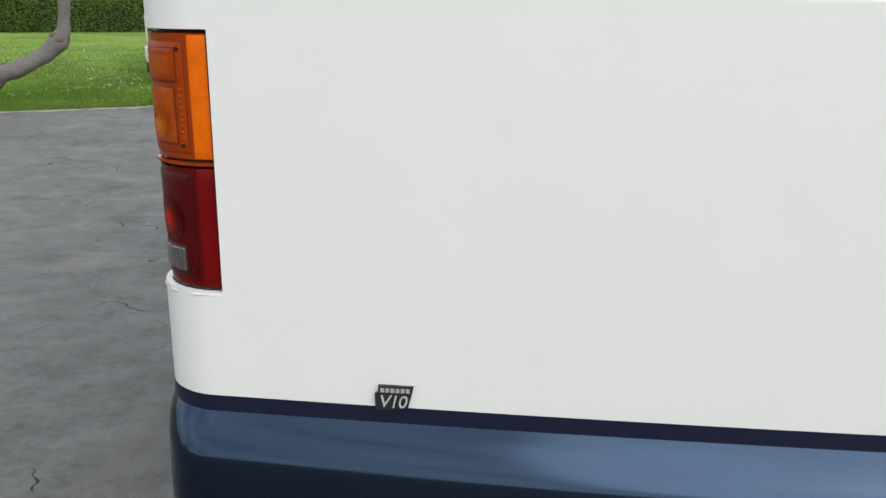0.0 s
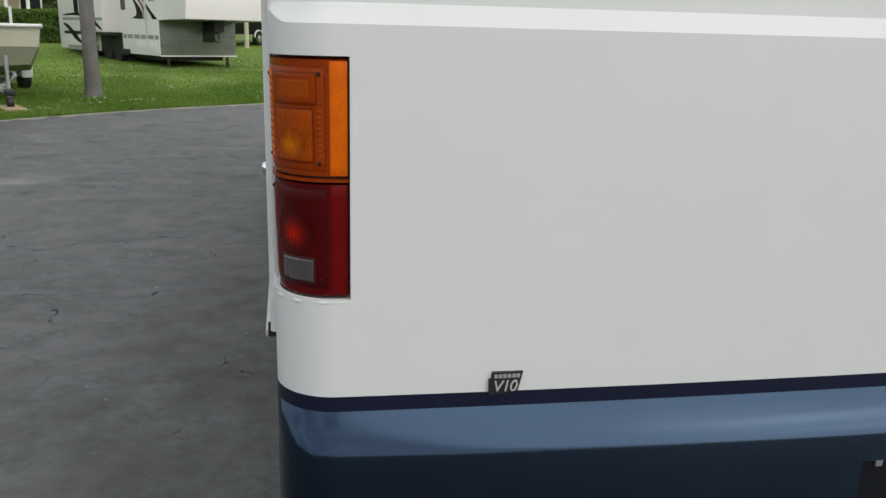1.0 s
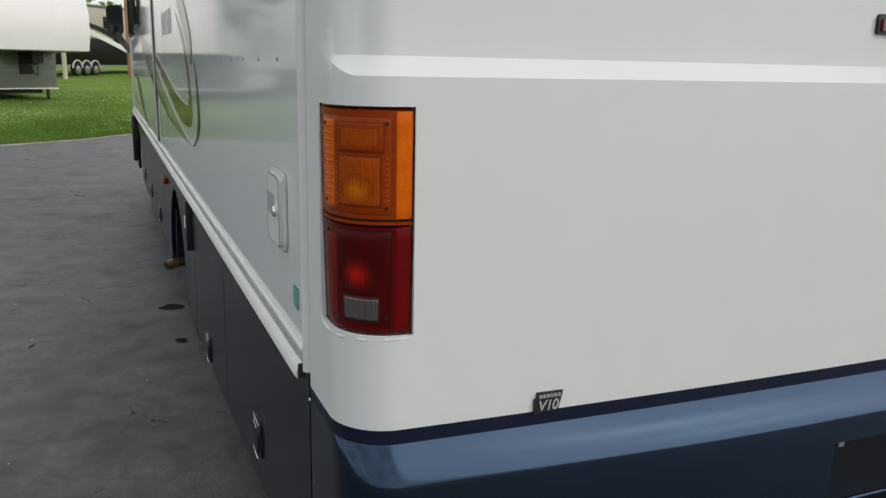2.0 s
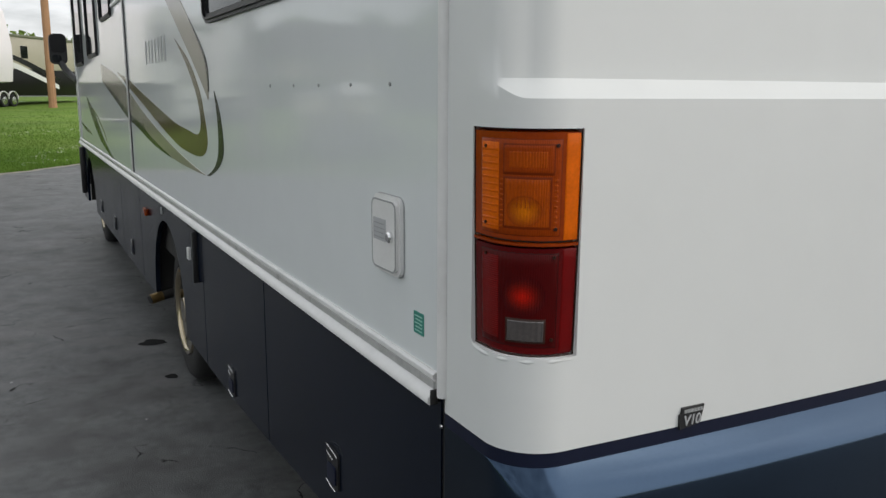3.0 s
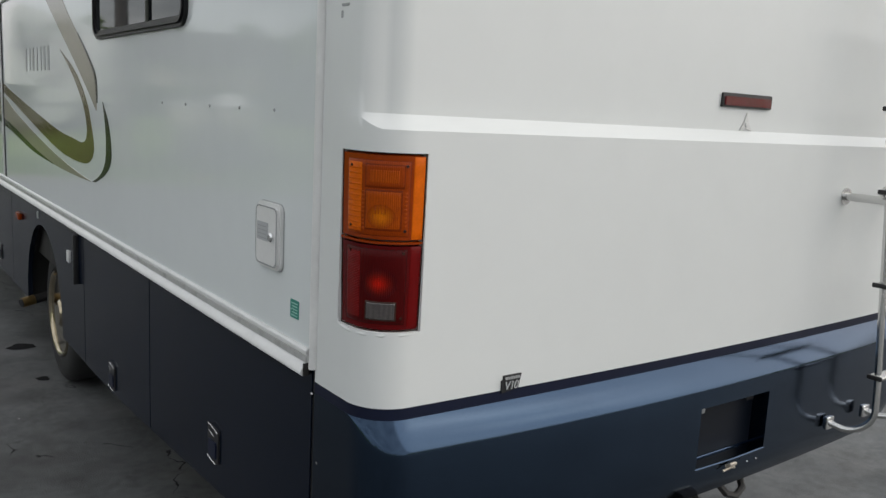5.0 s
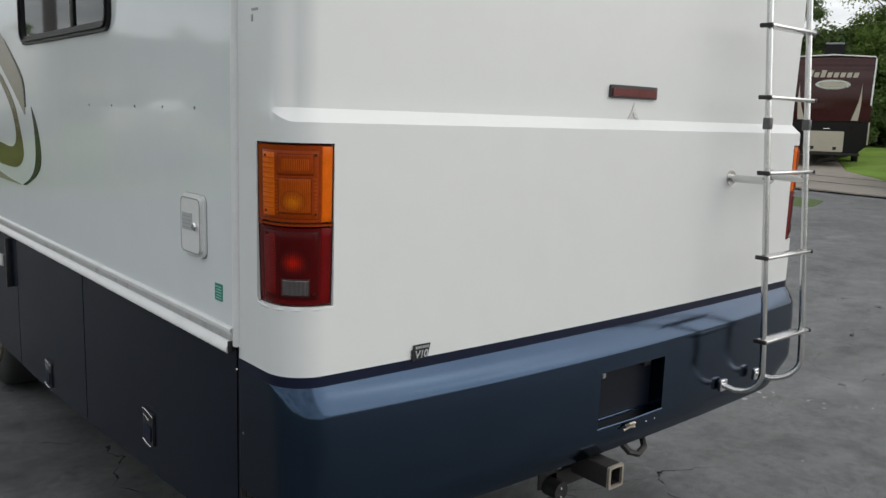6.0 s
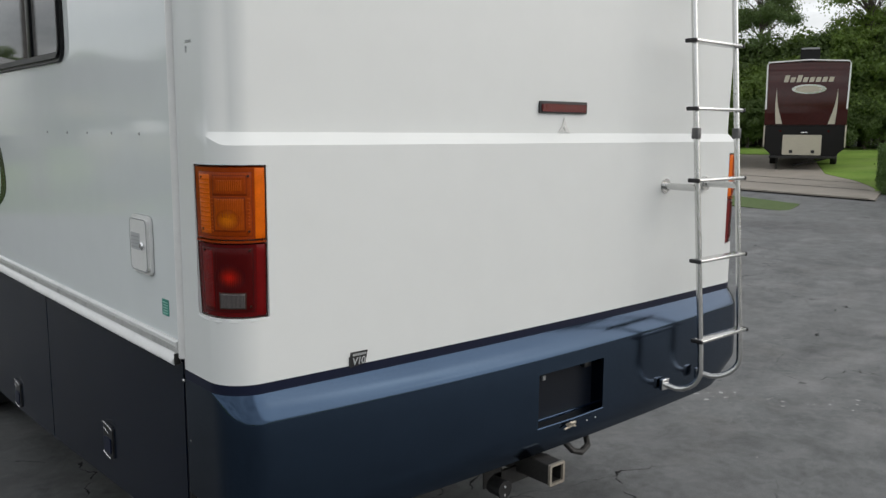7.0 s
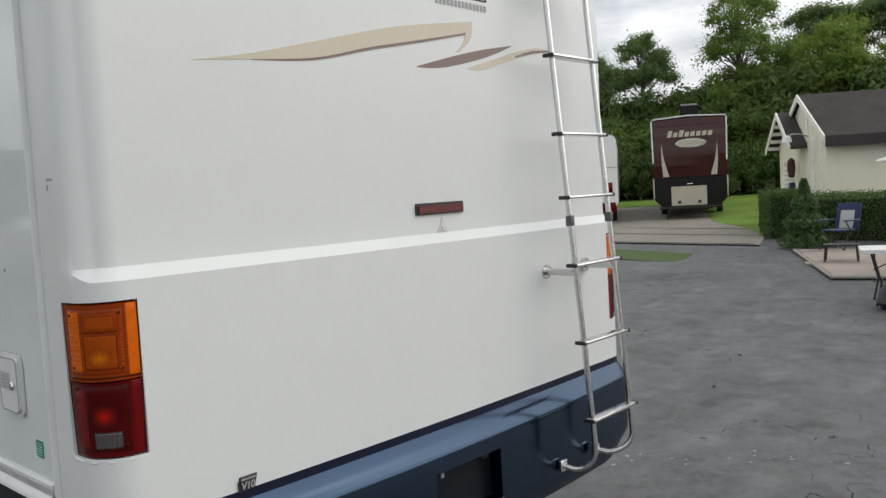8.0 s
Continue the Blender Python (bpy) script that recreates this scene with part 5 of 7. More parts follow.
for x, fx in zip(LX, FOOT_X):
    pts = [(x, 0.06, 3.05), (x, -0.02, 3.06), (x, -0.045, 3.0), (x, rail_y(2.7), 2.7), (x, rail_y(2.0), 2.0), (x, rail_y(1.4), 1.4), (x, rail_y(0.90), 0.90)]
    y0 = rail_y(0.84)
    for a in range(0, 91, 15):
        q = 1 - math.cos(radians(a))
        pts.append((x + (fx - x) * 0.75 * q, y0 + 0.085 * q, 0.81 - 0.085 * math.sin(radians(a))))
    pts.append((fx, -0.088, 0.735))
    part("side_rail", tube(pts, 0.0115, 12), M_ALU, ladder)
    part("foot_bracket", box((fx - 0.022, -0.104, 0.712), (fx + 0.022, -0.086, 0.758), 0.004), M_CHROME, ladder, "small bolted foot plate")
    part("hinge_clamp", box((x - 0.0125, rail_y(1.74) - 0.014, 1.718), (x + 0.0125, rail_y(1.74) + 0.016, 1.762), 0.005), M_CLAMP, ladder, "dull grey hinge clamp")
    so = part("stand_off", tube([(x + 0.012, -0.015, 1.53), (x, rail_y(1.53), 1.53)], 0.014, 12), M_ALU, ladder, "wall stand-off")
    part("flange", tube([(x + 0.012, -0.008, 1.53), (x + 0.011, -0.024, 1.53)], 0.030, 16), M_ALU, so)
for z in (2.69, 2.405, 2.09, 1.834, 1.56, 1.248, 0.933):
    yy = rail_y(z)
    rung = part("rung", box((LX[0] - 0.02, yy - 0.024, z - 0.007), (LX[1] + 0.02, yy + 0.024, z + 0.007), 0.005), M_ALU, ladder)
    for x in (LX[0] - 0.024, LX[1] + 0.024):
        part("end_cap", box((x - 0.006, yy - 0.0255, z - 0.008), (x + 0.006, yy + 0.0255, z + 0.008), 0.004), M_BLACK, rung, "black rung end cap")

# high brake lamp, emblem, engine badge
stop = part("high_brake_lamp", prism(rrect(1.178, 1.806, 1.428, 1.848, 0.006), "y", 0.002, 0.03), M_BLACK, coach, "slim dark red high brake lamp")
part("lens", prism(rrect(1.187, 1.812, 1.419, 1.838, 0.005), "y", -0.003, 0.004), M_STOP, stop)
emblem = part("emblem", lathe([(0.009, 0.0), (0.006, -0.006), (0.0, -0.007)], (1.312, 0.008, 1.757), 'y', 12), M_RAIL, coach, "small chrome three-bladed emblem")
for a in (90, 210, 330):
    c, s = math.cos(radians(a)), math.sin(radians(a))
    poly = [(1.312 + c * 0.006 - s * 0.011, 1.757 + s * 0.006 + c * 0.011), (1.312 + c * 0.036, 1.757 + s * 0.036), (1.312 + c * 0.006 + s * 0.011, 1.757 + s * 0.006 - c * 0.011)]
    part("blade", prism(poly, "y", 0.006, 0.014), M_RAIL, emblem)


by = -0.0105
badge = part("engine_badge", prism([(0.376, 1.063), (0.429, 1.069), (0.438, 1.107), (0.381, 1.107), (0.380, 1.095), (0.375, 1.093)], "y", by - 0.006, by + 0.006), M_BLACK, coach, "small black and silver engine badge", 20)
for k in range(6):
    x = 0.3845 + 0.0082 * k
    part("letter_bar", box((x, by - 0.0085, 1.0965), (x + 0.006, by - 0.006, 1.1030)), M_GREY_LABEL, badge)
txt = bpy.data.curves.new("badge_text", 'FONT')
txt.body, txt.size, txt.extrude, txt.shear = "V10", 0.030, 0.0012, 0.2
txt.space_character = 0.92
to = new("badge_text", txt)
bpy.context.view_layer.update()
tm = bpy.data.meshes.new_from_object(to)
bpy.data.objects.remove(to)
tm.materials.append(M_PRINT)
tob = new("badge_text", tm)
tob.matrix_basis = pose(0.381, by - 0.0075, 1.0705, 90, 0, 0)
tob.parent = badge

# tow gear under the bumper
hitch = part("tow_receiver", ring_prism(rrect(1.112, 0.527, 1.188, 0.605, 0.006), rrect(1.121, 0.536, 1.179, 0.596, 0.004), "y", -0.145, -0.135), M_BARE, coach, "square steel tow receiver, worn bright")
part("receiver_tube", ring_prism(rrect(1.114, 0.529, 1.186, 0.603, 0.006), rrect(1.121, 0.536, 1.179, 0.596, 0.004), "y", -0.135, 0.5), M_STEEL, hitch)
part("cross_tube", box((0.70, 0.12, 0.56), (1.84, 0.20, 0.64), 0.008), M_STEEL, hitch)
part("chain_plate", prism(rrect(0.99, 0.49, 1.30, 0.55, 0.02), "y", 0.02, 0.032), M_STEEL, hitch)
part("tow_hook", tube([(1.32, -0.03, 0.605), (1.335, -0.055, 0.575), (1.38, -0.06, 0.558), (1.43, -0.05, 0.57), (1.45, -0.02, 0.605)], 0.012, 8), M_STEEL, coach, "black tow loop")
sock = part("trailer_socket", lathe([(0.032, -0.06), (0.032, 0.0), (0.02, 0.03)], (1.0, 0.02, 0.515), 'y', 14), M_BLACK, coach, "round black trailer socket")
part("socket_bracket", box((0.955, 0.02, 0.505), (1.045, 0.03, 0.64), 0.004), M_STEEL, coach)
for z in (0.498, 0.528):
    part("socket_pin", box((0.991, -0.044, z - 0.004), (0.999, -0.040, z + 0.004)), M_CHROME, sock)

# upper rear graphics, moulded in vinyl on the cap
ZU = 0.014


def drape(bm):
    """Lays a flat graphic on the bowed cap, about a millimetre proud."""
    for v in bm.verts:
        x = v.co.x
        u = (x - W / 2) / (W / 2 - R_CORNER)
        v.co.y = 0.028 - BOW * (1 - u * u) - (0.0014 if v.co.y < ZU else -0.004)
    return bm


part("tan_swoosh", drape(ribbon([(0.351, 2.284), (0.561, 2.321), (0.887, 2.40), (1.143, 2.458), (1.538, 2.519)], [(0.351, 2.283), (0.767, 2.321), (1.005, 2.375), (1.251, 2.423), (1.494, 2.472)], "y", ZU + 0.02, ZU - 0.008)), M_TAN, coach, "pale tan vinyl swoosh", 0)
part("tan_tail", drape(ribbon([(1.494, 2.472), (1.475, 2.43), (1.429, 2.393)], [(1.538, 2.519), (1.52, 2.45), (1.455, 2.398)], "y", ZU + 0.02, ZU - 0.0085)), M_TAN, coach, "", 0)
part("swoosh_shadow", drape(ribbon([(0.54, 2.299), (0.767, 2.321), (1.005, 2.375), (1.251, 2.423), (1.494, 2.472)], [(0.54, 2.297), (0.767, 2.313), (1.005, 2.365), (1.251, 2.413), (1.494, 2.464)], "y", ZU + 0.02, ZU - 0.009)), M_BROWN, coach, "", 0)
part("brown_swoosh", drape(ribbon([(1.22, 2.328), (1.428, 2.382), (1.60, 2.42), (1.78, 2.451)], [(1.22, 2.325), (1.361, 2.334), (1.593, 2.386), (1.78, 2.449)], "y", ZU + 0.02, ZU - 0.008)), M_BROWN, coach, "brown vinyl swoosh", 0)
part("beige_swoosh", drape(ribbon([(1.495, 2.343), (1.70, 2.40), (1.777, 2.423), (1.938, 2.456), (2.065, 2.456)], [(1.495, 2.340), (1.589, 2.342), (1.775, 2.394), (1.95, 2.438), (2.065, 2.454)], "y", ZU + 0.02, ZU - 0.0075)), M_TAN, coach, "", 0)
part("swoosh_end", drape(ribbon([(1.80, 2.412), (1.92, 2.444), (2.065, 2.457)], [(1.80, 2.404), (1.93, 2.432), (2.065, 2.453)], "y", ZU + 0.02, ZU - 0.009)), M_BROWN, coach, "", 0)
for k in range(14):
    x = 1.335 + 0.0212 * k
    part("name_bar", drape(box((x, ZU - 0.008, 2.562), (x + 0.015, ZU + 0.02, 2.586))), M_GREY_LABEL, coach)
part("name_box", drape(ring_prism(rrect(1.53, 2.60, 1.63, 2.66, 0.006), rrect(1.537, 2.607, 1.623, 2.653, 0.004), "y", ZU + 0.02, ZU - 0.008)), M_STRIPE, coach)
# two small scuffs on the cap's side
part("scuff", box((-0.0012, 0.145, 1.968), (0.0, 0.178, 1.974)), M_GREY_LABEL, coach)
part("scuff", box((-0.0012, 0.172, 1.943), (0.0, 0.180, 1.959)), M_GREY_LABEL, coach)

# mirror by the front corner
mir = part("door_mirror", prism(rrect(-0.25, 2.03, -0.05, 2.40, 0.06), "y", 10.32, 10.44), M_BLACK, coach, "large black door mirror")
part("mirror_arm", tube([(0.02, 9.85, 1.82), (-0.03, 10.1, 1.88), (-0.09, 10.3, 1.97), (-0.14, 10.36, 2.08)], 0.04, 10), M_BLACK, mir)
part("mirror_glass", prism(rrect(-0.235, 2.17, -0.065, 2.385, 0.05), "y", 10.312, 10.32), M_FRAME, mir)
part("spot_mirror", prism(rrect(-0.225, 2.055, -0.12, 2.145, 0.03), "y", 10.312, 10.32), M_GLASS, mir)

# ---- trees, hedges ----
def branch_points(gen, height, spread, n_limb, low):
    """Trunk line and limb ends of a tree, at the origin."""
    limbs = []
    for k in range(n_limb):
        z0 = height * gen.uniform(low, 0.85)
        a = gen.uniform(0, 2 * math.pi)
        ln = spread * gen.uniform(0.55, 1.0) * (1.0 - 0.45 * (z0 / height - low))
        end = (math.cos(a) * ln, math.sin(a) * ln, z0 + ln * gen.uniform(0.25, 0.8))
        limbs.append(((0, 0, z0), end))
    return limbs


def make_tree(name, seed, height, spread, leaf_mat, label, leaf=0.34, low=0.2, clumps=70, per=70, clump_r=1.3, trunk_r=0.28, flat=0.6):
    gen = np.random.default_rng(seed)
    top = thing(name, label, "tree")
    limbs = branch_points(gen, height, spread, 16, low)
    bm = tube([(0, 0, -0.3), (0.05, 0, height * 0.3), (-0.08, 0.1, height * 0.6), (0.05, 0, height * 0.95)], [trunk_r * 1.25, trunk_r, trunk_r * 0.7, trunk_r * 0.2], 9)
    for a, b in limbs:
        mid = [(p + q) / 2 + gen.normal(0, 0.15) for p, q in zip(a, b)]
        add_tube(bm, [a, mid, b], [trunk_r * 0.4, trunk_r * 0.28, trunk_r * 0.1], 6)
    part("trunk", bm, M_BARK, top, "", 40)
    cs = []
    for k in range(clumps):
        a, b = limbs[k % len(limbs)]
        t = gen.uniform(0.45, 1.1)
        c = np.array(a) + (np.array(b) - np.array(a)) * t + gen.normal(0, clump_r * 0.45, 3)
        cs.append(c)
    for k in range(clumps // 4):
        cs.append(np.array([gen.normal(0, spread * 0.3), gen.normal(0, spread * 0.3), height * gen.uniform(0.8, 1.05)]))
    pts, sz, outs = [], [], []
    for c in cs:
        m = int(per * gen.uniform(0.6, 1.3))
        d = gen.normal(size=(m, 3))
        d /= np.linalg.norm(d, axis=1)[:, None]
        rr = clump_r * gen.uniform(0.6, 1.15) * gen.uniform(0.35, 1.0, (m, 1)) ** 0.5
        pts.append(c + d * rr * np.array([1, 1, flat]))
        outs.append(facing(pts[-1], c))
        sz.append(gen.uniform(0.7, 1.35, m) * leaf)
    v, f = leaf_triangles(np.concatenate(pts), np.concatenate(sz), gen, np.concatenate(outs))
    me = bpy.data.meshes.new("crown")
    me.from_pydata(v.tolist(), [], f.tolist())
    me.materials.append(leaf_mat)
    crown = new("crown", me)
    crown.parent = top
    return top


def make_lobed(name, seed, height, lobes, leaf_mat, label, leaf=0.13, clumps=90, clump_r=0.45, per=150, trunk_r=0.18):
    """A tree whose crown fills several lobes (dx, dy, z, radius, half height) with loose leaf clumps on limbs."""
    gen = np.random.default_rng(seed)
    top = thing(name, label, "tree")
    vol = np.array([l[3] ** 2 * l[4] for l in lobes])
    pick = gen.choice(len(lobes), clumps, p=vol / vol.sum())
    cs = []
    for k in pick:
        dx, dy, z, r, h = lobes[k]
        d = gen.normal(size=3)
        d[2] = abs(d[2]) * 0.9 + d[2] * 0.35
        d /= np.linalg.norm(d)
        cs.append(np.array([dx, dy, z]) + d * np.array([r, r, h]) * gen.uniform(0.25, 1.05) ** 0.5)
    bm = tube([(0, 0, -0.3), (0.08, 0.04, height * 0.3), (-0.1, 0.1, height * 0.6), (0.05, 0, height * 0.93)], [trunk_r * 1.25, trunk_r, trunk_r * 0.7, trunk_r * 0.15], 9)
    low = min(l[2] - l[4] for l in lobes)
    for c in cs[::3]:
        z0 = max(low * 0.75, c[2] - gen.uniform(0.5, 0.9) * np.hypot(c[0], c[1]) - 0.3)
        mid = (c[0] * 0.45 + gen.normal(0, 0.1), c[1] * 0.45 + gen.normal(0, 0.1), z0 + (c[2] - z0) * 0.6)
        add_tube(bm, [(0, 0, z0), mid, tuple(c)], [trunk_r * 0.34, trunk_r * 0.22, trunk_r * 0.07], 5)
    part("trunk", bm, M_BARK, top, "", 40)
    pts, sz, outs = [], [], []
    for c in cs:
        m = int(per * gen.uniform(0.5, 1.4))
        rr = clump_r * gen.uniform(0.6, 1.3)
        pts.append(c + gen.normal(0, 0.5, (m, 3)) * rr * np.array([1.15, 1.15, 0.75]))
        outs.append(facing(pts[-1], c))
        sz.append(gen.uniform(0.6, 1.4, m) * leaf)
    v, f = leaf_triangles(np.concatenate(pts), np.concatenate(sz), gen, np.concatenate(outs))
    me = bpy.data.meshes.new("crown")
    me.from_pydata(v.tolist(), [], f.tolist())
    me.materials.append(leaf_mat)
    crown = new("crown", me)
    crown.parent = top
    return top


oak = make_lobed("broadleaf_tree", 1, 9.4, [(0, 0, 4.6, 2.7, 2.4), (0.5, 0.3, 7.0, 2.0, 1.6), (-1.1, -0.2, 6.3, 1.6, 1.5), (0, 0.2, 8.4, 1.2, 1.0), (0.2, 0, 2.2, 2.0, 1.6)], M_LEAF, "tall dark green broadleaf tree at the wood's edge", 0.12, 190, 0.62, 230, 0.26)
maple = make_lobed("broadleaf_tree", 2, 9.4, [(0, 0, 5.6, 2.3, 2.0), (0.4, 0.1, 7.8, 1.6, 1.4), (-1.3, 0.4, 6.6, 1.2, 1.2), (1.2, -0.4, 5.0, 1.5, 1.5), (-0.3, -0.3, 8.7, 0.9, 0.8), (0, 0, 3.0, 1.8, 1.6)], M_LEAF_B, "tall bright green broadleaf tree at the wood's edge", 0.11, 180, 0.55, 240, 0.22)
pine = make_lobed("pine_tree", 3, 8.9, [(0, 0, 7.4, 1.6, 1.5), (1.0, 0.3, 6.3, 1.1, 0.8), (-1.0, -0.3, 6.2, 1.1, 0.8), (-0.3, 0.9, 6.6, 1.1, 0.9), (0.9, -0.2, 5.1, 0.9, 0.5), (-0.7, 0.1, 4.8, 0.9, 0.5)], M_PINE, "pine with a rounded open crown and visible limbs", 0.09, 74, 0.42, 300, 0.13)
tall = make_lobed("slender_tree", 14, 12.2, [(0, 0, 4.8, 2.1, 2.0), (0.3, 0.2, 7.2, 1.8, 1.6), (-1.0, 0.5, 8.8, 1.1, 1.3), (1.0, -0.5, 9.6, 1.1, 1.4), (-0.4, 0.8, 10.6, 0.9, 1.3), (0.6, 0.3, 11.6, 0.8, 1.0), (-1.5, -0.5, 7.2, 1.0, 1.0), (1.5, 0.6, 7.9, 1.0, 0.9), (0.2, -1.2, 8.6, 1.0, 1.2)], M_LEAF, "tall slender tree with thin airy foliage", 0.10, 210, 0.42, 190, 0.15)
umbrella_pine = make_lobed("tall_pine", 6, 10.8, [(0, 0, 10.0, 1.7, 0.8), (1.1, 0.4, 9.3, 1.0, 0.5), (-1.1, -0.3, 9.1, 1.0, 0.5), (0.3, -1.0, 8.4, 0.9, 0.4)], M_PINE, "tall pine with a flat high crown", 0.11, 64, 0.48, 220, 0.15)
scrub = make_tree("undergrowth_tree", 4, 5.0, 3.2, M_SCRUB, "low dense dark green woodland growth", 0.19, 0.02, 90, 200, 1.05, 0.12, 0.9)
thicket = make_lobed("thicket_tree", 8, 5.2, [(0, 0, 1.6, 2.2, 1.5), (0.9, 0.5, 3.2, 1.3, 1.2), (-1.0, -0.4, 2.8, 1.3, 1.3), (0.1, -0.6, 4.2, 1.0, 1.0), (-0.4, 1.0, 3.4, 1.1, 1.1)], M_LEAF, "leafy young woodland tree, mid green", 0.12, 130, 0.6, 210, 0.1)
for base in (oak, maple, pine, tall, umbrella_pine, scrub, thicket):
    base["group"] = "trees round the lot"


def plant(kind, az, r, scale=1.0, first=False):
    x, y = polar(az, r)
    m = pose(x, y, ground_z(x, y) - 0.05, 0, 0, rng.uniform(0, 360)) @ Matrix.Scale(scale, 4)
    if first:
        kind.matrix_basis = m
        return kind
    ob = copy_thing(kind, m)
    ob.scale = (scale, scale, scale)
    return ob


plant(oak, 21.89, 47.5, 0.66, True)
plant(maple, 14.56, 44.7, 0.91, True)
plant(pine, 26.85, 44.4, 1.0, True)
plant(tall, 20.33, 44.5, 1.0, True)
plant(umbrella_pine, 15.82, 50.6, 0.94, True)
plant(scrub, 23.57, 45.4, 0.95, True)
plant(thicket, 25.15, 43.4, 0.9, True)
for kind, az, r, s in ((pine, 30.23, 46.3, 0.92), (umbrella_pine, 13.29, 51.7, 0.95), (umbrella_pine, 11.11, 50.8, 0.95), (maple, 11.01, 45.8, 0.78), (maple, 7.57, 46.9, 0.95), (oak, 24.4, 48.4, 0.62),
                       (oak, 17.9, 47.6, 0.88), (oak, 16.54, 50.6, 0.72), (oak, 12.77, 48.7, 0.72), (oak, 9.78, 50.8, 0.72), (oak, 6.12, 48.9, 0.95), (oak, 3.06, 49.0, 0.95),
                       (oak, 27.25, 50.4, 0.58), (oak, 29.62, 50.3, 0.60), (oak, 32.42, 50.3, 0.70), (oak, 36.04, 50.2, 0.90), (maple, 40.7, 50.1, 0.90), (thicket, 27.64, 43.4, 0.85),
                       (thicket, 29.51, 43.3, 0.90), (thicket, 23.08, 43.5, 0.95), (thicket, 21.22, 43.5, 1.00), (thicket, 19.15, 43.6, 1.05), (thicket, 17.29, 43.6, 1.05), (thicket, 15.39, 42.7, 0.90),
                       (thicket, 13.17, 43.7, 0.90), (scrub, 30.82, 45.3, 0.90), (scrub, 28.68, 46.3, 0.90), (scrub, 26.5, 46.4, 0.90), (scrub, 25.06, 46.4, 0.90), (scrub, 21.96, 46.5, 1.00),
                       (scrub, 20.06, 45.5, 1.00), (scrub, 18.21, 45.6, 1.05), (scrub, 16.31, 44.6, 1.05), (scrub, 14.46, 44.7, 1.00), (scrub, 12.6, 44.7, 1.00), (scrub, 10.14, 44.8, 1.00),
                       (scrub, 6.96, 44.9, 1.00), (scrub, 33.34, 46.2, 1.00), (scrub, 36.46, 46.2, 1.00), (scrub, 19.17, 41.8, 0.38), (scrub, 20.07, 42.2, 0.43), (scrub, 20.98, 42.7, 0.38),
                       (scrub, 21.81, 41.7, 0.43), (scrub, 22.71, 42.2, 0.38), (scrub, 23.62, 42.6, 0.43), (scrub, 24.45, 41.6, 0.38), (scrub, 25.36, 42.1, 0.43), (scrub, 26.26, 42.6, 0.38),
                       (scrub, 27.1, 41.6, 0.43), (scrub, 28.01, 42.0, 0.38), (scrub, 28.91, 42.5, 0.43), (scrub, 29.75, 41.5, 0.38), (scrub, 30.66, 42.0, 0.43),
                       (oak, 52, 60, 1.0), (maple, 62, 62, 1.0), (oak, 72, 62, 1.0),
                       (maple, 94, 66, 0.62), (oak, 102.5, 60, 0.62), (maple, 107.5, 56, 0.6), (oak, 112.5, 54, 0.6), (maple, 117.5, 50, 0.6), (oak, 122.5, 47, 0.6), (scrub, 110, 52, 0.8), (scrub, 115, 50, 0.8), (scrub, 120, 47, 0.8), (scrub, 105, 56, 0.8), (scrub, 125, 45, 0.8), (oak, 131, 46, 0.7), (maple, 138, 48, 0.8)):
    plant(kind, az, r, s)

# distant woods that close the horizon
_g = np.random.default_rng(21)
_n = 85000
_az = _g.uniform(0, 2 * np.pi, _n)
_h = 5.5 + 3.0 * np.sin(_az * 9) + 2.0 * np.sin(_az * 23 + 1)
_r = _g.uniform(105, 118, _n)
_c = np.stack([_r * np.cos(_az), _r * np.sin(_az), 1.4 + _g.uniform(0, 1, _n) ** 1.25 * np.maximum(2.5, _h)], 1)
_v, _f = leaf_arrays(_c, _g.uniform(0.7, 1.3, _n), _g)
from_arrays("distant_woods", _v, _f, M_LEAF, "distant dark green woods round the lot", "woods")


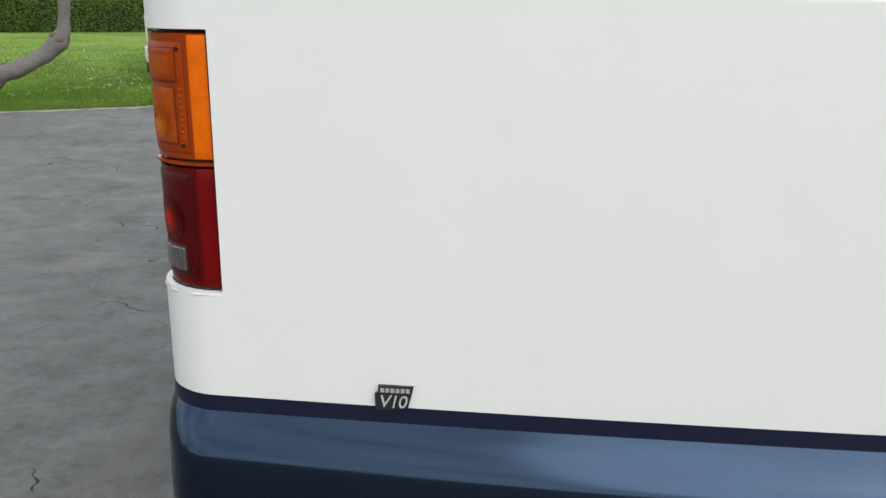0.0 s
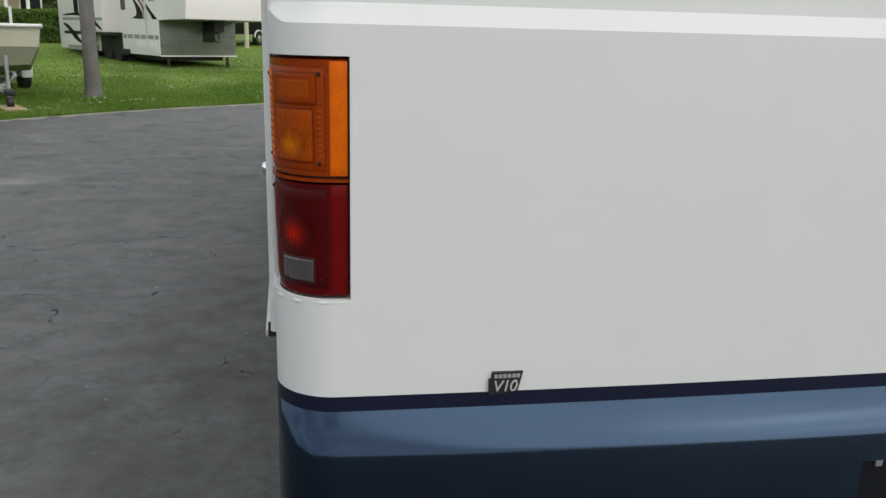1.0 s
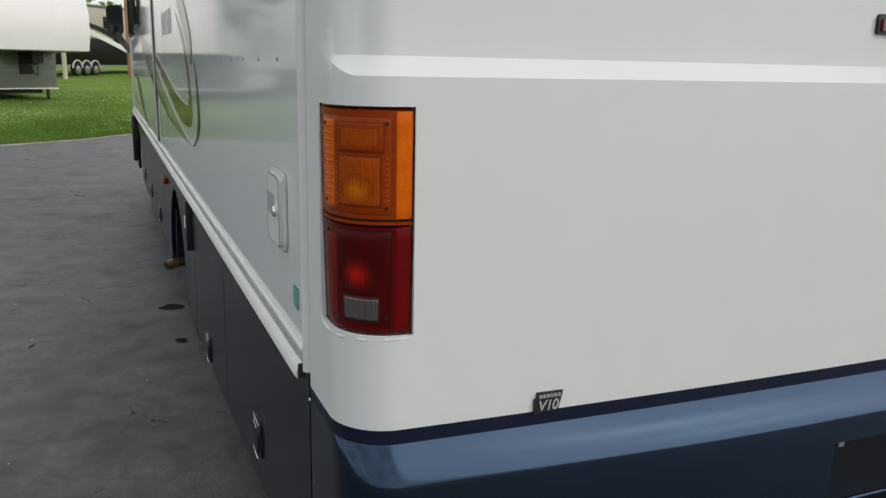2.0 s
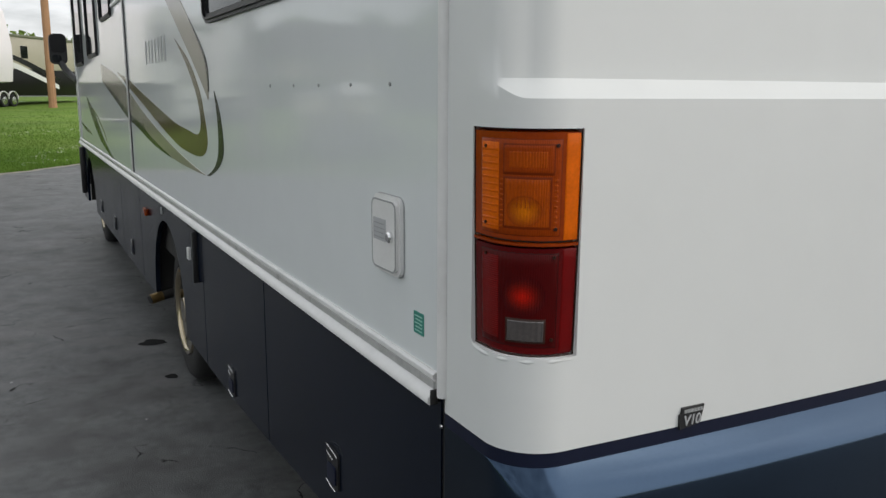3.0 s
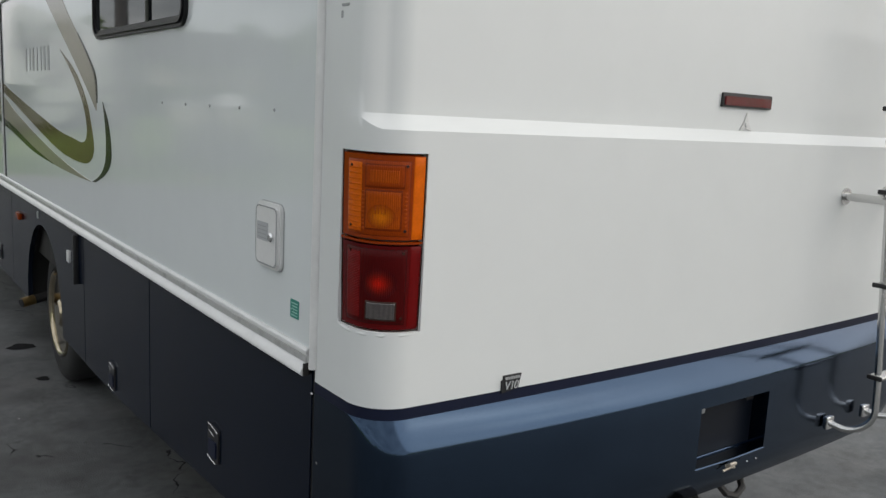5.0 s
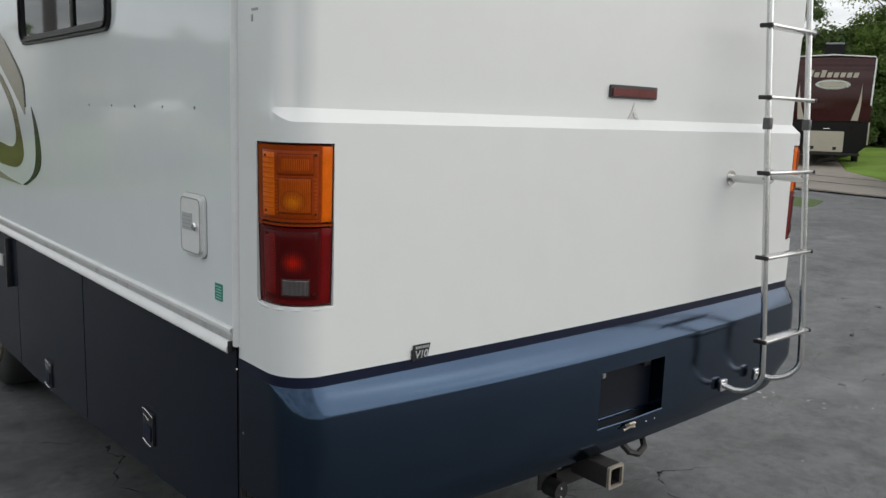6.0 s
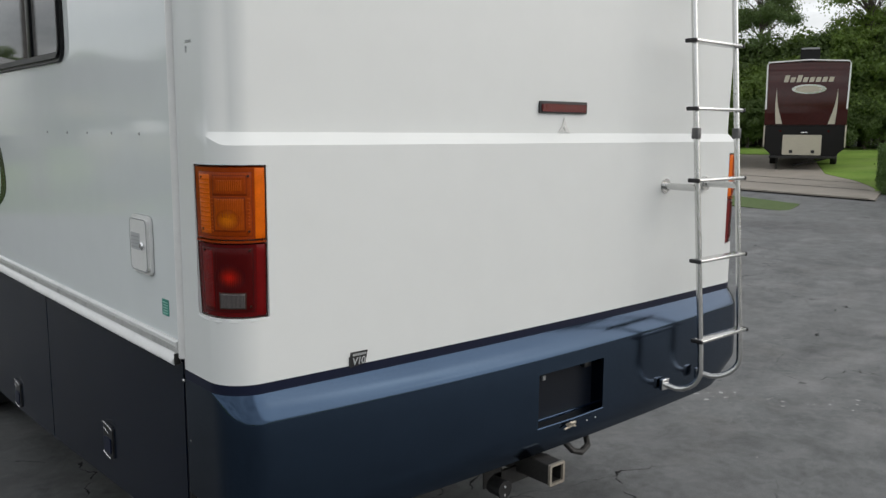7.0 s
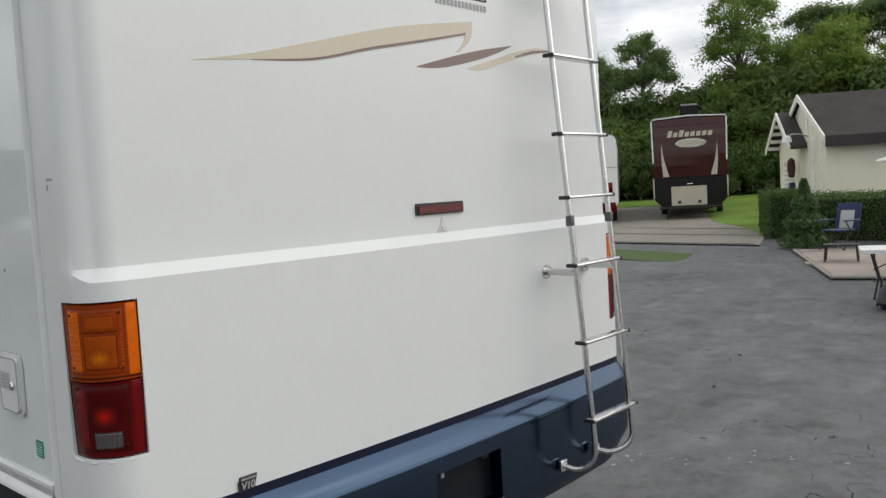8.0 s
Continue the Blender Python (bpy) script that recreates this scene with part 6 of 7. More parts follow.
def hedge(name, line, width, height, label, leaf=0.13, density=520, material=M_HEDGE):
    """A clipped hedge along plan points: a twig core with its shade painted in, under a skin of leaves."""
    top = thing(name, label, "hedge")
    gen = np.random.default_rng(len(name) + int(abs(line[0][0]) * 7))
    pts = resample(line, 24)
    bm = bmesh.new()
    rows = []
    for k, p in enumerate(pts):
        q, o = pts[min(k + 1, 23)], pts[max(k - 1, 0)]
        d = Vector((q[0] - o[0], q[1] - o[1])).normalized()
        nrm = Vector((-d.y, d.x))
        z = ground_z(*p)
        w = width / 2 * 0.86
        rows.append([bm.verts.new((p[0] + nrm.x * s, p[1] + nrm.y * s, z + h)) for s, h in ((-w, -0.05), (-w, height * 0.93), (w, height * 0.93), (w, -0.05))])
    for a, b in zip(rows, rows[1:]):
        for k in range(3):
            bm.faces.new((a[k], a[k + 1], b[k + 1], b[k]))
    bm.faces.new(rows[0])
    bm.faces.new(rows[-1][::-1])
    part("twig_shade_core", bm, M_CORE, top, "", 0)
    ln = sum(math.dist(a, b) for a, b in zip(pts, pts[1:]))
    n = int(density * ln * (2 * height + width))
    t = gen.uniform(0, 23, n)
    i = np.minimum(t.astype(int), 22)
    P = np.array(pts)
    base = P[i] + (P[i + 1] - P[i]) * (t - i)[:, None]
    d = P[i + 1] - P[i]
    d /= np.linalg.norm(d, axis=1)[:, None]
    nrm = np.stack([-d[:, 1], d[:, 0]], 1)
    u = gen.uniform(0, 2 * height + width, n)
    s = np.where(u < height, -width / 2, np.where(u < height + width, u - height - width / 2, width / 2))
    h = np.where(u < height, u, np.where(u < height + width, height, 2 * height + width - u))
    jig = gen.normal(0, 0.035, (n, 3)) * (1 + 0.6 * np.sin(base[:, :1] * 3))
    c = np.stack([base[:, 0] + nrm[:, 0] * s, base[:, 1] + nrm[:, 1] * s, 0.028 * np.clip(np.hypot(base[:, 0], base[:, 1]) - 8, 0, 40) + h], 1) + jig
    for e, q in ((0, 1), (23, 22)):
        m = int(density * width * height)
        dv = (P[e] - P[q]) / np.linalg.norm(P[e] - P[q])
        s = gen.uniform(-width / 2, width / 2, m)
        ends = np.stack([P[e][0] - dv[1] * s, P[e][1] + dv[0] * s, ground_z(*P[e]) + gen.uniform(0, height, m)], 1)
        c = np.concatenate([c, ends + gen.normal(0, 0.035, (m, 3)) + np.array([dv[0], dv[1], 0]) * 0.03])
    n = len(c)
    v, f = leaf_arrays(c, gen.uniform(0.7, 1.3, n) * leaf, gen)
    me = bpy.data.meshes.new("leaves")
    me.from_pydata(v.tolist(), [], f.tolist())
    me.materials.append(material)
    lv = new("leaves", me)
    lv.parent = top
    return top


hedge("boundary_hedge", [(-33.3, 21.6), (-24.6, 26.9), (-16.4, 33.1), (-7.2, 40.8)], 1.3, 1.36, "long clipped green boundary hedge behind the lawn", 0.1, 560, M_HEDGE_FAR)
hedge("garden_hedge", [(20.81, 6.01), (19.27, 5.19)], 0.9, 1.08, "clipped dark green garden hedge beside the house", 0.045, 2600)
hedge("garden_hedge", [(19.32, 4.54), (18.87, 0.43), (18.81, -2.77)], 0.9, 0.98, "clipped dark green hedge behind the patio", 0.045, 2000)


def bush(x, y, h, w):
    gen = np.random.default_rng(9)
    top = thing("shrub", "loose pointed green shrub at the hedge's end", "shrub", pose(x, y, ground_z(x, y)))
    bm = tube([(0, 0, -0.05), (0.02, 0, h * 0.5), (0, 0.02, h * 0.95)], [0.03, 0.02, 0.006], 7)
    for k in range(14):
        a, z = gen.uniform(0, 6.28), gen.uniform(0.1, 0.8) * h
        add_tube(bm, [(0, 0, z), (math.cos(a) * w * 0.4, math.sin(a) * w * 0.4, z + 0.18)], [0.01, 0.004], 5)
    part("stems", bm, M_BARK, top)
    n = 5200
    z = gen.uniform(0, 1, n)
    r = w * 0.5 * np.clip(1.05 - z ** 1.4, 0.06, 1) * gen.uniform(0.3, 1.08, n) ** 0.5 * (1 + 0.2 * np.sin(z * 21))
    a = gen.uniform(0, 6.28, n)
    c = np.stack([r * np.cos(a), r * np.sin(a), z * h * 1.02 + 0.03], 1)
    v, f = leaf_arrays(c, gen.uniform(0.05, 0.11, n), gen)
    me = bpy.data.meshes.new("leaves")
    me.from_pydata(v.tolist(), [], f.tolist())
    me.materials.append(M_SHRUB)
    ob = new("leaves", me)
    ob.parent = top


bush(17.3, 4.15, 1.42, 0.92)


def palm(x, y):
    top = thing("palm_tree", "grey ringed palm trunk rising from the lawn", "tree", pose(x, y, ground_z(x, y)))
    prof = []
    for k in range(60):
        z = 7.5 * k / 59
        r = 0.145 + 0.05 * math.exp(-z * 5) - 0.004 * z + (0.006 if k % 2 else 0.0)
        prof.append((r, z))
    part("trunk", lathe(prof, (0, 0, -0.02), 'z', 16), M_PALM, top, "", 0)
    part("soil_ring", lathe([(0.0, 0.05), (0.17, 0.07), (0.24, 0.045), (0.28, 0.02)], (0, 0, 0), 'z', 18), M_BARK, top, "bare soil round the trunk")
    for k in range(14):
        a, lift = 2 * math.pi * k / 14, rng.uniform(-0.1, 0.8)
        bm = bmesh.new()
        line = []
        for j in range(9):
            t = j / 8
            rr = 2.4 * t
            line.append(Vector((math.cos(a) * rr, math.sin(a) * rr, 7.4 + lift * rr - 0.5 * rr * rr * 0.55)))
        side = Vector((-math.sin(a), math.cos(a), 0))
        for j in range(1, 8):
            for s in (-1, 1):
                p = line[j]
                q = p + side * s * 0.5 * (1 - abs(j - 4) / 6) + Vector((0, 0, -0.22)) + (line[j + 1] - p) * 0.6
                e = (line[j + 1] - p) * 0.22
                bm.faces.new([bm.verts.new(v) for v in (p, p + e, q)])
        add_tube(bm, line, [0.03 - 0.003 * j for j in range(9)], 5)
        part("frond", bm, M_LEAF_B, top, "", 0)


palm(-3.88, 16.55)


def bent_tree():
    """The leaning tree with a crooked grey trunk and drooping foliage."""
    ex, ey, d = 0.57, -1.2, 15.0
    def at(az, el, dist=d):
        return Vector((ex + dist * math.cos(radians(az)) * math.cos(radians(el)), ey + dist * math.sin(radians(az)) * math.cos(radians(el)), 1.65 + dist * math.sin(radians(el))))
    base = at(124.7, -4.9, 15.4)
    top = thing("leaning_tree", "crooked grey tree leaning over the lawn, drooping foliage", "tree", Matrix.Translation((base.x, base.y, ground_z(base.x, base.y))))
    o = Vector((base.x, base.y, ground_z(base.x, base.y)))
    line = [Vector((0, 0, -0.1))] + [at(a, b) - o for a, b in ((122.55, -3.68), (121.9, -3.52), (121.28, -3.28), (120.6, -2.95), (119.94, -2.53), (119.06, -1.78), (118.75, -1.06), (118.62, -0.3), (118.57, 0.62), (118.45, 1.9))]
    fine, radii = [], []
    coarse = [0.18, 0.135, 0.125, 0.13, 0.12, 0.125, 0.15, 0.105, 0.085, 0.10, 0.11]
    for k in range(len(line) - 1):
        for j in range(6):
            fine.append(line[k].lerp(line[k + 1], j / 6))
            radii.append(coarse[k] + (coarse[k + 1] - coarse[k]) * j / 6)
    bm = tube(fine, radii, 18)
    bm.normal_update()
    for v in bm.verts:
        v.co += v.normal * (0.022 * noise.noise(v.co * 5.0) + 0.014 * noise.noise(v.co * 14.0))
    trunk = part("trunk", bm, M_PALM, top, "", 60)
    elbow = line[6]
    for k, (r, dx, dz) in enumerate(((0.075, 0.05, 0.05), (0.06, -0.06, 0.10), (0.05, 0.02, -0.05))):
        kb = lathe([(0.0, -r), (r * 0.7, -r * 0.7), (r, 0.0), (r * 0.7, r * 0.7), (0.0, r)], (elbow.x + dx, elbow.y - 0.09, elbow.z + dz), 'z', 10)
        for v in kb.verts:
            v.co += Vector((1, 0.4, 0.7)) * 0.03 * noise.noise(v.co * 9.0)
        part("knot", kb, M_STEEL if k == 2 else M_SCAR, trunk, "gnarled bark knot", 50)
    gen = np.random.default_rng(5)
    n = 2600
    tip = line[-2]
    pts = []
    for k in range(26):
        a, ln = gen.uniform(0, 6.28), gen.uniform(0.5, 1.9)
        m = 100
        t = gen.uniform(0.05, 1, m)
        p = np.stack([math.cos(a) * ln * t, math.sin(a) * ln * t, 0.55 * t * (1.1 - t) * 2 - gen.uniform(0, 0.7, m) * t], 1) + gen.normal(0, 0.05, (m, 3))
        pts.append(p + np.array(tip) + np.array([0, 0, 1.1]))
    v, f = leaf_arrays(np.concatenate(pts), gen.uniform(0.07, 0.15, n), gen, 0.0, 1.2)
    me = bpy.data.meshes.new("crown")
    me.from_pydata(v.tolist(), [], f.tolist())
    me.materials.append(M_LEAF_B)
    ob = new("crown", me)
    ob.parent = top


bent_tree()


# ---- trailers ----
def bars(parent, name, x0, z0, n, w, h, gap, y, material, slant=0.0):
    """A row of letter-sized blocks."""
    for k in range(n):
        x = x0 + k * (w + gap)
        hh = h * (1.45 if k in (0, 2) else 1.0)
        part(name, prism([(x, z0), (x + w, z0), (x + w + slant * hh, z0 + hh), (x + slant * hh, z0 + hh)], "y", y - 0.012, y + 0.02), material, parent)


def small_wheel(parent, x, y, z, r, axis='x', width=0.2, label=""):
    w = part("wheel", lathe([(r * 0.62, 0.0), (r * 0.9, -0.005), (r, 0.03), (r, width - 0.03), (r * 0.9, width), (r * 0.62, width)], (x, y, z), axis, 24), M_RUBBER, parent, label)
    part("rim", lathe([(r * 0.63, 0.02), (r * 0.55, 0.0), (r * 0.4, 0.04), (r * 0.2, 0.02), (0.0, 0.0)], (x, y, z), axis, 20), M_ALU, w)
    return w


def maroon_trailer():
    """A tall fifth-wheel seen squarely from behind; local -y looks at the lot."""
    cx, cy = 24.91, 10.39
    g = ground_z(cx, cy)
    t = thing("fifth_wheel_trailer", "maroon and black fifth-wheel trailer parked on a concrete pad", "trailer", pose(cx, cy, g, 0, 0, -65.2))
    hw, top = 1.20, 3.46
    curve = [(0.0, 1.45), (-0.025, 1.75), (-0.03, 2.1), (-0.02, 2.45), (0.0, 2.75), (0.035, 3.0), (0.09, 3.25), (0.17, 3.42), (0.28, top)]
    part("upper_body", prism(curve + [(9.0, top), (9.0, 1.45)], "x", -hw, hw), M_MAROON, t, "glossy maroon bowed rear wall", 35)
    low = [(-hw + 0.02, 1.44), (-hw + 0.02, 0.72), (-hw + 0.3, 0.45), (hw - 0.3, 0.45), (hw - 0.02, 0.72), (hw - 0.02, 1.44)]
    part("lower_body", prism(low, "y", 0.03, 8.9), M_DARKPANEL, t, "black lower wall", 20)
    for s in (-1, 1):
        part("side_moulding", prism([(s * hw, 1.95), (s * (hw - 0.05), 1.95), (s * (hw - 0.02), top - 0.1), (s * (hw + 0.02), top - 0.1)], "y", -0.03, 0.05), M_WHITE, t, "pale corner moulding", 20)
        part("low_moulding", box((min(s * (hw - 0.035), s * (hw + 0.005)), -0.01, 0.75), (max(s * (hw - 0.035), s * (hw + 0.005)), 0.03, 1.44), 0.004), M_CREAM, t)
        part("flare", ribbon([(s * 0.89, 2.62), (s * 0.82, 2.05), (s * 0.66, 1.48)], [(s * 0.885, 2.62), (s * 0.90, 2.05), (s * 0.86, 1.48)], "y", 0.0, -0.036), M_CREAM, t, "cream tapering graphic", 0)
        small_wheel(t, s * 0.98 - 0.12, 3.2, 0.38, 0.38)
        part("tail_light", lathe([(0.03, -0.02), (0.03, 0.02)], (s * 0.7, 0.02, 1.26), 'y', 10), M_RED_FRAME, t)
    part("roof_edge", prism([(-hw, top - 0.14), (-hw + 0.04, top - 0.05), (0, top + 0.01), (hw - 0.04, top - 0.05), (hw, top - 0.14), (hw, top - 0.1), (hw - 0.04, top - 0.01), (0, top + 0.05), (-hw + 0.04, top - 0.01), (-hw, top - 0.1)], "y", 0.12, 0.34), M_WHITE, t, "white roof edge", 20)
    part("access_door", prism(rrect(-0.62, 0.5, 0.52, 1.14, 0.03), "y", -0.02, 0.04), M_CREAM, t, "cream access door")
    for x in (-0.36, 0.28):
        part("door_vent", prism(rrect(x - 0.05, 0.56, x + 0.05, 0.66, 0.01), "y", -0.028, -0.018), M_BLACK, t)
    oval = [(0.06 + 0.50 * math.cos(2 * math.pi * k / 28), 2.57 + 0.15 * math.sin(2 * math.pi * k / 28) - 0.0) for k in range(28)]
    oval_in = [(0.04 + 0.38 * math.cos(2 * math.pi * k / 28), 2.57 + 0.10 * math.sin(2 * math.pi * k / 28)) for k in range(28)]
    part("oval_ring", ring_prism(oval, oval_in, "y", -0.034, -0.01), M_CHROME, t, "silver oval ring")
    part("oval_field", prism(oval_in, "y", -0.030, -0.01), M_CREAM, t, "mottled cream oval", 20)
    bars(t, "name_bar", -0.70, 2.79, 8, 0.135, 0.15, 0.05, 0.012, M_CREAM, 0.25)
    part("handle", box((-0.1, -0.03, 1.2), (0.1, 0.02, 1.23), 0.005), M_CHROME, t)
    part("bumper_bar", box((-1.0, -0.12, 0.40), (1.0, -0.04, 0.47), 0.01), M_STEEL, t)
    part("stabiliser", tube([(-0.75, 0.1, 0.4), (-0.78, 0.1, 0.0)], 0.03, 8), M_STEEL, t)
    part("stabiliser", tube([(0.7, 0.1, 0.4), (-0.3, 0.15, 0.15)], 0.025, 8), M_STEEL, t)
    ac = part("roof_unit", prism(rrect(-0.31, top + 0.0, 0.31, top + 0.60, 0.05), "y", 2.5, 3.5), M_DARKPANEL, t, "dark rooftop air conditioner")
    part("roof_unit_lid", prism(rrect(-0.29, top + 0.56, 0.29, top + 0.62, 0.02), "y", 2.48, 3.52), M_GREY_LABEL, ac)


maroon_trailer()


def white_coach():
    cx, cy = 22.82, 13.28
    t = thing("white_motorhome", "white motorhome with rounded corners parked on a concrete pad", "motorhome", pose(cx, cy, ground_z(cx, cy), 0, 0, -60))
    part("body", prism(rrect(-1.22, 0.55, 1.18, 3.02, 0.22), "y", 0.0, 7.5), M_WHITE, t, "white body", 30)
    part("belt_line", box((-1.2, -0.012, 1.92), (1.16, 0.0, 1.945)), M_GREY_LABEL, t)
    for s in (-1.02, 0.86):
        lm = part("tail_lamp", prism(rrect(s, 1.02, s + 0.14, 1.42, 0.02), "y", -0.03, 0.0), M_RED_FRAME, t, "red and amber tail lamp")
        part("amber_section", prism(rrect(s + 0.02, 1.24, s + 0.12, 1.40, 0.01), "y", -0.036, -0.03), M_AMBER_FRAME, lm)
    part("bumper", box((-1.15, -0.1, 0.42), (1.1, 0.1, 0.75), 0.04), M_RED_FRAME, t, "dark red bumper")
    small_wheel(t, 0.9, 1.6, 0.4, 0.4)
    small_wheel(t, -1.1, 1.6, 0.4, 0.4)


white_coach()


def grey_fifth_wheel():
    """A large fifth-wheel with its raised nose towards the lot; local -y is its front, local -x its door side."""
    c, s = math.cos(radians(30)), math.sin(radians(30))
    cx, cy = -2.62, 25.2
    g = ground_z(cx, cy)
    t = thing("white_fifth_wheel", "large white fifth-wheel trailer with dark swooshes standing on grass", "trailer", pose(cx, cy, g, 0, 0, 30))
    hw = 1.22
    part("main_body", box((-hw, 0.0, 0.36), (hw, 9.6, 3.6), 0.03), M_WHITE_B, t, "white ribless side wall")
    part("lower_front", box((-hw + 0.01, -0.02, 0.37), (hw - 0.01, 0.02, 1.42), 0.01), M_SHADE, t, "lower front wall with shadow in its grey-green colour")
    nose = [(0.02, 1.40), (-1.90, 1.44), (-1.99, 1.85), (-2.0, 2.4), (-1.75, 3.3), (-1.2, 3.6), (0.02, 3.6)]
    bm = bmesh.new()
    add_prism(bm, nose, "x", -hw + 0.002, hw - 0.002)
    part("nose", bm, M_WHITE_B, t, "white overhanging front cap", 20)
    part("nose_belly", prism([(-0.02, 1.398), (-1.88, 1.438), (-1.88, 1.425), (-0.02, 1.385)], "x", -hw + 0.03, hw - 0.03), M_SHADE, t)
    for x in (-0.95, 0.95):
        leg = part("landing_leg", box((x - 0.035, 0.04, 0.03), (x + 0.035, 0.11, 0.4), 0.005), M_STEEL, t, "black landing leg")
        part("foot", box((x - 0.09, 0.0, -0.01), (x + 0.09, 0.15, 0.035), 0.005), M_STEEL, leg)
    box_b = part("battery_door", box((0.12, -0.05, 0.78), (0.5, -0.02, 1.2), 0.01), M_BLACK, t, "black front compartment")
    part("hitch_pin", tube([(0.25, -0.75, 1.45), (0.25, -0.72, 1.05)], 0.06, 10), M_STEEL, t, "black hitch pin")
    part("pin_box", prism([(-0.9, 1.46), (-0.1, 1.46), (-0.1, 1.25), (-0.5, 1.05), (-0.9, 1.1)], "x", 0.1, 0.4), M_BLACK, t)
    part("hanging_cable", tube([(0.35, -0.1, 1.1), (0.45, -0.25, 0.8), (0.5, -0.3, 0.75), (0.55, -0.25, 0.85), (0.6, -0.1, 1.15)], 0.014, 6), M_BLACK, t)
    xs = -hw
    def on_side(y0, z0, y1, z1, m, name, label="", d=0.02, r=0.05):
        return part(name, prism(rrect(y0, z0, y1, z1, r), "x", xs - d, xs + 0.01), m, t, label)
    on_side(0.18, 1.95, 0.62, 3.1, M_GLASS, "narrow_window", "tall dark window")
    on_side(-1.35, 2.35, -0.75, 3.1, M_GLASS, "nose_window", "dark nose window")
    on_side(2.05, 2.2, 2.35, 2.75, M_GLASS, "small_window", "small dark window")
    on_side(2.6, 1.7, 2.95, 2.35, M_GLASS, "door_window", "dark door window")
    part("slide_out", box((xs - 0.5, 3.3, 1.0), (xs + 0.02, 7.4, 3.2), 0.02), M_WHITE_B, t, "white slide-out room")
    part("awning_tube", tube([(xs - 0.08, 0.8, 3.25), (xs - 0.08, 5.5, 3.25)], 0.08, 10), M_HULL_LOW, t, "rolled dark awning")
    part("awning_arm", box((xs - 0.06, 0.85, 0.9), (xs - 0.01, 0.92, 3.2), 0.005), M_TRIM, t)
    part("lower_band", box((xs - 0.006, 0.05, 0.84), (xs + 0.01, 2.9, 0.96)), M_GREY_LABEL, t, "grey window-like band")
    for k in range(5):
        part("band_gap", box((xs - 0.009, 0.35 + 0.55 * k, 0.83), (xs + 0.01, 0.42 + 0.55 * k, 0.97)), M_WHITE_B, t)
    part("dark_swoosh", ribbon([(0.08, 1.42), (0.62, 1.72), (1.2, 2.1), (1.75, 2.35)], [(0.42, 1.42), (0.85, 1.74), (1.35, 2.1), (1.75, 2.34)], "x", xs, xs - 0.008), M_CHARCOAL, t, "", 0)
    part("rust_swoosh", ribbon([(0.95, 1.42), (0.92, 1.62), (1.3, 1.95), (2.05, 2.3)], [(1.15, 1.42), (1.12, 1.62), (1.45, 1.93), (2.05, 2.28)], "x", xs, xs - 0.008), M_RUST, t, "", 0)
    part("black_hook", ribbon([(1.2, 1.42), (1.2, 1.62), (1.6, 1.9), (2.15, 2.2)], [(2.3, 1.45), (1.75, 1.47), (1.7, 1.75), (2.15, 2.18)], "x", xs, xs - 0.007), M_CHARCOAL, t, "", 0)
    part("front_trim", box((-hw, -0.035, 0.35), (hw, -0.005, 0.39), 0.004), M_WHITE_B, t, "white bottom trim")
    xo = xs - 0.5
    part("slide_window", prism(rrect(5.6, 1.6, 6.0, 2.4, 0.05), "x", xo - 0.02, xo + 0.01), M_GLASS, t, "dark slide-out window")
    part("slide_band", box((xo - 0.008, 3.32, 1.36), (xo, 7.38, 1.45)), M_GREY_LABEL, t)
    part("slide_swoosh", ribbon([(3.4, 1.1), (4.4, 1.5), (5.5, 1.62), (7.3, 1.55)], [(3.4, 1.04), (4.4, 1.3), (5.5, 1.5), (7.3, 1.52)], "x", xo, xo - 0.01), M_CHARCOAL, t, "", 0)
    part("slide_swoosh", ribbon([(4.4, 2.3), (5.4, 2.6), (7.3, 2.7)], [(4.4, 2.2), (5.4, 2.46), (7.3, 2.6)], "x", xo, xo - 0.01), M_CHARCOAL, t, "", 0)
    part("slide_skirt", box((xo + 0.02, 3.32, 0.9), (xs, 7.38, 1.0)), M_BLACK, t, "dark slide-out underside")
    part("rear_slide", box((xo + 0.03, 5.3, 0.52), (xs, 7.36, 0.9), 0.02), M_WHITE_B, t, "white lower slide-out wall")
    part("rear_slide_skirt", box((xo + 0.06, 5.5, 0.36), (xs, 7.2, 0.52), 0.01), M_GREY_LABEL, t, "grey skirt")
    part("slide_swoosh", ribbon([(5.4, 0.62), (5.9, 0.86), (6.7, 1.18), (7.3, 1.28)], [(5.4, 0.58), (6.1, 0.72), (6.8, 1.05), (7.3, 1.22)], "x", xo, xo - 0.01), M_CHARCOAL, t, "", 0)
    part("front_seam", box((-hw + 0.02, -0.026, 0.86), (hw - 0.02, -0.018, 0.872)), M_GREY_LABEL, t)
    part("corner_trim", tube([(xs - 0.004, -0.005, 0.37), (xs - 0.004, -0.005, 1.41)], 0.018, 8), M_WHITE_B, t)
    part("side_hatch", box((xs - 0.012, 1.0, 0.48), (xs, 1.75, 0.76), 0.004), M_WHITE_B, t, "white access hatch")
    part("side_hatch", box((xs - 0.012, 0.2, 0.48), (xs, 0.8, 0.76), 0.004), M_WHITE_B, t, "white access hatch")
    part("top_stripe", box((xs - 0.008, -0.1, 2.72), (xs, 2.2, 2.82)), M_RUST, t)
    part("nose_stripe", ribbon([(-0.1, 2.5), (-0.9, 2.2)], [(-0.1, 2.75), (-0.9, 2.45)], "x", xs, xs - 0.008), M_CHARCOAL, t, "", 0)
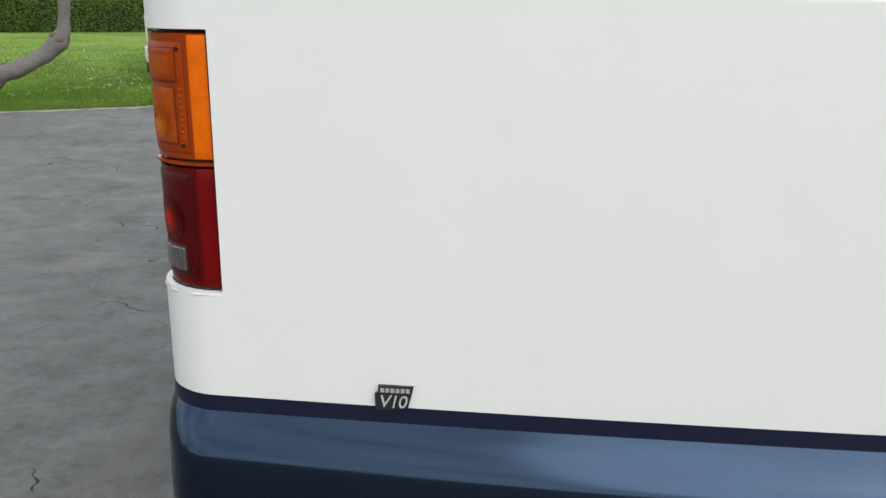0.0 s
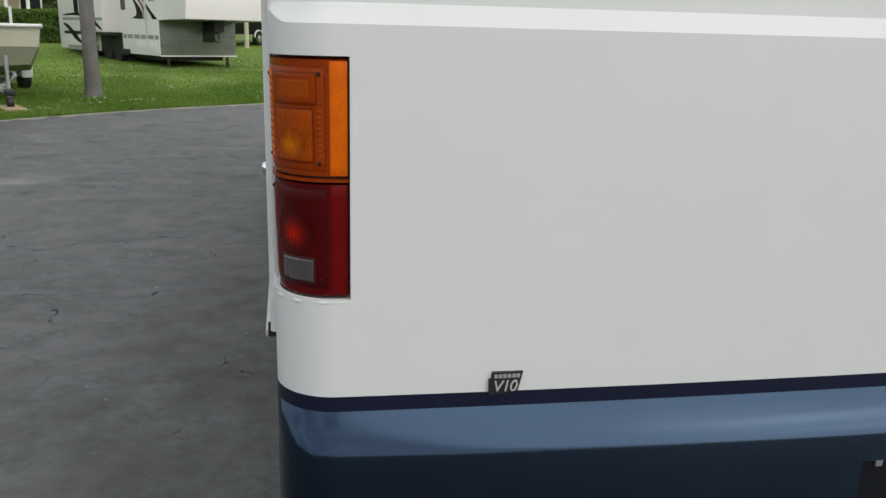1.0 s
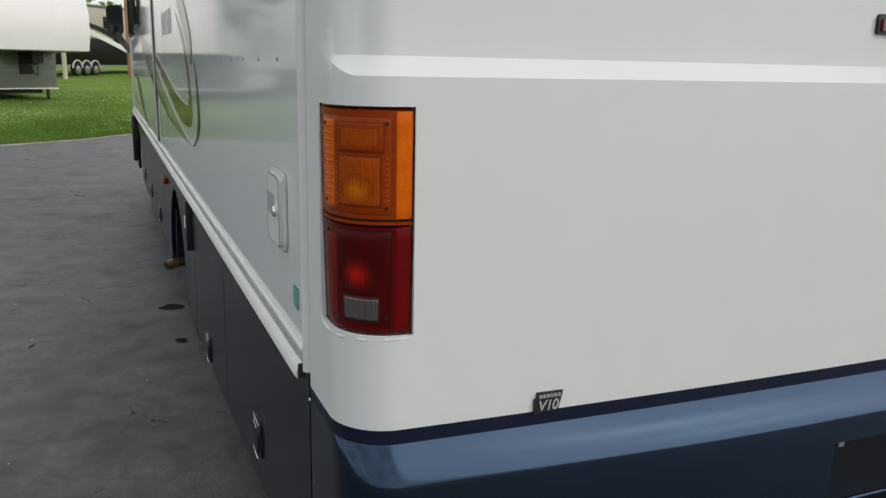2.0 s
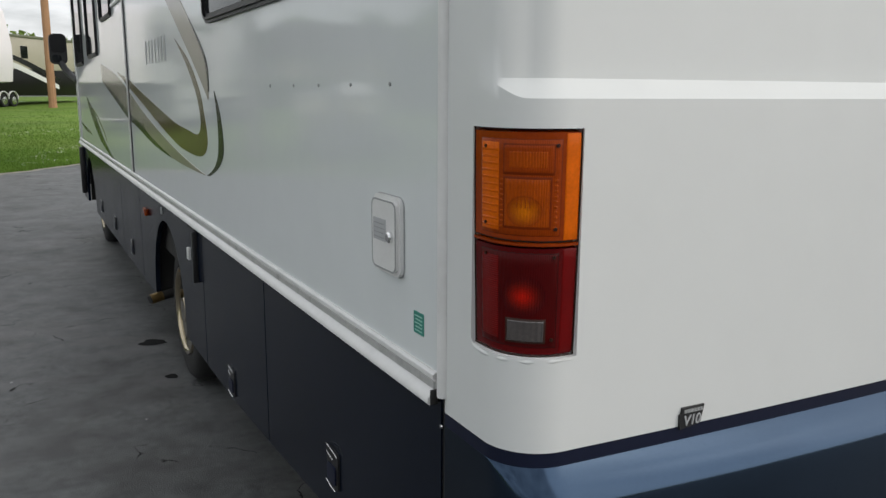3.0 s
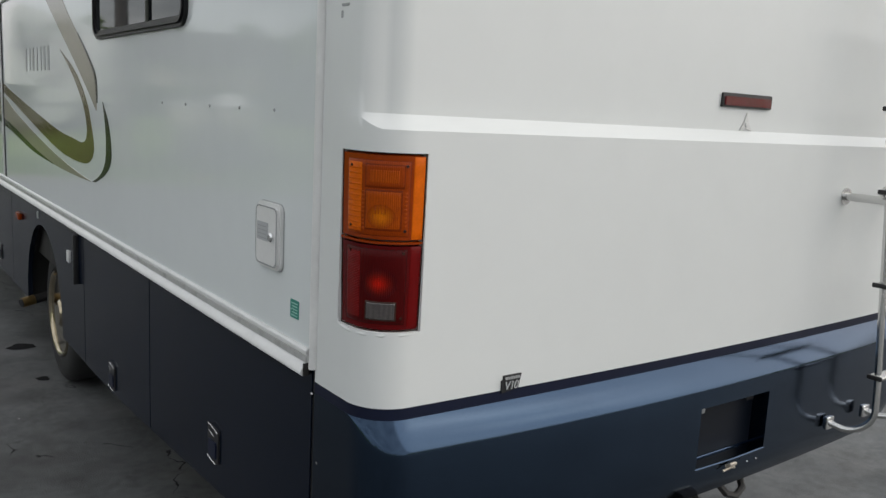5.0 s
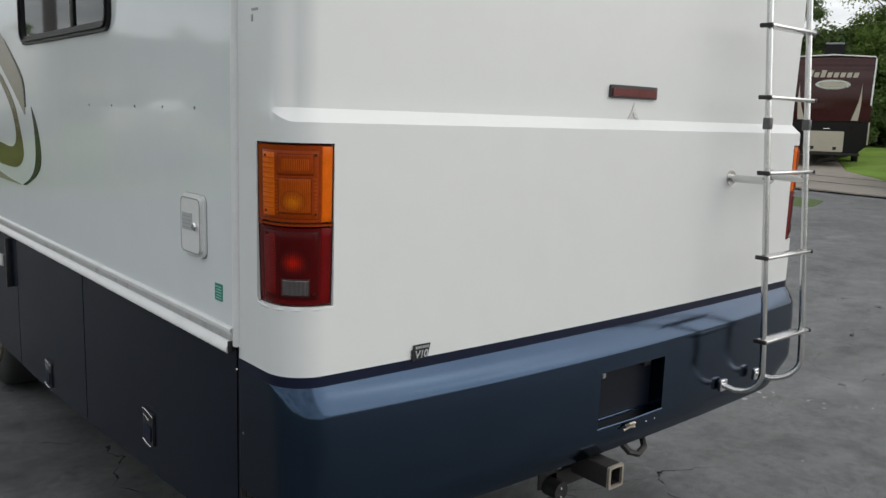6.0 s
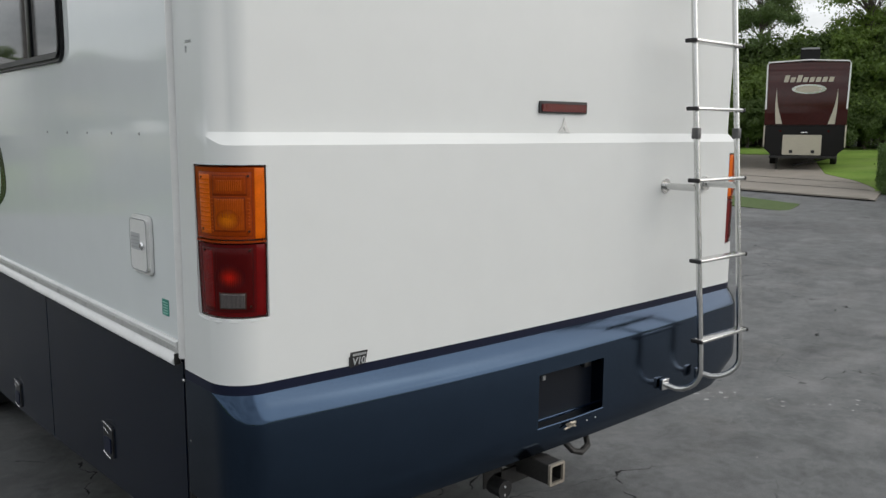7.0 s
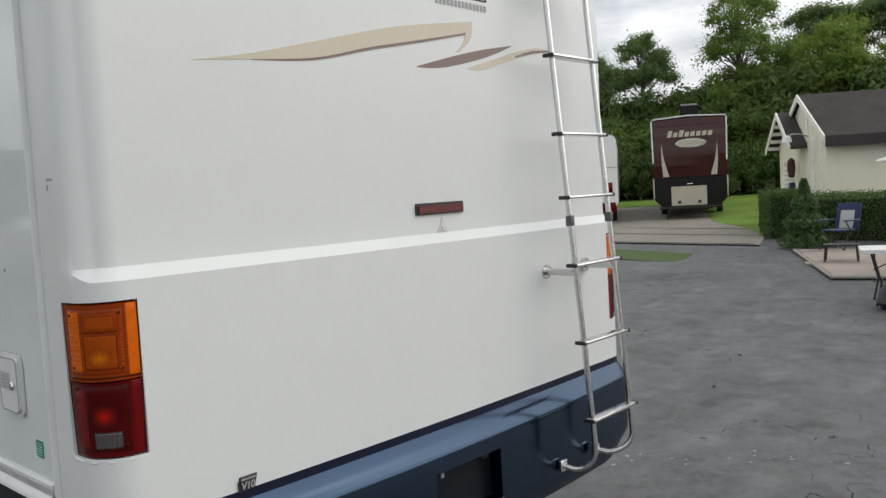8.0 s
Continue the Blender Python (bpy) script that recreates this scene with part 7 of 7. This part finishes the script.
    part("nose_stripe", ribbon([(-0.1, 2.3), (-0.9, 2.0)], [(-0.1, 2.46), (-0.9, 2.15)], "x", xs, xs - 0.008), M_RUST, t, "", 0)
    part("step_box", box((xs - 0.05, 2.4, 0.32), (xs + 0.05, 3.05, 0.5), 0.01), M_BLACK, t)
    part("underframe", box((-0.9, 0.3, 0.22), (0.9, 9.2, 0.36)), M_STEEL, t)
    part("wheel_well", box((xs - 0.004, 3.0, 0.34), (xs + 0.3, 5.05, 1.0), 0.004), M_BLACK, t, "dark open wheel well")
    for y in (3.45, 4.35):
        small_wheel(t, xs - 0.03, y, 0.36, 0.36)
        small_wheel(t, hw - 0.25, y, 0.36, 0.36)
    part("fender", lathe([(0.46, 0.0), (0.46, 0.25), (0.42, 0.25)], (xs + 0.3, 3.9, 0.36), 'x', 20), M_WHITE_B, t)


grey_fifth_wheel()


def far_trailer():
    cx, cy = -0.22, 41.86
    t = thing("dark_travel_trailer", "black and white toy hauler trailer with three axles, far off", "trailer", pose(cx, cy, ground_z(cx, cy), 0, 0, 55))
    part("upper_body", box((-5.2, 0, 1.7), (6.0, 2.4, 3.15), 0.05), M_CREAM, t, "pale upper wall")
    part("lower_body", box((-5.2, 0.01, 0.5), (6.0, 2.39, 1.7), 0.02), M_DARKPANEL, t, "black lower wall")
    part("roof_edge", box((-5.3, -0.05, 3.13), (6.1, 2.45, 3.25), 0.03), M_HULL_LOW, t)
    part("swoosh", ribbon([(-2.0, 2.3), (0.0, 1.9), (3.0, 1.0)], [(-2.0, 2.1), (0.0, 1.65), (3.0, 0.8)], "y", 0.0, -0.02), M_WHITE, t, "", 0)
    part("dark_swoosh", ribbon([(-1.9, 2.55), (0.2, 2.2), (3.2, 1.3)], [(-1.9, 2.38), (0.1, 1.98), (3.0, 1.08)], "y", 0.0, -0.02), M_CHARCOAL, t, "", 0)
    part("window", prism(rrect(0.2, 2.2, 0.7, 2.75, 0.05), "y", -0.02, 0.01), M_GLASS, t)
    part("window", prism(rrect(-1.4, 2.1, -1.2, 2.8, 0.03), "y", -0.02, 0.01), M_GLASS, t)
    part("silver_hook", ribbon([(-2.6, 2.0), (-1.6, 1.9), (-1.5, 1.3), (-2.4, 1.05)], [(-2.6, 1.9), (-1.9, 1.8), (-1.8, 1.4), (-2.4, 1.15)], "y", 0.0, -0.02), M_WHITE, t, "", 0)
    for x in (-1.95, -1.3, -0.65):
        w = part("wheel", lathe([(0.17, 0.0), (0.26, -0.02), (0.29, 0.02), (0.29, 0.2)], (x, -0.05, 0.29), 'y', 20), M_RUBBER, t)
        part("rim", lathe([(0.18, -0.02), (0.11, -0.03), (0.0, -0.03)], (x, -0.05, 0.29), 'y', 16), M_ALU, w)
        part("fender", ring_prism([(x + 0.36 * math.cos(a), 0.36 + 0.36 * math.sin(a)) for a in [math.pi * k / 10 for k in range(11)]], [(x + 0.32 * math.cos(a), 0.36 + 0.32 * math.sin(a)) for a in [math.pi * k / 10 for k in range(11)]], "y", -0.06, 0.0), M_TRIM, t)


far_trailer()


def upright(name, az, r, h, rad, material, label):
    x, y = polar(az, r)
    solid(name, lathe([(rad * 1.15, 0.0), (rad, 0.3), (rad * 0.95, h)], (x, y, ground_z(x, y) - 0.02), 'z', 10), material, label, "post")


upright("palm_post", 88.6, 40, 6.0, 0.17, M_POST, "orange-brown trunk beside a far trailer")
upright("pale_post", 92.7, 37.4, 3.2, 0.10, M_CREAM, "slim pale post on the lawn")


# ---- boat on its trailer ----
def boat():
    cx, cy = -6.4, 17.3
    at = pose(cx, cy, ground_z(cx, cy) + 0.005, 0, 2.3, -63)
    t = thing("boat_trailer", "galvanised boat trailer standing on grass, jack on a plank", "trailer", at)
    # local +x runs to the tow ball
    for s in (-1, 1):
        part("side_frame", tube([(-2.2, s * 0.75, 0.36), (0.4, s * 0.75, 0.36), (2.75, 0.07 * s, 0.38)], 0.05, 8), M_GALV, t)
        small_wheel(t, -0.3, s * 1.05 - 0.1, 0.28, 0.28, 'y', 0.2)
        part("fender", box((-0.70, s * 1.05 - 0.11, 0.28), (0.10, s * 1.05 + 0.11, 0.60), 0.03), M_TRIM, t, "white moulded mudguard")
        part("guide_post", tube([(-1.5, s * 0.78, 0.36), (-1.5, s * 1.04, 0.40), (-1.5, s * 1.06, 1.25)], 0.024, 10), M_TRIM, t, "white guide post")
        part("bunk", box((-2.0, s * 0.45 - 0.05, 0.44), (1.0, s * 0.45 + 0.05, 0.52), 0.01), M_WOOD, t)
    for x, w in ((-0.3, 1.0), (0.5, 0.72), (1.3, 0.48)):
        part("cross_beam", tube([(x, -w, 0.34), (x, w, 0.34)], 0.04, 8), M_GALV, t)
    part("tongue", tube([(2.5, 0, 0.38), (3.9, 0, 0.40)], 0.05, 8), M_GALV, t)
    part("winch_post", box((2.62, -0.05, 0.36), (2.72, 0.05, 1.15), 0.01), M_GALV, t)
    part("winch", lathe([(0.08, -0.09), (0.08, 0.09)], (2.67, 0, 1.08), 'y', 14), M_STEEL, t)
    part("coupler", box((3.75, -0.07, 0.36), (4.05, 0.07, 0.46), 0.02), M_STEEL, t)
    jack = part("tongue_jack", tube([(3.3, 0.1, 0.98), (3.3, 0.1, 0.22)], 0.032, 10), M_GALV, t, "galvanised tongue jack")
    part("jack_wheel", lathe([(0.0, -0.05), (0.10, -0.05), (0.11, 0.0), (0.10, 0.05), (0.0, 0.05)], (3.3, 0.1, 0.165), 'y', 18), M_BLACK, jack)
    part("number_tag", box((1.5, -0.47, 0.34), (1.52, -0.25, 0.44), 0.002), M_TRIM, t)
    h = thing("boat", "cream open skiff with a blunt bow on a trailer", "boat", at)
    stations = [(-2.6, 0.86, 0.66, 1.10, 0.56), (-1.2, 0.91, 0.74, 1.14, 0.56), (0.4, 0.94, 0.76, 1.22, 0.56), (1.5, 0.94, 0.74, 1.33, 0.58), (2.1, 0.92, 0.72, 1.40, 0.62), (2.40, 0.89, 0.68, 1.44, 0.70), (2.52, 0.86, 0.63, 1.45, 0.76)]
    def hull_bm(part_low):
        bm = bmesh.new()
        rows = []
        for x, wt, wb, zt, zb in stations:
            zc = zb + (zt - zb) * 0.47
            wc = wb + (wt - wb) * 0.78
            if part_low:
                prof = [(-wc, zc), (-wb, zb), (0, zb - 0.03), (wb, zb), (wc, zc)]
            else:
                prof = [(-wt, zt), (-wc, zc), (wc, zc), (wt, zt)]
            rows.append([bm.verts.new((x, y, z)) for y, z in prof])
        for a, b in zip(rows, rows[1:]):
            for k in range(len(a) - 1):
                if part_low or k != 1:
                    bm.faces.new((a[k], a[k + 1], b[k + 1], b[k]))
        bm.faces.new(rows[-1])
        bm.faces.new(rows[0][::-1])
        return bm
    part("topside", hull_bm(False), M_HULL, h, "cream topsides", 20)
    part("bottom", hull_bm(True), M_HULL_LOW, h, "olive bottom", 20)
    rim = [(x + (0.03 if x > 2.5 else 0.0), wt + 0.02, zt + 0.01) for x, wt, wb, zt, zb in stations]
    part("gunwale", tube(rim + [(x, -y, z) for x, y, z in reversed(rim)], 0.035, 8), M_TRIM, h, "white gunwale")
    part("deck", prism([(-2.5, -0.82), (0.4, -0.88), (1.5, -0.88), (2.2, -0.82), (2.2, 0.82), (1.5, 0.88), (0.4, 0.88), (-2.5, 0.82)], "z", 1.01, 1.05), M_TRIM, h, "white deck")
    part("console", box((-0.6, -0.50, 1.04), (0.15, 0.26, 1.60), 0.06), M_WHITE, h, "white steering console")
    part("bow_deck", box((1.5, -0.80, 1.22), (2.38, 0.80, 1.36), 0.03), M_TRIM, h)
    for s in (-0.55, 0.72):
        part("pole", tube([(0.7, s, 1.0), (0.7, s, 1.75 if s > 0 else 2.6)], 0.028, 10), M_TRIM, h, "white pole")
    part("bow_rail", tube([(0.6, -0.93, 1.24), (0.75, -0.97, 1.42), (1.6, -0.98, 1.48), (1.8, -0.93, 1.36)], 0.018, 6), M_CHROME, h)
    for s in (-0.10, 0.07):
        part("strap", box((2.57, s - 0.025, 0.7), (2.61, s + 0.025, 2.2), 0.004), M_BLACK, h, "black tie-down strap")
    x, y = -4.78, 14.35
    pl = thing("plank", "pale wooden board under the trailer jack", "plank", pose(x, y, ground_z(x, y) + 0.03, 0, 0, 117))
    part("board", box((-0.50, -0.17, 0.0), (0.52, 0.18, 0.035), 0.004), M_WOOD, pl)


boat()


# ---- the small house and its patio ----
def house():
    t = thing("house", "cream cottage with a dark shingle roof and small porch", "house", pose(20.22, 4.6, 0.2, 0, 0, 33.7))
    # local +x runs along the gable wall, local -y away to the eave wall's length
    GW, LN, EZ, RZ = 3.9, 9.0, 2.60, 3.66
    part("gable_wall", prism([(0, -0.2), (GW, -0.2), (GW, EZ), (GW / 2, RZ - 0.05), (0, EZ)], "y", -0.16, 0.0), M_WALLPAINT, t, "pale cream boarded gable wall", 20)
    for k in range(9):
        x = 0.25 + k * 0.4
        part("batten", box((x, 0.0, 0.0), (x + 0.035, 0.018, EZ + (min(x, GW - x) * 0.55 - 0.08)), 0.003), M_WHITEPAINT, t)
    part("eave_wall", box((0.0, -LN, -0.2), (0.16, -0.16, EZ)), M_WALLPAINT, t, "plain cream wall")
    part("back_wall", box((GW - 0.16, -LN, -0.2), (GW, -0.16, EZ)), M_WALLPAINT, t)
    part("end_wall", prism([(0, -0.2), (GW, -0.2), (GW, EZ), (GW / 2, RZ - 0.05), (0, EZ)], "y", -LN - 0.16, -LN), M_WALLPAINT, t, "", 20)
    for s in (0, 1):
        e, m = (-0.32, GW / 2) if s == 0 else (GW + 0.32, GW / 2)
        z0 = EZ - 0.16
        part("roof", prism([(e, z0), (m, RZ), (m, RZ + 0.1), (e, z0 + 0.1)], "y", -LN - 0.4, 0.1), M_SHINGLE, t, "dark shingle roof slope", 20)
        part("barge_board", prism([(e, z0 - 0.06), (m, RZ - 0.06), (m, RZ + 0.11), (e, z0 + 0.11)], "y", 0.1, 0.14), M_WHITEPAINT, t, "white barge board", 20)
        part("fascia", box((min(e - 0.02, e + 0.02), -LN - 0.4, z0 - 0.16), (max(e - 0.02, e + 0.02), 0.1, z0 + 0.06)), M_SHINGLE, t)
    for z in (1.95, 1.1):
        v = part("louvre_vent", box((0.85, 0.0, z), (1.15, 0.03, z + 0.62), 0.005), M_WHITEPAINT, t, "narrow louvred vent")
        for k in range(5):
            part("louvre", box((0.88, 0.028, z + 0.06 + 0.11 * k), (1.12, 0.045, z + 0.12 + 0.11 * k)), M_WHITEPAINT, v)
    # porch
    P0, P1, PD = 1.75, 3.85, 0.14
    PM = (P0 + P1) / 2
    part("porch_wall", prism([(P0, -0.2), (P1, -0.2), (P1, 2.5), (PM, 3.2), (P0, 2.5)], "y", PD - 0.1, PD), M_WALLPAINT, t, "cream porch gable", 20)
    part("porch_side", box((P0, 0.0, -0.2), (P0 + 0.1, PD - 0.1, 2.5)), M_WALLPAINT, t)
    part("porch_side", box((P1 - 0.1, 0.0, -0.2), (P1, PD - 0.1, 2.5)), M_WALLPAINT, t)
    for s in (0, 1):
        e, z0 = (P0 - 0.28, 2.32) if s == 0 else (P1 + 0.28, 2.32)
        part("porch_roof", prism([(e, z0), (PM, 3.3), (PM, 3.38), (e, z0 + 0.08)], "y", 0.02, PD + 0.3), M_SHINGLE, t, "", 20)
        part("porch_board", prism([(e, z0 - 0.06), (PM, 3.24), (PM, 3.39), (e, z0 + 0.09)], "y", PD + 0.3, PD + 0.34), M_WHITEPAINT, t, "white barge board", 20)
        for k in range(4):
            f = 0.2 + 0.2 * k
            x = e + (PM - e) * f
            z = z0 + (3.3 - z0) * f
            part("rafter", box((x - 0.03, PD, z - 0.14), (x + 0.03, PD + 0.3, z - 0.04)), M_WHITEPAINT, t)
    door = part("shutter_door", box((2.35, PD, 0.0), (3.3, PD + 0.02, 2.0), 0.004), M_CREAM, t, "cream slatted door")
    for k in range(14):
        part("slat", box((2.4, PD + 0.02, 0.1 + 0.13 * k), (3.25, PD + 0.04, 0.19 + 0.13 * k), 0.004), M_WHITEPAINT, door)
    # gooseneck lamp on the gable
    lamp = part("wall_lamp", tube([(1.35, 0.02, 2.62), (1.35, 0.25, 2.7), (1.35, 0.45, 2.7), (1.35, 0.55, 2.62)], 0.018, 8), M_GALV, t, "gooseneck wall lamp")
    part("shade", lathe([(0.04, 0.12), (0.10, 0.08), (0.13, -0.06), (0.12, -0.06)], (1.35, 0.56, 2.56), 'z', 18), M_WHITE, lamp, "white enamel shade")
    hung = part("hanging_bag", lathe([(0.02, 0.0), (0.09, -0.06), (0.11, -0.28), (0.08, -0.50), (0.02, -0.53)], (1.92, 0.32, 2.1), 'z', 12), M_RED, t, "dark red hanging bag")
    part("blue_box", box((1.84, 0.24, 1.05), (2.0, 0.38, 1.45), 0.02), M_BLUE, t, "blue box by the porch")


house()


def far_house():
    """A low tan house beyond the boundary hedge, its porch posts towards the lawn (local -y)."""
    x, y = -17.03, 39.16
    t = thing("tan_house", "low tan house with a posted porch beyond the hedge", "house", pose(x, y, ground_z(x, y), 0, 0, 19.6))
    ln = 5.7
    part("wall", box((0.0, 1.6, -0.2), (ln, 7.0, 2.7)), M_TANWALL, t, "tan rendered wall")
    part("roof", prism([(-0.6, 2.55), (3.4, 4.3), (7.6, 2.55), (7.6, 2.7), (3.4, 4.45), (-0.6, 2.7)], "x", -0.5, ln + 0.5), M_SHINGLE, t, "dark shingle roof", 20)
    part("porch_beam", box((0.0, -0.1, 2.35), (ln, 0.12, 2.6), 0.01), M_WHITEPAINT, t)
    for k in range(7):
        part("porch_post", box((0.05 + k * (ln - 0.25) / 6, -0.06, -0.1), (0.2 + k * (ln - 0.25) / 6, 0.08, 2.36), 0.01), M_WHITEPAINT, t)
    for k in range(3):
        w = part("window", box((0.9 + k * 2.2, 1.57, 1.0), (1.9 + k * 2.2, 1.61, 2.1), 0.01), M_WHITEPAINT, t)
        part("pane", box((0.97 + k * 2.2, 1.555, 1.07), (1.83 + k * 2.2, 1.575, 2.03)), M_GLASS, w)


far_house()


def camp_chair(x, y, rz):
    g = ground_z(x, y) + 0.065
    t = thing("camping_chair", "blue and grey folding camping chair with a reclined back", "chair", pose(x, y, g, 0, 0, rz) @ Matrix.Scale(0.88, 4))
    part("seat", prism(rrect(-0.28, -0.28, 0.28, 0.24, 0.05), "z", 0.42, 0.45), M_BLUE, t)
    back = part("backrest", box((-0.3, 0.0, 0.0), (0.3, 0.04, 0.62), 0.03, pose(0, 0.24, 0.44, -14, 0, 0)), M_BLUE, t)
    part("back_panel", box((-0.17, -0.015, 0.02), (0.17, 0.0, 0.44), 0.006, pose(0, 0.24, 0.44, -14, 0, 0)), M_GREYCLOTH, back)
    for s in (-1, 1):
        part("front_leg", tube([(s * 0.32, -0.3, 0.0), (s * 0.1, 0.2, 0.44)], 0.013, 8), M_STEEL, t)
        part("rear_leg", tube([(s * 0.3, 0.3, 0.0), (s * 0.33, -0.25, 0.66)], 0.013, 8), M_STEEL, t)
        part("cross_leg", tube([(s * 0.32, -0.3, 0.0), (-s * 0.28, -0.27, 0.43)], 0.011, 8), M_STEEL, t)
        part("armrest", box((s * 0.34 - 0.04, -0.3, 0.64), (s * 0.34 + 0.04, 0.24, 0.675), 0.01), M_BLUE, t)


camp_chair(16.6, 3.25, -108)


def fire_table(x, y):
    t = thing("low_table", "low dark metal table on the patio", "table", pose(x, y, ground_z(x, y) + 0.065, 0, 0, 15))
    part("top", prism(rrect(-0.22, -0.29, 0.22, 0.29, 0.02), "z", 0.28, 0.305), M_STEEL, t)
    for sx in (-0.19, 0.19):
        for sy in (-0.25, 0.25):
            part("leg", tube([(sx, sy, 0.29), (sx * 1.1, sy * 1.08, 0.0)], 0.02, 8), M_STEEL, t)


fire_table(14.8, 2.68)


def folding_table():
    x, y = 11.2, 0.42
    g = ground_z(x, y)
    t = thing("folding_table", "white plastic folding table with dark metal legs on asphalt", "table", pose(x, y, g, 0, 0, -72))
    part("tabletop", prism(rrect(-0.92, -0.38, 0.92, 0.38, 0.05), "z", 0.70, 0.745), M_TABLE, t, "", 30)
    for sx in (-0.76, 0.76):
        for sy in (-0.28, 0.28):
            part("leg", tube([(sx, sy, 0.70), (sx, sy, 0.62), (sx + (0.08 if sx < 0 else -0.08), sy, 0.3), (sx + (0.02 if sx < 0 else -0.02), sy * 1.05, 0.0)], 0.014, 8), M_STEEL, t)
        part("leg_brace", tube([(sx, -0.28, 0.32), (sx, 0.28, 0.32)], 0.01, 6), M_STEEL, t)
        part("stay", tube([(sx, 0.0, 0.45), (sx * 0.35, 0.0, 0.69)], 0.009, 6), M_STEEL, t)
    b = thing("bag", "black cloth bag lying under the table", "bag", pose(10.7, 0.78, ground_z(10.7, 0.78), 0, 0, 20))
    gen = np.random.default_rng(4)
    part("sack", lathe([(0.0, 0.0), (0.2, 0.0), (0.26, 0.08), (0.22, 0.24), (0.12, 0.36), (0.03, 0.40)], (0, 0, 0), 'z', 14), M_BLACK, b)


folding_table()


def umbrella():
    x, y = 13.6, 0.45
    g = ground_z(x, y)
    t = thing("patio_umbrella", "white patio umbrella over the tables", "umbrella", pose(x, y, g, 0, 0, 0))
    part("pole", tube([(0, 0, 0), (0, 0, 2.2)], 0.02, 10), M_GALV, t)
    part("base", lathe([(0.26, 0.0), (0.26, 0.04), (0.05, 0.09), (0.03, 0.3)], (0, 0, 0), 'z', 18), M_STEEL, t)
    part("canopy", lathe([(1.32, 1.84), (1.3, 1.87), (0.7, 2.03), (0.05, 2.20), (0.0, 2.21)], (0, 0, 0), 'z', 8), M_WHITEPAINT, t, "white canopy", 20)


umbrella()
gm = (15.3, 6.9)
mat_ob = thing("turf_mat", "green artificial turf mat on the asphalt", "mat", pose(gm[0], gm[1], ground_z(*gm), math.degrees(0.028), math.degrees(-0.035), 0))
part("turf", prism([(-0.7, -1.2), (0.58, -0.83), (1.0, 1.7), (-0.6, 1.3)], "z", 0.004, 0.024), M_TURF, mat_ob)
stone = thing("paving_stone", "loose tan paving stone beside the patio", "stone", pose(14.6, 3.12, ground_z(14.6, 3.12), 0, 0, 30))
part("slab", box((-0.16, -0.11, 0.0), (0.16, 0.11, 0.05), 0.01), M_SAND, stone)
